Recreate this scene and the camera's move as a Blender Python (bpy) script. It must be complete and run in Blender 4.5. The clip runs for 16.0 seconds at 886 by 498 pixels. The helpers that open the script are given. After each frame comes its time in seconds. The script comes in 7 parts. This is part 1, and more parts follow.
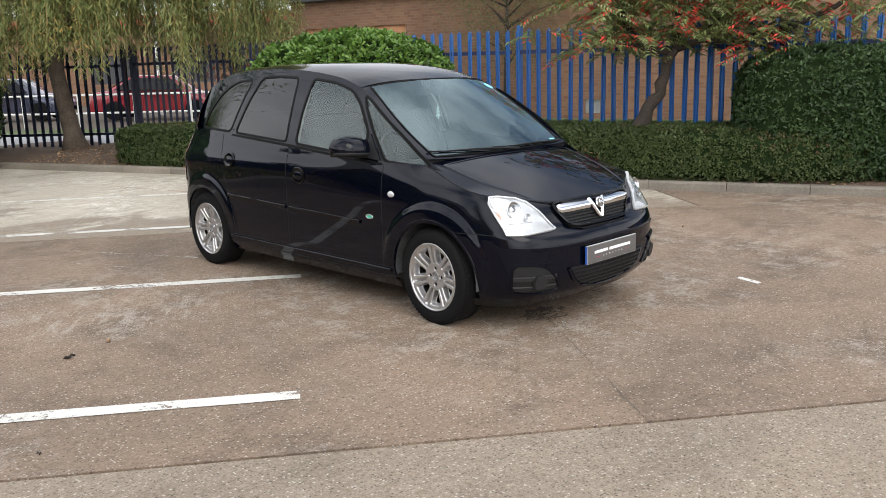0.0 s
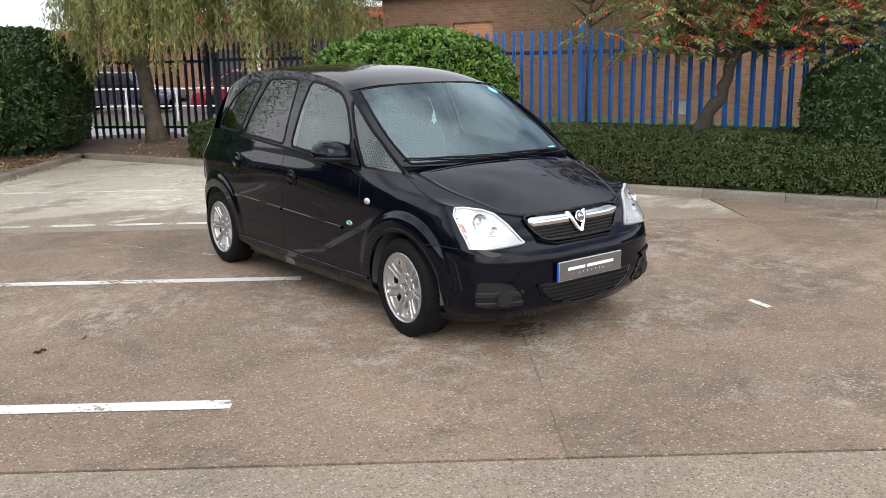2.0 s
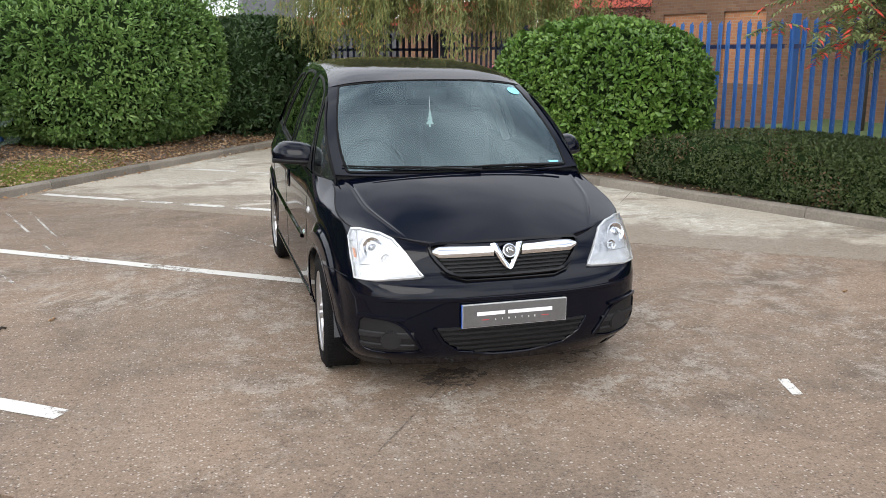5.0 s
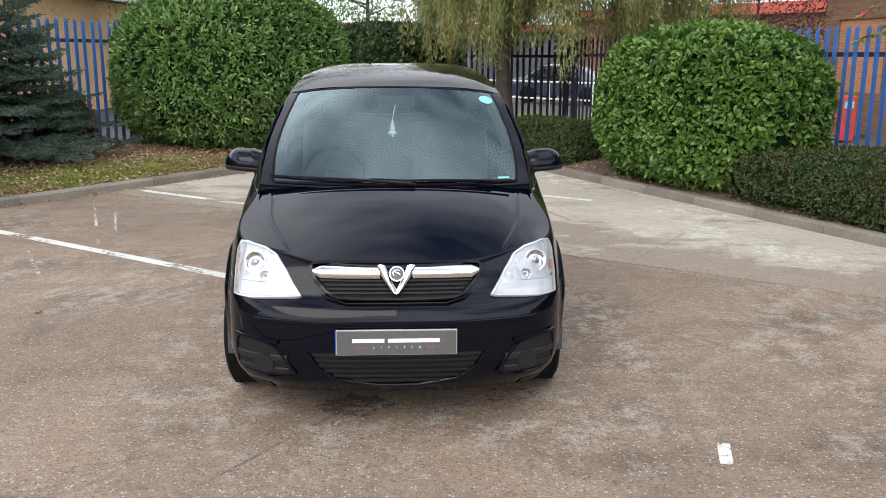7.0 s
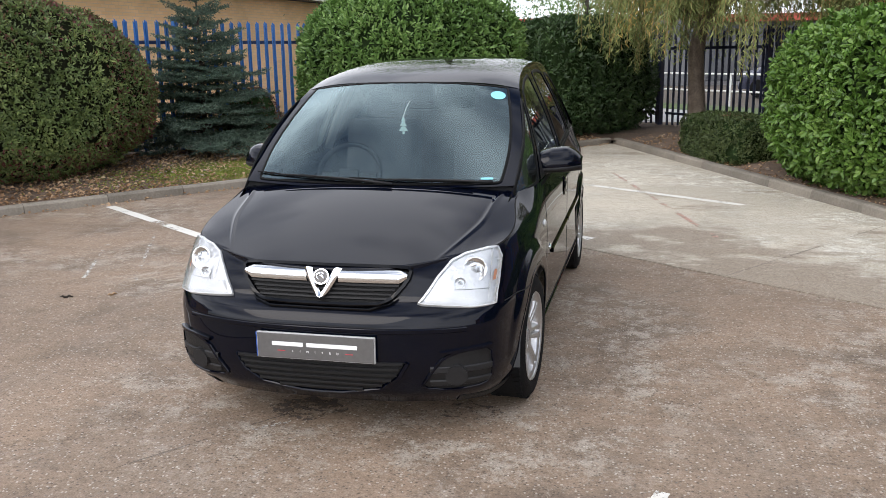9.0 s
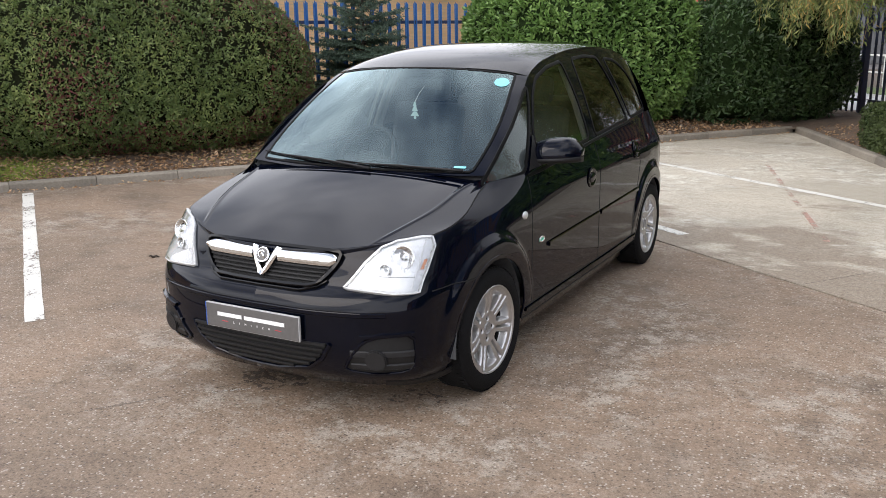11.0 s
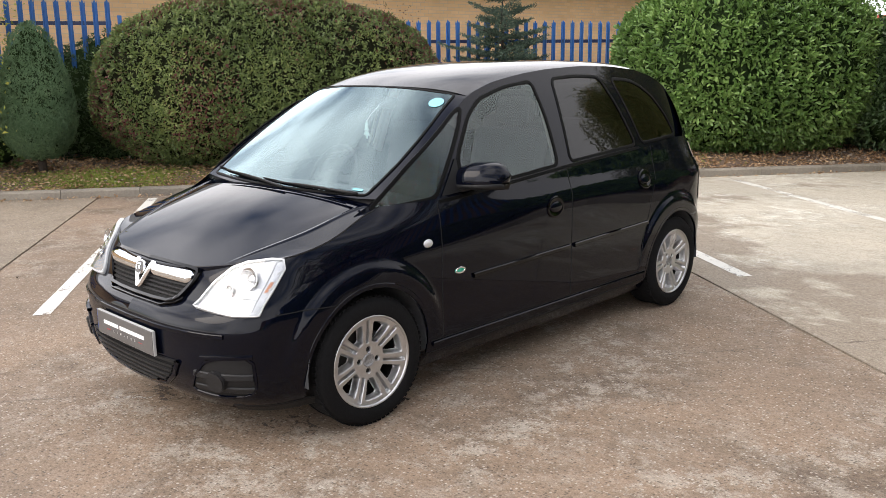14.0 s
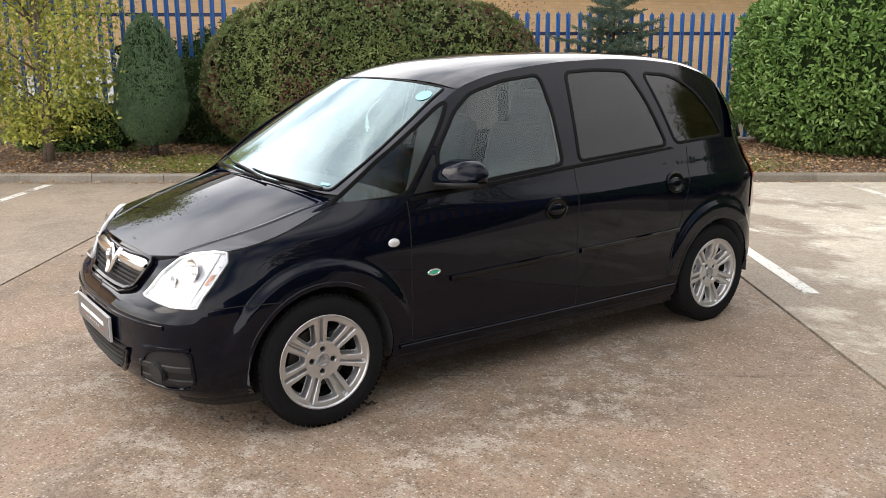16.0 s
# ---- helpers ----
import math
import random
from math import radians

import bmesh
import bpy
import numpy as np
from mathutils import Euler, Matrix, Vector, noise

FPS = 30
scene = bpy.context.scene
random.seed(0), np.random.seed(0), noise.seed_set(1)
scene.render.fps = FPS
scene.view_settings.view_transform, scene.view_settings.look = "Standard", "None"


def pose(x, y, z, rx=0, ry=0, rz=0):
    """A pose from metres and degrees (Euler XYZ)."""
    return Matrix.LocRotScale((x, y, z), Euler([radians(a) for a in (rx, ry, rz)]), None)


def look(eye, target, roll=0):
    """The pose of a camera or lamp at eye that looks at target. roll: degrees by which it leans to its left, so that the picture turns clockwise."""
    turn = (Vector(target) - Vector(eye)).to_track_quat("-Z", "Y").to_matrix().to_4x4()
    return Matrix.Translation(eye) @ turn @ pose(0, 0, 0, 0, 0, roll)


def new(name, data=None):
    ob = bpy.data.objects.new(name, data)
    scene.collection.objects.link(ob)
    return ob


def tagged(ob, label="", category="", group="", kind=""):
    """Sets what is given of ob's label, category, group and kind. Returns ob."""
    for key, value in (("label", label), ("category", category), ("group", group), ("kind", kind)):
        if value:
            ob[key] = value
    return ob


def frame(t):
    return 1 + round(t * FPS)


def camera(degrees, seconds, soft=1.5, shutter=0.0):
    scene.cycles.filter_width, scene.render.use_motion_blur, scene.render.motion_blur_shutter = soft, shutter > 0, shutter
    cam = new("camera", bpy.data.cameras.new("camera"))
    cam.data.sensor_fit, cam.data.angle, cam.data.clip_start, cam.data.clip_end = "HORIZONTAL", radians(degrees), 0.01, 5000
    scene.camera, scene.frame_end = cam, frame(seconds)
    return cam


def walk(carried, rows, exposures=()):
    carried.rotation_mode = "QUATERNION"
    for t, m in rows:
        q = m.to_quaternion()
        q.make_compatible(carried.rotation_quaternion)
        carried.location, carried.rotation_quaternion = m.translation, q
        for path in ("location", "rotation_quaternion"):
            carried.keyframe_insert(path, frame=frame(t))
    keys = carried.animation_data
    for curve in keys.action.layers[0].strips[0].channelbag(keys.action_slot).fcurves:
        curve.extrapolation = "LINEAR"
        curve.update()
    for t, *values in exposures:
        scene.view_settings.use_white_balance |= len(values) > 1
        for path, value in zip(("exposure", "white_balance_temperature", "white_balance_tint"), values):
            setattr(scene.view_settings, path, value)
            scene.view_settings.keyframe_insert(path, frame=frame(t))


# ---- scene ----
cam = camera(54.2, 16.0, soft=0.75)
PATH = [
    (0, (-4.387, -5.026, 1.583), (-3.012, -3.636, 1.162), -1.5),
    (0.5, (-4.388, -5.164, 1.592), (-3.041, -3.754, 1.147), -1.5),
    (1, (-4.204, -5.357, 1.615), (-2.906, -3.897, 1.186), -0.7),
    (1.5, (-3.966, -5.424, 1.616), (-2.723, -3.916, 1.191), -1.1),
    (2, (-3.64, -5.442, 1.621), (-2.458, -3.886, 1.195), -1.0),
    (2.5, (-3.28, -5.597, 1.631), (-2.206, -3.963, 1.21), -0.8),
    (3, (-2.925, -5.657, 1.633), (-1.919, -3.977, 1.224), -0.7),
    (3.5, (-2.528, -5.68, 1.63), (-1.602, -3.954, 1.224), -0.5),
    (4, (-2.12, -5.788, 1.643), (-1.329, -4.0, 1.224), 0.0),
    (4.2, (-1.975, -5.802, 1.642), (-1.24, -3.991, 1.217), 0.1),
    (6.3, (-0.509, -5.609, 1.64), (-0.222, -3.677, 1.206), -0.1),
    (6.5, (-0.379, -5.616, 1.627), (-0.126, -3.678, 1.203), 0.1),
    (7, (0.002, -5.628, 1.638), (0.109, -3.678, 1.207), 0.3),
    (7.5, (0.321, -5.555, 1.625), (0.28, -3.603, 1.191), -0.5),
    (8, (0.658, -5.463, 1.63), (0.482, -3.516, 1.209), -0.8),
    (8.5, (1.044, -5.406, 1.642), (0.719, -3.481, 1.209), -0.6),
    (9, (1.326, -5.275, 1.619), (0.869, -3.377, 1.182), -0.9),
    (9.5, (1.595, -5.116, 1.616), (0.984, -3.261, 1.185), -0.8),
    (10, (1.943, -5.048, 1.627), (1.2, -3.244, 1.188), -0.7),
    (10.2, (2.051, -5.004, 1.647), (1.27, -3.219, 1.196), -0.5),
    (12.3, (2.995, -4.426, 1.627), (1.864, -2.845, 1.16), -0.8),
    (12.5, (3.036, -4.333, 1.62), (1.885, -2.764, 1.156), -0.5),
    (13, (3.178, -4.127, 1.623), (1.96, -2.602, 1.186), -0.4),
    (13.5, (3.429, -3.925, 1.626), (2.125, -2.469, 1.202), -0.4),
    (14, (3.596, -3.735, 1.621), (2.238, -2.332, 1.19), -0.5),
    (14.5, (3.64, -3.51, 1.606), (2.228, -2.164, 1.165), -0.8),
    (15, (3.743, -3.287, 1.599), (2.266, -2.013, 1.156), -0.6),
    (15.5, (3.914, -3.085, 1.613), (2.367, -1.894, 1.177), 0.5),
    (16, (3.992, -2.972, 1.609), (2.407, -1.836, 1.164), -0.1),
]
walk(cam, [(t, look(eye, target, roll)) for t, eye, target, roll in PATH],
     [(0, 0.04, 6900, 11), (4, 0.07, 6750, 11), (6.5, 0.08, 6700, 11), (8.5, 0.05, 6700, 12), (13, 0.18, 7050, 14), (16, 0.38, 7300, 13)])

# ---- world, sun, exposure ----
U = Vector((0.588, 0.809, 0.0))      # along the parking row
V = Vector((-0.809, 0.588, 0.0))     # across the row, towards the planted bed


def uv(u, v, z=0.0):
    return Vector((U.x * u + V.x * v, U.y * u + V.y * v, z))


def nd(tree, kind, **values):
    n = tree.nodes.new(kind)
    for k, v in values.items():
        n.inputs[k.replace("_", " ")].default_value = v
    return n


def make_world():
    w = bpy.data.worlds.new("sky")
    scene.world = w
    w.use_nodes = True
    t = w.node_tree
    t.nodes.clear()
    out = t.nodes.new("ShaderNodeOutputWorld")
    bg = t.nodes.new("ShaderNodeBackground")
    bg.inputs["Strength"].default_value = 0.14
    sky = t.nodes.new("ShaderNodeTexSky")
    sky.sky_type = "NISHITA"
    sky.sun_disc = False
    sky.sun_elevation = radians(42)
    sky.sun_rotation = radians(205)
    sky.dust_density = 1.2
    co = t.nodes.new("ShaderNodeTexCoord")
    mp = t.nodes.new("ShaderNodeMapping")
    mp.inputs["Scale"].default_value = (1.0, 1.0, 1.7)
    n1 = nd(t, "ShaderNodeTexNoise", Scale=1.7, Detail=4.0, Roughness=0.5, Distortion=0.25)
    ramp = t.nodes.new("ShaderNodeValToRGB")
    ramp.color_ramp.elements[0].position = 0.37
    ramp.color_ramp.elements[1].position = 0.60
    n2 = nd(t, "ShaderNodeTexNoise", Scale=2.4, Detail=3.0)
    tone = t.nodes.new("ShaderNodeMix")
    tone.data_type = "RGBA"
    tone.inputs[6].default_value = (11.6, 12.9, 15.0, 1)
    tone.inputs[7].default_value = (19.2, 19.9, 21.2, 1)
    mix = t.nodes.new("ShaderNodeMix")
    mix.data_type = "RGBA"
    L = t.links.new
    L(co.outputs["Generated"], mp.inputs[0])
    L(mp.outputs[0], n1.inputs["Vector"])
    L(mp.outputs[0], n2.inputs["Vector"])
    high = t.nodes.new("ShaderNodeSeparateXYZ")
    thin = t.nodes.new("ShaderNodeMath")
    thin.operation = "MULTIPLY_ADD"
    thin.inputs[1].default_value = -0.07
    lift = t.nodes.new("ShaderNodeMath")
    lift.operation = "ADD"
    lift.inputs[1].default_value = 0.075
    L(co.outputs["Generated"], high.inputs[0])
    L(high.outputs["Z"], thin.inputs[0])
    L(n1.outputs[0], lift.inputs[0])
    L(lift.outputs[0], thin.inputs[2])
    L(thin.outputs[0], ramp.inputs[0])
    L(n2.outputs[0], tone.inputs[0])
    L(ramp.outputs[0], mix.inputs[0])
    L(sky.outputs[0], mix.inputs[6])
    # clouds are brighter towards the sun's quarter of the sky
    dot = t.nodes.new("ShaderNodeVectorMath")
    dot.operation = "DOT_PRODUCT"
    dot.inputs[1].default_value = (-0.70, -0.62, 0.35)
    span = t.nodes.new("ShaderNodeMapRange")
    span.inputs["From Min"].default_value = -0.8
    span.inputs["From Max"].default_value = 0.9
    span.inputs["To Min"].default_value = 0.52
    span.inputs["To Max"].default_value = 1.25
    shade = t.nodes.new("ShaderNodeVectorMath")
    shade.operation = "SCALE"
    L(co.outputs["Generated"], dot.inputs[0])
    L(dot.outputs["Value"], span.inputs[0])
    L(tone.outputs[2], shade.inputs[0])
    L(span.outputs[0], shade.inputs["Scale"])
    L(shade.outputs[0], mix.inputs[7])
    L(mix.outputs[2], bg.inputs[0])
    L(bg.outputs[0], out.inputs[0])


make_world()
sun_data = bpy.data.lights.new("sun", "SUN")
sun_data.energy = 1.0
sun_data.angle = radians(38)
sun_data.color = (1.0, 0.94, 0.86)
sun = new("sun", sun_data)
sun.matrix_world = look((-4, -8, 8.2), (0, 0, 0))


# ---- materials ----
def links(t):
    return t.links.new


def material(name, base, rough=0.6, metal=0.0, var=0.25, scale=6.0, fine=60.0, bump=0.0, bump_scale=120.0, coat=0.0, random_amount=0.0, spec=0.5, tint=None, coat_ior=1.5):
    """A surface with variation at two scales, a fine relief and, for repeats, a random shade for each piece."""
    m = bpy.data.materials.new(name)
    m.use_nodes = True
    t = m.node_tree
    L = links(t)
    b = t.nodes["Principled BSDF"]
    b.inputs["Metallic"].default_value = metal
    b.inputs["Coat Weight"].default_value = coat
    b.inputs["Coat Roughness"].default_value = 0.03
    b.inputs["Coat IOR"].default_value = coat_ior
    b.inputs["Specular IOR Level"].default_value = spec
    co = t.nodes.new("ShaderNodeTexCoord")
    big = nd(t, "ShaderNodeTexNoise", Scale=scale, Detail=4.0)
    small = nd(t, "ShaderNodeTexNoise", Scale=fine, Detail=3.0)
    L(co.outputs["Object"], big.inputs["Vector"])
    L(co.outputs["Object"], small.inputs["Vector"])
    add = t.nodes.new("ShaderNodeMath")
    add.operation = "ADD"
    L(big.outputs[0], add.inputs[0])
    L(small.outputs[0], add.inputs[1])
    last = add
    if random_amount:
        info = t.nodes.new("ShaderNodeObjectInfo")
        k = t.nodes.new("ShaderNodeMath")
        k.operation = "MULTIPLY_ADD"
        k.inputs[1].default_value = random_amount
        L(info.outputs["Random"], k.inputs[0])
        L(add.outputs[0], k.inputs[2])
        last = k
    r = t.nodes.new("ShaderNodeMapRange")
    r.inputs["From Min"].default_value = 0.6
    r.inputs["From Max"].default_value = 1.4 + random_amount
    L(last.outputs[0], r.inputs[0])
    mix = t.nodes.new("ShaderNodeMix")
    mix.data_type = "RGBA"
    hi = tint or base
    mix.inputs[6].default_value = (*[c * (1 - var) for c in base], 1)
    mix.inputs[7].default_value = (*[min(1, c * (1 + var)) for c in hi], 1)
    L(r.outputs[0], mix.inputs[0])
    L(mix.outputs[2], b.inputs["Base Color"])
    rr = t.nodes.new("ShaderNodeMapRange")
    rr.inputs["To Min"].default_value = max(0.02, rough * 0.85)
    rr.inputs["To Max"].default_value = min(1, rough * 1.15)
    L(big.outputs[0], rr.inputs[0])
    L(rr.outputs[0], b.inputs["Roughness"])
    if bump:
        bn = nd(t, "ShaderNodeTexNoise", Scale=bump_scale, Detail=4.0)
        L(co.outputs["Object"], bn.inputs["Vector"])
        bp = nd(t, "ShaderNodeBump", Strength=bump, Distance=0.01)
        L(bn.outputs[0], bp.inputs["Height"])
        L(bp.outputs[0], b.inputs["Normal"])
    return m


def leaf_material(name, dark, mid, light, accent=None, accent_share=0.0, rough=0.42, patch=1.2, clump=False):
    """Leaves: a shade for each leaf, drifts of colour over the plant, gloss and a little light let through."""
    m = bpy.data.materials.new(name)
    m.use_nodes = True
    t = m.node_tree
    L = links(t)
    b = t.nodes["Principled BSDF"]
    b.inputs["Roughness"].default_value = rough
    b.inputs["Specular IOR Level"].default_value = 0.4
    geo = t.nodes.new("ShaderNodeNewGeometry")
    ramp = t.nodes.new("ShaderNodeValToRGB")
    e = ramp.color_ramp.elements
    e[0].color, e[1].color = (*dark, 1), (*light, 1)
    k = e.new(0.55)
    k.color = (*mid, 1)
    co = t.nodes.new("ShaderNodeTexCoord")
    n = nd(t, "ShaderNodeTexNoise", Scale=patch, Detail=3.0)
    L(co.outputs["Object"], n.inputs["Vector"])
    a = t.nodes.new("ShaderNodeMath")
    a.operation = "MULTIPLY_ADD"
    a.inputs[1].default_value = 0.62
    mr = t.nodes.new("ShaderNodeMapRange")
    mr.inputs["From Min"].default_value = 0.3
    mr.inputs["From Max"].default_value = 0.7
    mr.inputs["To Min"].default_value = 0.0
    mr.inputs["To Max"].default_value = 0.38
    L(n.outputs[0], mr.inputs[0])
    L(geo.outputs["Random Per Island"], a.inputs[0])
    L(mr.outputs[0], a.inputs[2])
    L(a.outputs[0], ramp.inputs[0])
    colour = ramp.outputs[0]
    if accent:
        sep = nd(t, "ShaderNodeTexNoise", Scale=0.9, Detail=2.0)
        off = t.nodes.new("ShaderNodeMapping")
        off.inputs["Location"].default_value = (7.3, 2.1, 4.4)
        L(co.outputs["Object"], off.inputs[0])
        L(off.outputs[0], sep.inputs["Vector"])
        wn = t.nodes.new("ShaderNodeTexWhiteNoise")
        wn.noise_dimensions = "1D"
        L(geo.outputs["Random Per Island"], wn.inputs["W"])
        sm = t.nodes.new("ShaderNodeMath")
        sm.operation = "MULTIPLY"
        L(sep.outputs[0], sm.inputs[0])
        if clump:
            sep.inputs["Scale"].default_value = 2.4
            soft = t.nodes.new("ShaderNodeMapRange")
            soft.inputs["To Min"].default_value = 0.72
            L(wn.outputs["Value"], soft.inputs[0])
            L(soft.outputs[0], sm.inputs[1])
        else:
            L(wn.outputs["Value"], sm.inputs[1])
        th = t.nodes.new("ShaderNodeMath")
        th.operation = "GREATER_THAN"
        th.inputs[1].default_value = 0.62 * (1 - accent_share)
        L(sm.outputs[0], th.inputs[0])
        mx = t.nodes.new("ShaderNodeMix")
        mx.data_type = "RGBA"
        mx.inputs[7].default_value = (*accent, 1)
        L(th.outputs[0], mx.inputs[0])
        L(colour, mx.inputs[6])
        colour = mx.outputs[2]
    L(colour, b.inputs["Base Color"])
    tr = t.nodes.new("ShaderNodeBsdfTranslucent")
    L(colour, tr.inputs["Color"])
    ms = t.nodes.new("ShaderNodeMixShader")
    ms.inputs[0].default_value = 0.22
    L(b.outputs[0], ms.inputs[1])
    L(tr.outputs[0], ms.inputs[2])
    L(ms.outputs[0], t.nodes["Material Output"].inputs["Surface"])
    return m


def glass_material(name, tint, rough=0.0, gain=1.7, dust=0.0, sheen=(1.0, 1.0, 1.0)):
    """Clear or tinted pane: sharp gloss over see-through tint."""
    m = bpy.data.materials.new(name)
    m.use_nodes = True
    t = m.node_tree
    L = links(t)
    t.nodes.remove(t.nodes["Principled BSDF"])
    tr = t.nodes.new("ShaderNodeBsdfTransparent")
    tr.inputs["Color"].default_value = (*tint, 1)
    gl = t.nodes.new("ShaderNodeBsdfGlossy")
    gl.inputs["Roughness"].default_value = rough
    gl.inputs["Color"].default_value = (*sheen, 1)
    fr = nd(t, "ShaderNodeFresnel", IOR=1.52)
    k = t.nodes.new("ShaderNodeMath")
    k.operation = "MULTIPLY"
    k.inputs[1].default_value = gain
    k.use_clamp = True
    L(fr.outputs[0], k.inputs[0])
    ms = t.nodes.new("ShaderNodeMixShader")
    L(k.outputs[0], ms.inputs[0])
    df = t.nodes.new("ShaderNodeBsdfDiffuse")
    df.inputs["Color"].default_value = (0.46, 0.66, 0.68, 1)
    film = t.nodes.new("ShaderNodeMixShader")
    film.inputs[0].default_value = dust
    L(tr.outputs[0], film.inputs[1])
    L(df.outputs[0], film.inputs[2])
    L(film.outputs[0], ms.inputs[1])
    L(gl.outputs[0], ms.inputs[2])
    L(ms.outputs[0], t.nodes["Material Output"].inputs["Surface"])
    return m


def tarmac_material(name, base, warm, speck, stain=0.5, seed=0.0, marks=0.0, ring=None, spill=None, chalk=0.7, smudge=None, streaks=None):
    """Worn exposed-aggregate concrete: stones, sand, stains, pale scuffs and, where cars turn, dark tyre marks."""
    m = bpy.data.materials.new(name)
    m.use_nodes = True
    t = m.node_tree
    L = links(t)
    b = t.nodes["Principled BSDF"]
    b.inputs["Specular IOR Level"].default_value = 0.35
    g = t.nodes.new("ShaderNodeNewGeometry")
    mp = t.nodes.new("ShaderNodeMapping")
    mp.inputs["Location"].default_value = (seed, seed * 0.7, 0)
    L(g.outputs["Position"], mp.inputs[0])

    def noise_node(scale, detail=4.0, rough=0.55, stretch=None):
        n = nd(t, "ShaderNodeTexNoise", Scale=scale, Detail=detail, Roughness=rough)
        if stretch:
            s = t.nodes.new("ShaderNodeMapping")
            s.inputs["Rotation"].default_value = (0, 0, stretch[0])
            s.inputs["Scale"].default_value = (stretch[1], stretch[2], 1)
            L(mp.outputs[0], s.inputs[0])
            L(s.outputs[0], n.inputs["Vector"])
        else:
            L(mp.outputs[0], n.inputs["Vector"])
        return n

    def rng(sock, a, c, lo=0.0, hi=1.0):
        r = t.nodes.new("ShaderNodeMapRange")
        for k, v in (("From Min", a), ("From Max", c), ("To Min", lo), ("To Max", hi)):
            r.inputs[k].default_value = v
        L(sock, r.inputs[0])
        return r.outputs[0]

    def blend(fac, a, colour, mode="MIX"):
        x = t.nodes.new("ShaderNodeMix")
        x.data_type = "RGBA"
        x.blend_type = mode
        L(fac, x.inputs[0])
        if isinstance(a, tuple):
            x.inputs[6].default_value = (*a, 1)
        else:
            L(a, x.inputs[6])
        if isinstance(colour, tuple):
            x.inputs[7].default_value = (*colour, 1)
        else:
            L(colour, x.inputs[7])
        return x.outputs[2]

    big = noise_node(0.45, 5.0, 0.6)
    mid = noise_node(2.6, 6.0, 0.65)
    c = blend(rng(big.outputs[0], 0.40, 0.60), base, warm)
    dirt = noise_node(1.1, 7.0, 0.7)
    c = blend(rng(dirt.outputs[0], 0.49, 0.63, 0, stain), c, tuple(x * 0.58 for x in base))
    scuff = noise_node(4.2, 12.0, 0.88)
    sc = rng(scuff.outputs[0], 0.495, 0.56, 0, 1)
    zone = rng(noise_node(0.55, 2.0).outputs[0], 0.46, 0.60, 0, chalk)
    if ring:
        # chalky wear where cars swing round
        dist = t.nodes.new("ShaderNodeVectorMath")
        dist.operation = "DISTANCE"
        dist.inputs[1].default_value = (ring[0], ring[1], 0)
        L(g.outputs["Position"], dist.inputs[0])
        wob = t.nodes.new("ShaderNodeMath")
        wob.operation = "MULTIPLY_ADD"
        wob.inputs[1].default_value = 1.4
        L(noise_node(0.8, 3.0).outputs[0], wob.inputs[0])
        L(dist.outputs["Value"], wob.inputs[2])
        band = t.nodes.new("ShaderNodeValToRGB")
        e = band.color_ramp.elements
        e[0].position, e[0].color = 0.38, (0, 0, 0, 1)
        e[1].position, e[1].color = 0.72, (0, 0, 0, 1)
        for pos_, val in ((0.46, 0.9), (0.56, 0.6), (0.62, 0.25)):
            x_ = e.new(pos_)
            x_.color = (val, val, val, 1)
        L(rng(wob.outputs[0], 0, ring[2]), band.inputs[0])
        mxz = t.nodes.new("ShaderNodeMath")
        mxz.operation = "MAXIMUM"
        L(zone, mxz.inputs[0])
        L(band.outputs[0], mxz.inputs[1])
        zone = mxz.outputs[0]
    mul = t.nodes.new("ShaderNodeMath")
    mul.operation = "MULTIPLY"
    L(sc, mul.inputs[0])
    L(zone, mul.inputs[1])
    c = blend(mul.outputs[0], c, tuple(min(1, x * 2.15) for x in (base[1] * 1.14, base[1] * 1.02, base[1] * 0.86)))
    if marks:
        tm = noise_node(0.9, 6.0, 0.62, (radians(36), 0.45, 2.6))
        c = blend(rng(tm.outputs[0], 0.52, 0.66, 0, marks), c, tuple(x * 0.42 for x in base))
    if spill:
        # brown dirt washed over from the older surface: a ragged band and islands
        dot = t.nodes.new("ShaderNodeVectorMath")
        dot.operation = "DOT_PRODUCT"
        dot.inputs[1].default_value = (U.x, U.y, 0)
        L(g.outputs["Position"], dot.inputs[0])
        edge = rng(dot.outputs["Value"], 2.0, 3.9, 0.25, 0.0)
        isl = noise_node(0.75, 8.0, 0.68, (radians(36), 1.0, 1.6))
        su = t.nodes.new("ShaderNodeMath")
        su.operation = "ADD"
        L(edge, su.inputs[0])
        L(isl.outputs[0], su.inputs[1])
        c = blend(rng(su.outputs[0], 0.57, 0.66, 0, 0.88), c, spill)
        brush = noise_node(9.0, 4.0, 0.6, (radians(54), 0.12, 3.0))
        c = blend(rng(brush.outputs[0], 0.5, 0.75, 0, 0.35), c, tuple(x * 0.6 for x in base))
    def local(centre, turn, reach):
        """Coordinates round a place on the ground, turned and scaled."""
        n = t.nodes.new("ShaderNodeMapping")
        n.vector_type = "TEXTURE"
        n.inputs["Location"].default_value = (*centre, 0)
        n.inputs["Rotation"].default_value = (0, 0, turn)
        n.inputs["Scale"].default_value = (*reach, 1)
        L(g.outputs["Position"], n.inputs[0])
        return n.outputs[0]

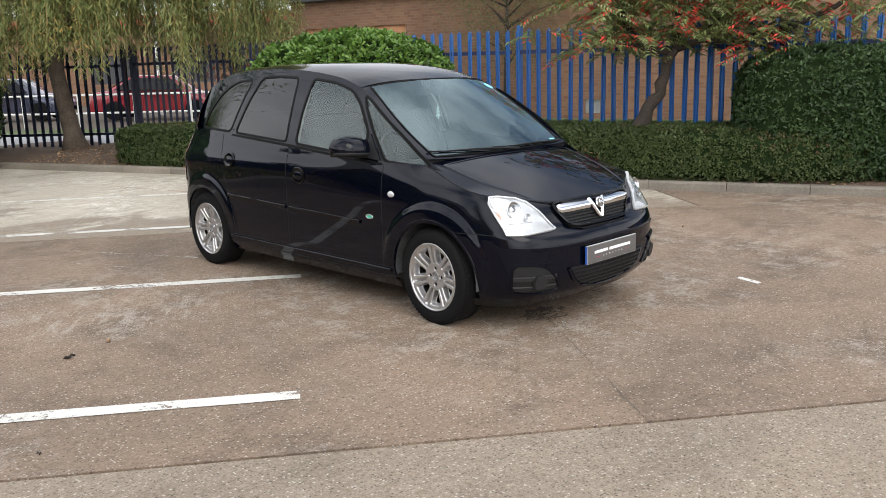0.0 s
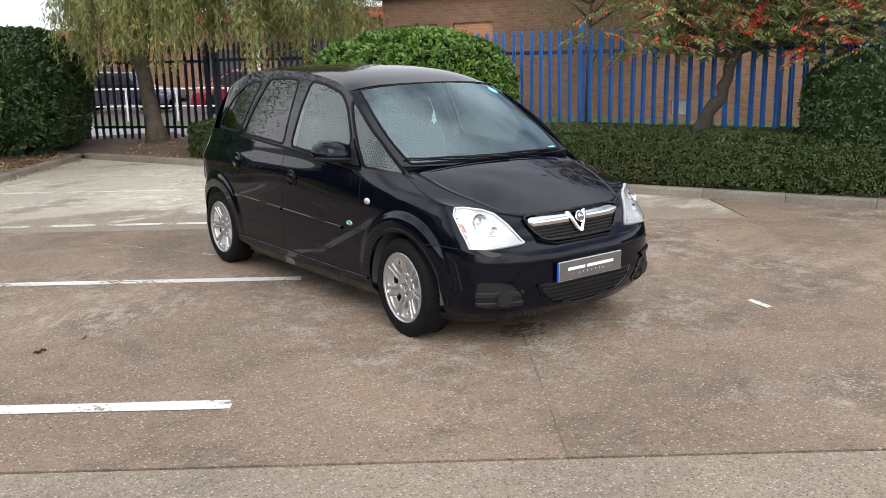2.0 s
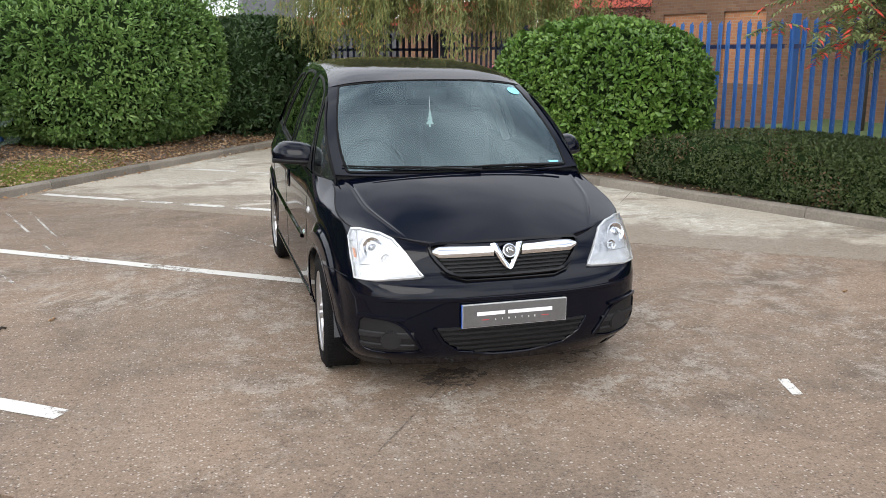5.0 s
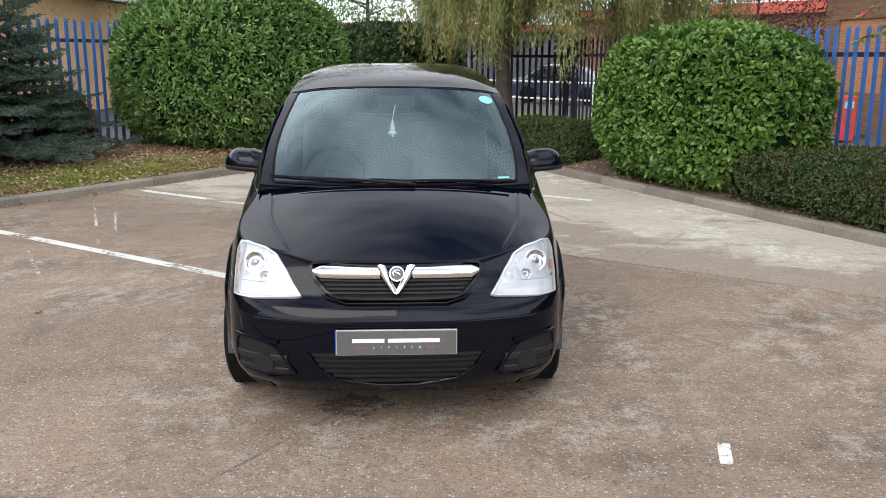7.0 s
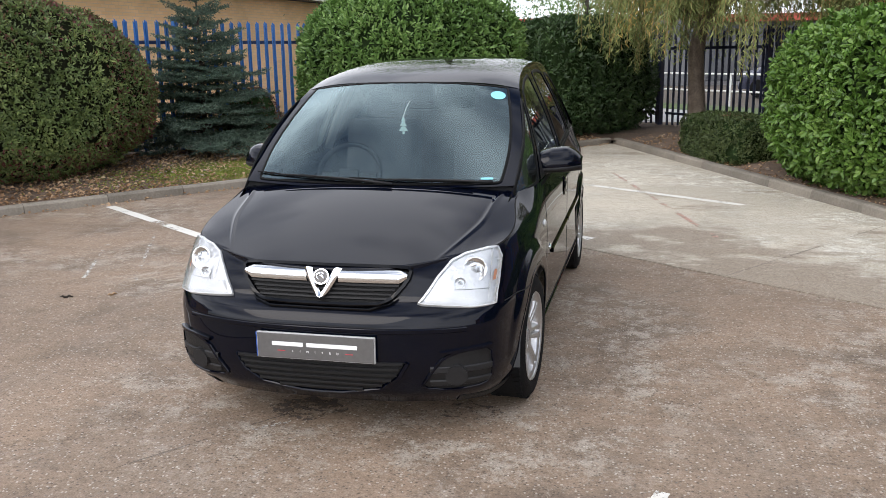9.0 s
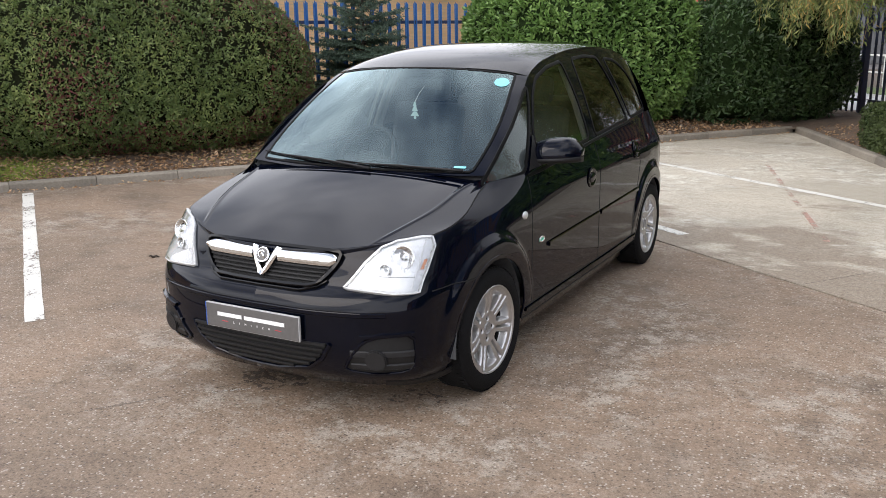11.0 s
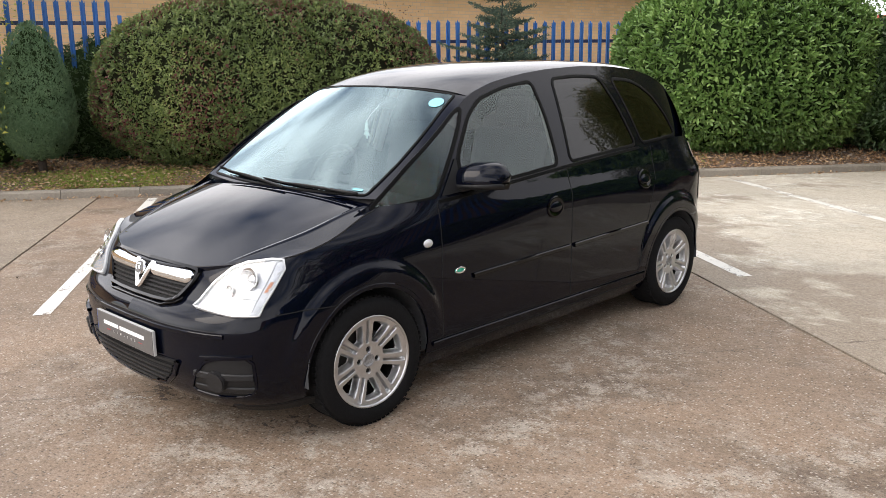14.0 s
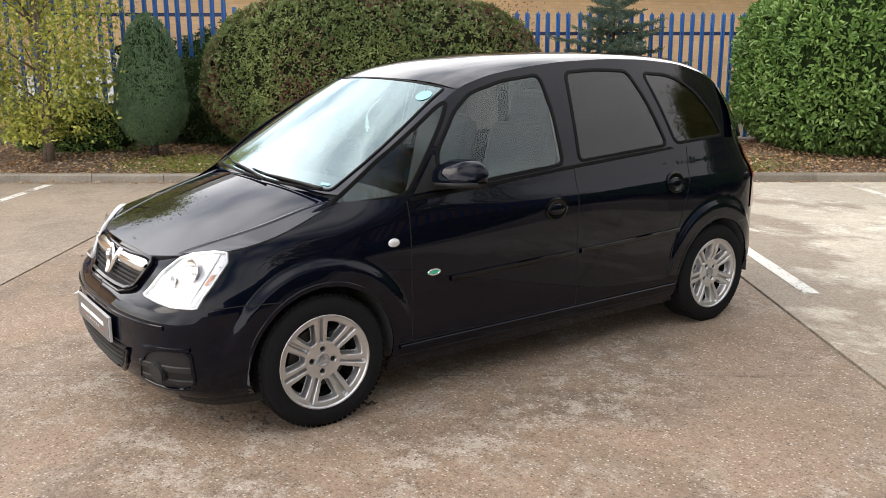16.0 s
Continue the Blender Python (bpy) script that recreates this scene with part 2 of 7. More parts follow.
    def patch(centre, turn, reach, ragged, lo, hi, amount):
        size = t.nodes.new("ShaderNodeVectorMath")
        size.operation = "LENGTH"
        L(local(centre, turn, reach), size.inputs[0])
        k = t.nodes.new("ShaderNodeMath")
        k.operation = "MULTIPLY_ADD"
        k.inputs[1].default_value = ragged
        L(noise_node(1.6, 6.0, 0.6).outputs[0], k.inputs[0])
        L(size.outputs["Value"], k.inputs[2])
        return rng(k.outputs[0], lo + ragged / 2, hi + ragged / 2, amount, 0)
    if smudge:
        # tyre dirt dragged across the bays
        c = blend(patch(smudge[0], smudge[1], smudge[2], 0.9, 0.1, 1.0, 0.62), c, tuple(x * 0.50 for x in base))
    if streaks:
        # chalky scrapes, all drawn one way
        sn_ = nd(t, "ShaderNodeTexNoise", Scale=1.0, Detail=9.0, Roughness=0.74)
        L(local((0, 0), streaks[1], (0.42, 0.075)), sn_.inputs["Vector"])
        k = t.nodes.new("ShaderNodeMath")
        k.operation = "MULTIPLY"
        L(rng(sn_.outputs[0], 0.52, 0.60), k.inputs[0])
        L(patch(streaks[0], streaks[1] + 1.7, streaks[2], 0.6, 0.5, 1.0, 0.75), k.inputs[1])
        c = blend(k.outputs[0], c, (0.47, 0.41, 0.34))
    vo = nd(t, "ShaderNodeTexVoronoi", Scale=70.0)
    L(mp.outputs[0], vo.inputs["Vector"])
    hue = t.nodes.new("ShaderNodeSeparateColor")
    L(vo.outputs["Color"], hue.inputs[0])

    def stones(channel, share, amount):
        near = rng(vo.outputs["Distance"], 0.30, 0.45, 1, 0)
        pick = rng(channel, 1 - share - 0.02, 1 - share, 0, amount)
        k = t.nodes.new("ShaderNodeMath")
        k.operation = "MULTIPLY"
        L(near, k.inputs[0])
        L(pick, k.inputs[1])
        return k.outputs[0]
    c = blend(stones(hue.outputs[0], 0.20, speck * 0.75), c, (0.62, 0.57, 0.50))
    c = blend(stones(hue.outputs[1], 0.25, speck * 0.8), c, tuple(x * 0.4 for x in base))
    vo2 = nd(t, "ShaderNodeTexVoronoi", Scale=26.0)
    L(mp.outputs[0], vo2.inputs["Vector"])
    h2 = t.nodes.new("ShaderNodeSeparateColor")
    L(vo2.outputs["Color"], h2.inputs[0])
    k2 = t.nodes.new("ShaderNodeMath")
    k2.operation = "MULTIPLY"
    L(rng(vo2.outputs["Distance"], 0.14, 0.22, 1, 0), k2.inputs[0])
    L(rng(h2.outputs[0], 0.95, 0.96, 0, speck * 0.7), k2.inputs[1])
    c = blend(k2.outputs[0], c, (0.66, 0.62, 0.56))
    mott = noise_node(14.0, 5.0, 0.7)
    c = blend(rng(mott.outputs[0], 0.42, 0.68, 0, 0.5), c, (0.66, 0.63, 0.60), "MULTIPLY")
    chips = noise_node(46.0, 6.0, 0.85)
    c = blend(rng(chips.outputs[0], 0.50, 0.62, 0, 0.75), c, (0.50, 0.47, 0.44), "MULTIPLY")
    c = blend(rng(chips.outputs[0], 0.44, 0.36, 0, 0.30 + 0.25 * speck), c, tuple(min(0.8, x * 1.75) for x in base))
    grain = noise_node(120.0, 2.0)
    c = blend(rng(grain.outputs[0], 0.35, 0.65, 0, 0.6), c, (0.60, 0.58, 0.56), "MULTIPLY")
    L(c, b.inputs["Base Color"])
    L(rng(mid.outputs[0], 0.3, 0.7, 0.62, 0.9), b.inputs["Roughness"])
    h = t.nodes.new("ShaderNodeMath")
    h.operation = "ADD"
    L(vo.outputs["Distance"], h.inputs[0])
    L(mid.outputs[0], h.inputs[1])
    bp = nd(t, "ShaderNodeBump", Strength=0.35, Distance=0.006)
    L(h.outputs[0], bp.inputs["Height"])
    L(bp.outputs[0], b.inputs["Normal"])
    return m


def worn_paint_material(name, colour, keep=0.5):
    m = bpy.data.materials.new(name)
    m.use_nodes = True
    t = m.node_tree
    L = links(t)
    b = t.nodes["Principled BSDF"]
    b.inputs["Roughness"].default_value = 0.7
    g = t.nodes.new("ShaderNodeNewGeometry")
    n = nd(t, "ShaderNodeTexNoise", Scale=26.0, Detail=6.0, Roughness=0.75)
    n2 = nd(t, "ShaderNodeTexNoise", Scale=2.2, Detail=3.0)
    L(g.outputs["Position"], n.inputs["Vector"])
    L(g.outputs["Position"], n2.inputs["Vector"])
    a = t.nodes.new("ShaderNodeMath")
    a.operation = "ADD"
    L(n.outputs[0], a.inputs[0])
    L(n2.outputs[0], a.inputs[1])
    r = t.nodes.new("ShaderNodeMapRange")
    r.inputs["From Min"].default_value = keep - 0.05
    r.inputs["From Max"].default_value = keep + 0.05
    L(a.outputs[0], r.inputs[0])
    mx = t.nodes.new("ShaderNodeMix")
    mx.data_type = "RGBA"
    mx.inputs[6].default_value = (*[c * 0.75 for c in colour], 1)
    mx.inputs[7].default_value = (*colour, 1)
    L(n2.outputs[0], mx.inputs[0])
    L(mx.outputs[2], b.inputs["Base Color"])
    tr = t.nodes.new("ShaderNodeBsdfTransparent")
    ms = t.nodes.new("ShaderNodeMixShader")
    L(r.outputs[0], ms.inputs[0])
    L(tr.outputs[0], ms.inputs[1])
    L(b.outputs[0], ms.inputs[2])
    L(ms.outputs[0], t.nodes["Material Output"].inputs["Surface"])
    return m


def brick_material(name, c1, c2, mortar, rot=0.0):
    m = bpy.data.materials.new(name)
    m.use_nodes = True
    t = m.node_tree
    L = links(t)
    b = t.nodes["Principled BSDF"]
    b.inputs["Roughness"].default_value = 0.88
    co = t.nodes.new("ShaderNodeTexCoord")
    br = nd(t, "ShaderNodeTexBrick", Scale=1.0, Mortar_Size=0.006, Bias=0.0, Brick_Width=0.225, Row_Height=0.075)
    br.inputs["Color1"].default_value = (*c1, 1)
    br.inputs["Color2"].default_value = (*c2, 1)
    br.inputs["Mortar"].default_value = (*mortar, 1)
    L(co.outputs["UV"], br.inputs["Vector"])
    n = nd(t, "ShaderNodeTexNoise", Scale=0.6, Detail=6.0)
    L(co.outputs["UV"], n.inputs["Vector"])
    mx = t.nodes.new("ShaderNodeMix")
    mx.data_type = "RGBA"
    mx.blend_type = "MULTIPLY"
    mx.inputs[0].default_value = 0.5
    L(br.outputs["Color"], mx.inputs[6])
    L(n.outputs[0], mx.inputs[7])
    mul = t.nodes.new("ShaderNodeMix")
    mul.data_type = "RGBA"
    mul.blend_type = "MULTIPLY"
    mul.inputs[0].default_value = 1.0
    mul.inputs[7].default_value = (1.35, 1.35, 1.35, 1)
    L(mx.outputs[2], mul.inputs[6])
    L(mul.outputs[2], b.inputs["Base Color"])
    bp = nd(t, "ShaderNodeBump", Strength=0.4, Distance=0.01)
    bp.invert = True
    L(br.outputs["Fac"], bp.inputs["Height"])
    L(bp.outputs[0], b.inputs["Normal"])
    return m


M = {}
M["lot"] = tarmac_material("old_concrete", (0.268, 0.201, 0.147), (0.341, 0.248, 0.177), 0.9, 0.75, 0.0, 0.30, (0.25, -0.75, 3.9), smudge=((-1.0, 2.2), 1.12, (1.5, 0.42)), streaks=((-2.1, 0.45), 0.96, (1.15, 0.5)))
M["apron"] = tarmac_material("pale_concrete", (0.54, 0.490, 0.40), (0.635, 0.575, 0.467), 0.35, 0.45, 3.0, 0.0, None, (0.31, 0.25, 0.19))
M["near"] = tarmac_material("grey_concrete", (0.315, 0.260, 0.200), (0.366, 0.298, 0.226), 1.0, 0.4, 9.0, chalk=0.12)
M["road"] = tarmac_material("road_asphalt", (0.16, 0.16, 0.17), (0.20, 0.20, 0.205), 0.4, 0.3, 5.0)
M["paving"] = material("paving", (0.32, 0.32, 0.32), 0.85, var=0.15, bump=0.3)
M["joint"] = material("joint_dirt", (0.09, 0.072, 0.055), 0.95, var=0.4, bump=0.5)
M["white_line"] = worn_paint_material("white_line_paint", (0.74, 0.72, 0.66), 0.91)
M["faint_line"] = worn_paint_material("faint_line_paint", (0.62, 0.60, 0.55), 1.06)
M["red_line"] = worn_paint_material("faint_red_paint", (0.5, 0.30, 0.24), 1.05)
M["oil"] = worn_paint_material("oil_stain", (0.10, 0.078, 0.062), 1.0)
M["crack"] = worn_paint_material("crack_dirt", (0.15, 0.12, 0.095), 1.0)
M["kerb"] = material("kerb_concrete", (0.21, 0.185, 0.15), 0.9, var=0.5, scale=3.0, fine=45, bump=0.5, random_amount=0.5)
M["soil"] = material("soil", (0.13, 0.088, 0.06), 0.97, var=0.55, scale=2.2, fine=30, bump=1.0, bump_scale=45)
M["grass"] = material("grass", (0.080, 0.118, 0.036), 0.95, var=0.35, scale=1.5, fine=30, bump=0.9, bump_scale=60)
M["moss"] = material("moss", (0.20, 0.24, 0.045), 0.95, var=0.45, scale=4, fine=40, bump=0.9, bump_scale=90)
M["fence_blue"] = material("fence_blue_paint", (0.018, 0.105, 0.32), 0.38, var=0.18, scale=2, fine=25, bump=0.06, random_amount=0.4)
M["fence_rail"] = material("fence_rail_paint", (0.012, 0.022, 0.075), 0.45, var=0.2)
# fence blue darkened: shade under the trees is put into this colour
M["fence_shaded"] = material("fence_blue_in_shade", (0.012, 0.018, 0.05), 0.45, var=0.2, random_amount=0.3)
M["bark"] = material("bark", (0.13, 0.10, 0.075), 0.95, var=0.5, scale=5, fine=35, bump=1.0, bump_scale=40)
M["bark_dark"] = material("dark_bark", (0.042, 0.032, 0.025), 0.95, var=0.5, scale=5, fine=35, bump=1.0, bump_scale=40)
# shrub cores: the shade deep among the leaves, put into a near-black colour
M["core"] = material("inner_shade", (0.020, 0.034, 0.013), 1.0, spec=0.0, var=0.5, scale=8, fine=40, bump=1.0, bump_scale=30)
M["core_red"] = material("photinia_inner_shade", (0.016, 0.018, 0.010), 1.0, spec=0.0, var=0.5, scale=8, fine=40, bump=1.0, bump_scale=30)
M["laurel"] = leaf_material("laurel_leaf", (0.055, 0.115, 0.028), (0.135, 0.245, 0.06), (0.28, 0.41, 0.13), rough=0.34)
M["laurel_bright"] = leaf_material("bright_laurel_leaf", (0.042, 0.095, 0.015), (0.105, 0.205, 0.034), (0.22, 0.34, 0.08), rough=0.34)
# darker copy of the laurel leaf; holds the corner hedge's shade in its colour
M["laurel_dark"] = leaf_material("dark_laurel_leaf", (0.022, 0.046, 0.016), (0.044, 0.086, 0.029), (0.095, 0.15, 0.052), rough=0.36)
M["photinia"] = leaf_material("photinia_leaf", (0.055, 0.085, 0.028), (0.14, 0.20, 0.06), (0.32, 0.37, 0.13), (0.17, 0.05, 0.05), 0.36, rough=0.4)
M["box"] = leaf_material("box_leaf", (0.03, 0.045, 0.014), (0.065, 0.095, 0.028), (0.12, 0.15, 0.05), (0.16, 0.09, 0.05), 0.12, rough=0.5)
M["cypress"] = leaf_material("cypress_leaf", (0.055, 0.115, 0.05), (0.12, 0.205, 0.10), (0.20, 0.30, 0.15), rough=0.6, patch=3)
M["spruce"] = leaf_material("spruce_needle", (0.025, 0.050, 0.034), (0.070, 0.115, 0.082), (0.23, 0.30, 0.23), rough=0.6)
M["willow"] = leaf_material("willow_leaf", (0.09, 0.12, 0.035), (0.20, 0.235, 0.075), (0.37, 0.39, 0.15), (0.46, 0.33, 0.10), 0.08, rough=0.5, patch=0.7)
M["willow_twig"] = material("willow_twig", (0.30, 0.21, 0.075), 0.8, var=0.3)
M["sumac"] = leaf_material("sumac_leaf", (0.11, 0.16, 0.055), (0.22, 0.28, 0.10), (0.36, 0.40, 0.16), (0.72, 0.09, 0.06), 0.17, rough=0.5, patch=0.8, clump=True)
M["yellow"] = leaf_material("yellow_leaf", (0.16, 0.20, 0.04), (0.36, 0.38, 0.07), (0.60, 0.56, 0.14), rough=0.5)
M["olive"] = leaf_material("olive_leaf", (0.07, 0.075, 0.03), (0.13, 0.13, 0.05), (0.22, 0.20, 0.08), (0.20, 0.10, 0.05), 0.2, rough=0.6)
M["redshrub"] = leaf_material("red_shrub_leaf", (0.05, 0.02, 0.018), (0.12, 0.04, 0.03), (0.22, 0.08, 0.05), (0.06, 0.09, 0.03), 0.3, rough=0.6)
M["litter"] = leaf_material("fallen_leaf", (0.20, 0.105, 0.055), (0.42, 0.26, 0.14), (0.68, 0.53, 0.36), (0.36, 0.30, 0.25), 0.2, rough=0.8)
M["twig"] = material("twig", (0.03, 0.022, 0.016), 0.9, var=0.4)
M["brick_red"] = brick_material("red_brick", (0.23, 0.125, 0.070), (0.175, 0.088, 0.05), (0.20, 0.15, 0.115))
M["brick_orange"] = brick_material("orange_brick", (0.48, 0.22, 0.10), (0.40, 0.17, 0.08), (0.36, 0.27, 0.2))
M["brick_buff"] = brick_material("buff_brick", (0.80, 0.52, 0.28), (0.74, 0.46, 0.235), (0.62, 0.45, 0.3))
M["fascia"] = material("white_fascia", (0.72, 0.70, 0.66), 0.6, var=0.12)
M["dark_trim"] = material("dark_roof_trim", (0.05, 0.05, 0.055), 0.6, var=0.2)
M["roof_red"] = material("red_roof", (0.45, 0.09, 0.06), 0.7, var=0.2)
M["grey_wall"] = material("grey_cladding", (0.12, 0.125, 0.135), 0.6, var=0.15)
M["white_metal"] = material("white_railing", (0.75, 0.75, 0.73), 0.5, var=0.1)
M["red_plastic"] = material("red_marker", (0.55, 0.06, 0.06), 0.5, var=0.15)
M["galv"] = material("galvanised_steel", (0.45, 0.46, 0.46), 0.5, metal=0.7, var=0.2)


# ---- mesh helpers ----
def mesh_object(name, verts, faces, mat, parent=None, label="", smooth=False, normals=None):
    me = bpy.data.meshes.new(name)
    me.from_pydata([tuple(v) for v in verts], [], faces)
    if mat:
        me.materials.append(mat)
    if smooth:
        me.shade_smooth()
    if normals is not None:
        me.normals_split_custom_set_from_vertices(normals)
    ob = new(name, me)
    if parent:
        ob.parent = parent
    if label:
        ob["label"] = label
    return ob


def part(name, bm, mat, parent=None, label="", smooth=False):
    me = bpy.data.meshes.new(name)
    bm.to_mesh(me)
    bm.free()
    me.materials.append(mat)
    if smooth:
        me.shade_smooth()
    ob = new(name, me)
    if parent:
        ob.parent = parent
    if label:
        ob["label"] = label
    return ob


def thing(name, at, label, category, group="", kind=""):
    e = new(name)
    e.location = at
    e.empty_display_size = 0.1
    return tagged(e, label, category, group, kind)


def box_bm(sx, sy, sz, at=(0, 0, 0), bevel=0.0, rz=0.0, bm=None, rx=0.0, ry=0.0):
    bm = bm or bmesh.new()
    r = bmesh.ops.create_cube(bm, size=1.0)
    bmesh.ops.transform(bm, matrix=pose(*at, degrees_(rx), degrees_(ry), degrees_(rz)) @ Matrix.Diagonal((sx, sy, sz, 1)), verts=r["verts"])
    if bevel:
        es = list({e for v in r["verts"] for e in v.link_edges})
        bmesh.ops.bevel(bm, geom=es, offset=bevel, segments=2, affect="EDGES", profile=0.5)
    return bm


def degrees_(a):
    return math.degrees(a)


def cyl_bm(r, depth, at=(0, 0, 0), seg=24, r2=None, axis="z", bm=None):
    bm = bm or bmesh.new()
    o = bmesh.ops.create_cone(bm, cap_ends=True, segments=seg, radius1=r, radius2=r if r2 is None else r2, depth=depth)
    m = {"z": Matrix.Identity(4), "x": pose(0, 0, 0, 0, 90, 0), "y": pose(0, 0, 0, 90, 0, 0)}[axis]
    bmesh.ops.transform(bm, matrix=Matrix.Translation(at) @ m, verts=o["verts"])
    return bm


def tube(points, radii, seg=8):
    """Verts and faces of a tapered tube along points."""
    pts = [Vector(p) for p in points]
    verts, faces = [], []
    side = Vector((1, 0.13, 0.07))
    for i, p in enumerate(pts):
        d = (pts[min(i + 1, len(pts) - 1)] - pts[max(i - 1, 0)]).normalized()
        a = d.cross(side)
        if a.length < 1e-4:
            a = d.cross(Vector((0, 1, 0)))
        a.normalize()
        c = d.cross(a)
        r = radii[i] if hasattr(radii, "__len__") else radii
        for k in range(seg):
            w = 2 * math.pi * k / seg
            verts.append(p + (a * math.cos(w) + c * math.sin(w)) * r)
    for i in range(len(pts) - 1):
        for k in range(seg):
            k2 = (k + 1) % seg
            faces.append((i * seg + k, i * seg + k2, (i + 1) * seg + k2, (i + 1) * seg + k))
    faces.append(tuple(range(seg))[::-1])
    n = (len(pts) - 1) * seg
    faces.append(tuple(n + k for k in range(seg)))
    return verts, faces


def join_geo(items):
    verts, faces = [], []
    for v, f in items:
        o = len(verts)
        verts += list(v)
        faces += [tuple(i + o for i in q) for q in f]
    return verts, faces


rng_np = np.random.default_rng(7)


def leaf_mesh(name, pos, direc, normal, length, width, mat, parent=None, label="", fold=0.25, broad=False):
    """Many single leaves in one mesh, folded along the midrib: narrow diamonds, or broad leaves with full shoulders."""
    n = len(pos)
    d = direc / np.linalg.norm(direc, axis=1, keepdims=True)
    s = np.cross(d, normal)
    s /= np.linalg.norm(s, axis=1, keepdims=True) + 1e-9
    up = np.cross(s, d)
    L_ = np.asarray(length).reshape(-1, 1) * np.ones((n, 1))
    W_ = np.asarray(width).reshape(-1, 1) * np.ones((n, 1))
    tip = pos + d * L_ - up * L_ * 0.12
    if broad:
        low, high = pos + d * L_ * 0.28, pos + d * L_ * 0.70 - up * L_ * 0.04
        lift = up * W_ * fold
        ring = [pos, low - s * W_ * 0.44 + lift, high - s * W_ * 0.46 + lift, tip, high + s * W_ * 0.46 + lift, low + s * W_ * 0.44 + lift]
        corners = (0, 1, 2, 3, 0, 3, 4, 5)
    else:
        mid = pos + d * L_ * 0.45
        ring = [pos, mid - s * W_ * 0.5 + up * W_ * fold, tip, mid + s * W_ * 0.5 + up * W_ * fold]
        corners = (0, 1, 2, 0, 2, 3)
    k, side = len(ring), len(corners) // 2
    verts = np.stack(ring, 1).reshape(-1, 3)
    me = bpy.data.meshes.new(name)
    me.vertices.add(k * n)
    me.vertices.foreach_set("co", verts.astype(np.float32).ravel())
    me.loops.add(2 * side * n)
    idx = np.arange(n).reshape(-1, 1) * k + np.array(corners).reshape(1, -1)
    me.loops.foreach_set("vertex_index", idx.astype(np.int32).ravel())
    me.polygons.add(2 * n)
    me.polygons.foreach_set("loop_start", (np.arange(2 * n) * side).astype(np.int32))
    me.update(calc_edges=True)
    me.validate()
    me.materials.append(mat)
    ob = new(name, me)
    if parent:
        ob.parent = parent
    if label:
        ob["label"] = label
    return ob


def np_noise(p, scale):
    """A cheap smooth bumpiness from summed waves."""
    q = p * scale
    return (np.sin(q[:, 0] * 1.7 + q[:, 1] * 0.9 + 0.5) + np.sin(q[:, 1] * 2.1 - q[:, 2] * 1.3 + 1.7) + np.sin(q[:, 2] * 1.9 + q[:, 0] * 1.1 + 2.9)
            + 0.6 * np.sin(q[:, 0] * 4.3 - q[:, 1] * 3.1 + q[:, 2] * 3.7)) / 3.6


def superform(d, half, low, power):
    a, b, c = half
    r = (np.abs(d[:, 0]) ** power + np.abs(d[:, 1]) ** power + np.abs(d[:, 2]) ** power) ** (-1 / power)
    q = d * r[:, None]
    cz = np.where(q[:, 2] > 0, c, low)
    g = np.sign(q) * np.abs(q) ** (power - 1) / np.stack([np.full(len(q), a), np.full(len(q), b), cz], 1)
    g /= np.linalg.norm(g, axis=1, keepdims=True)
    pos = q * np.stack([np.full(len(q), a), np.full(len(q), b), cz], 1)
    return pos, g


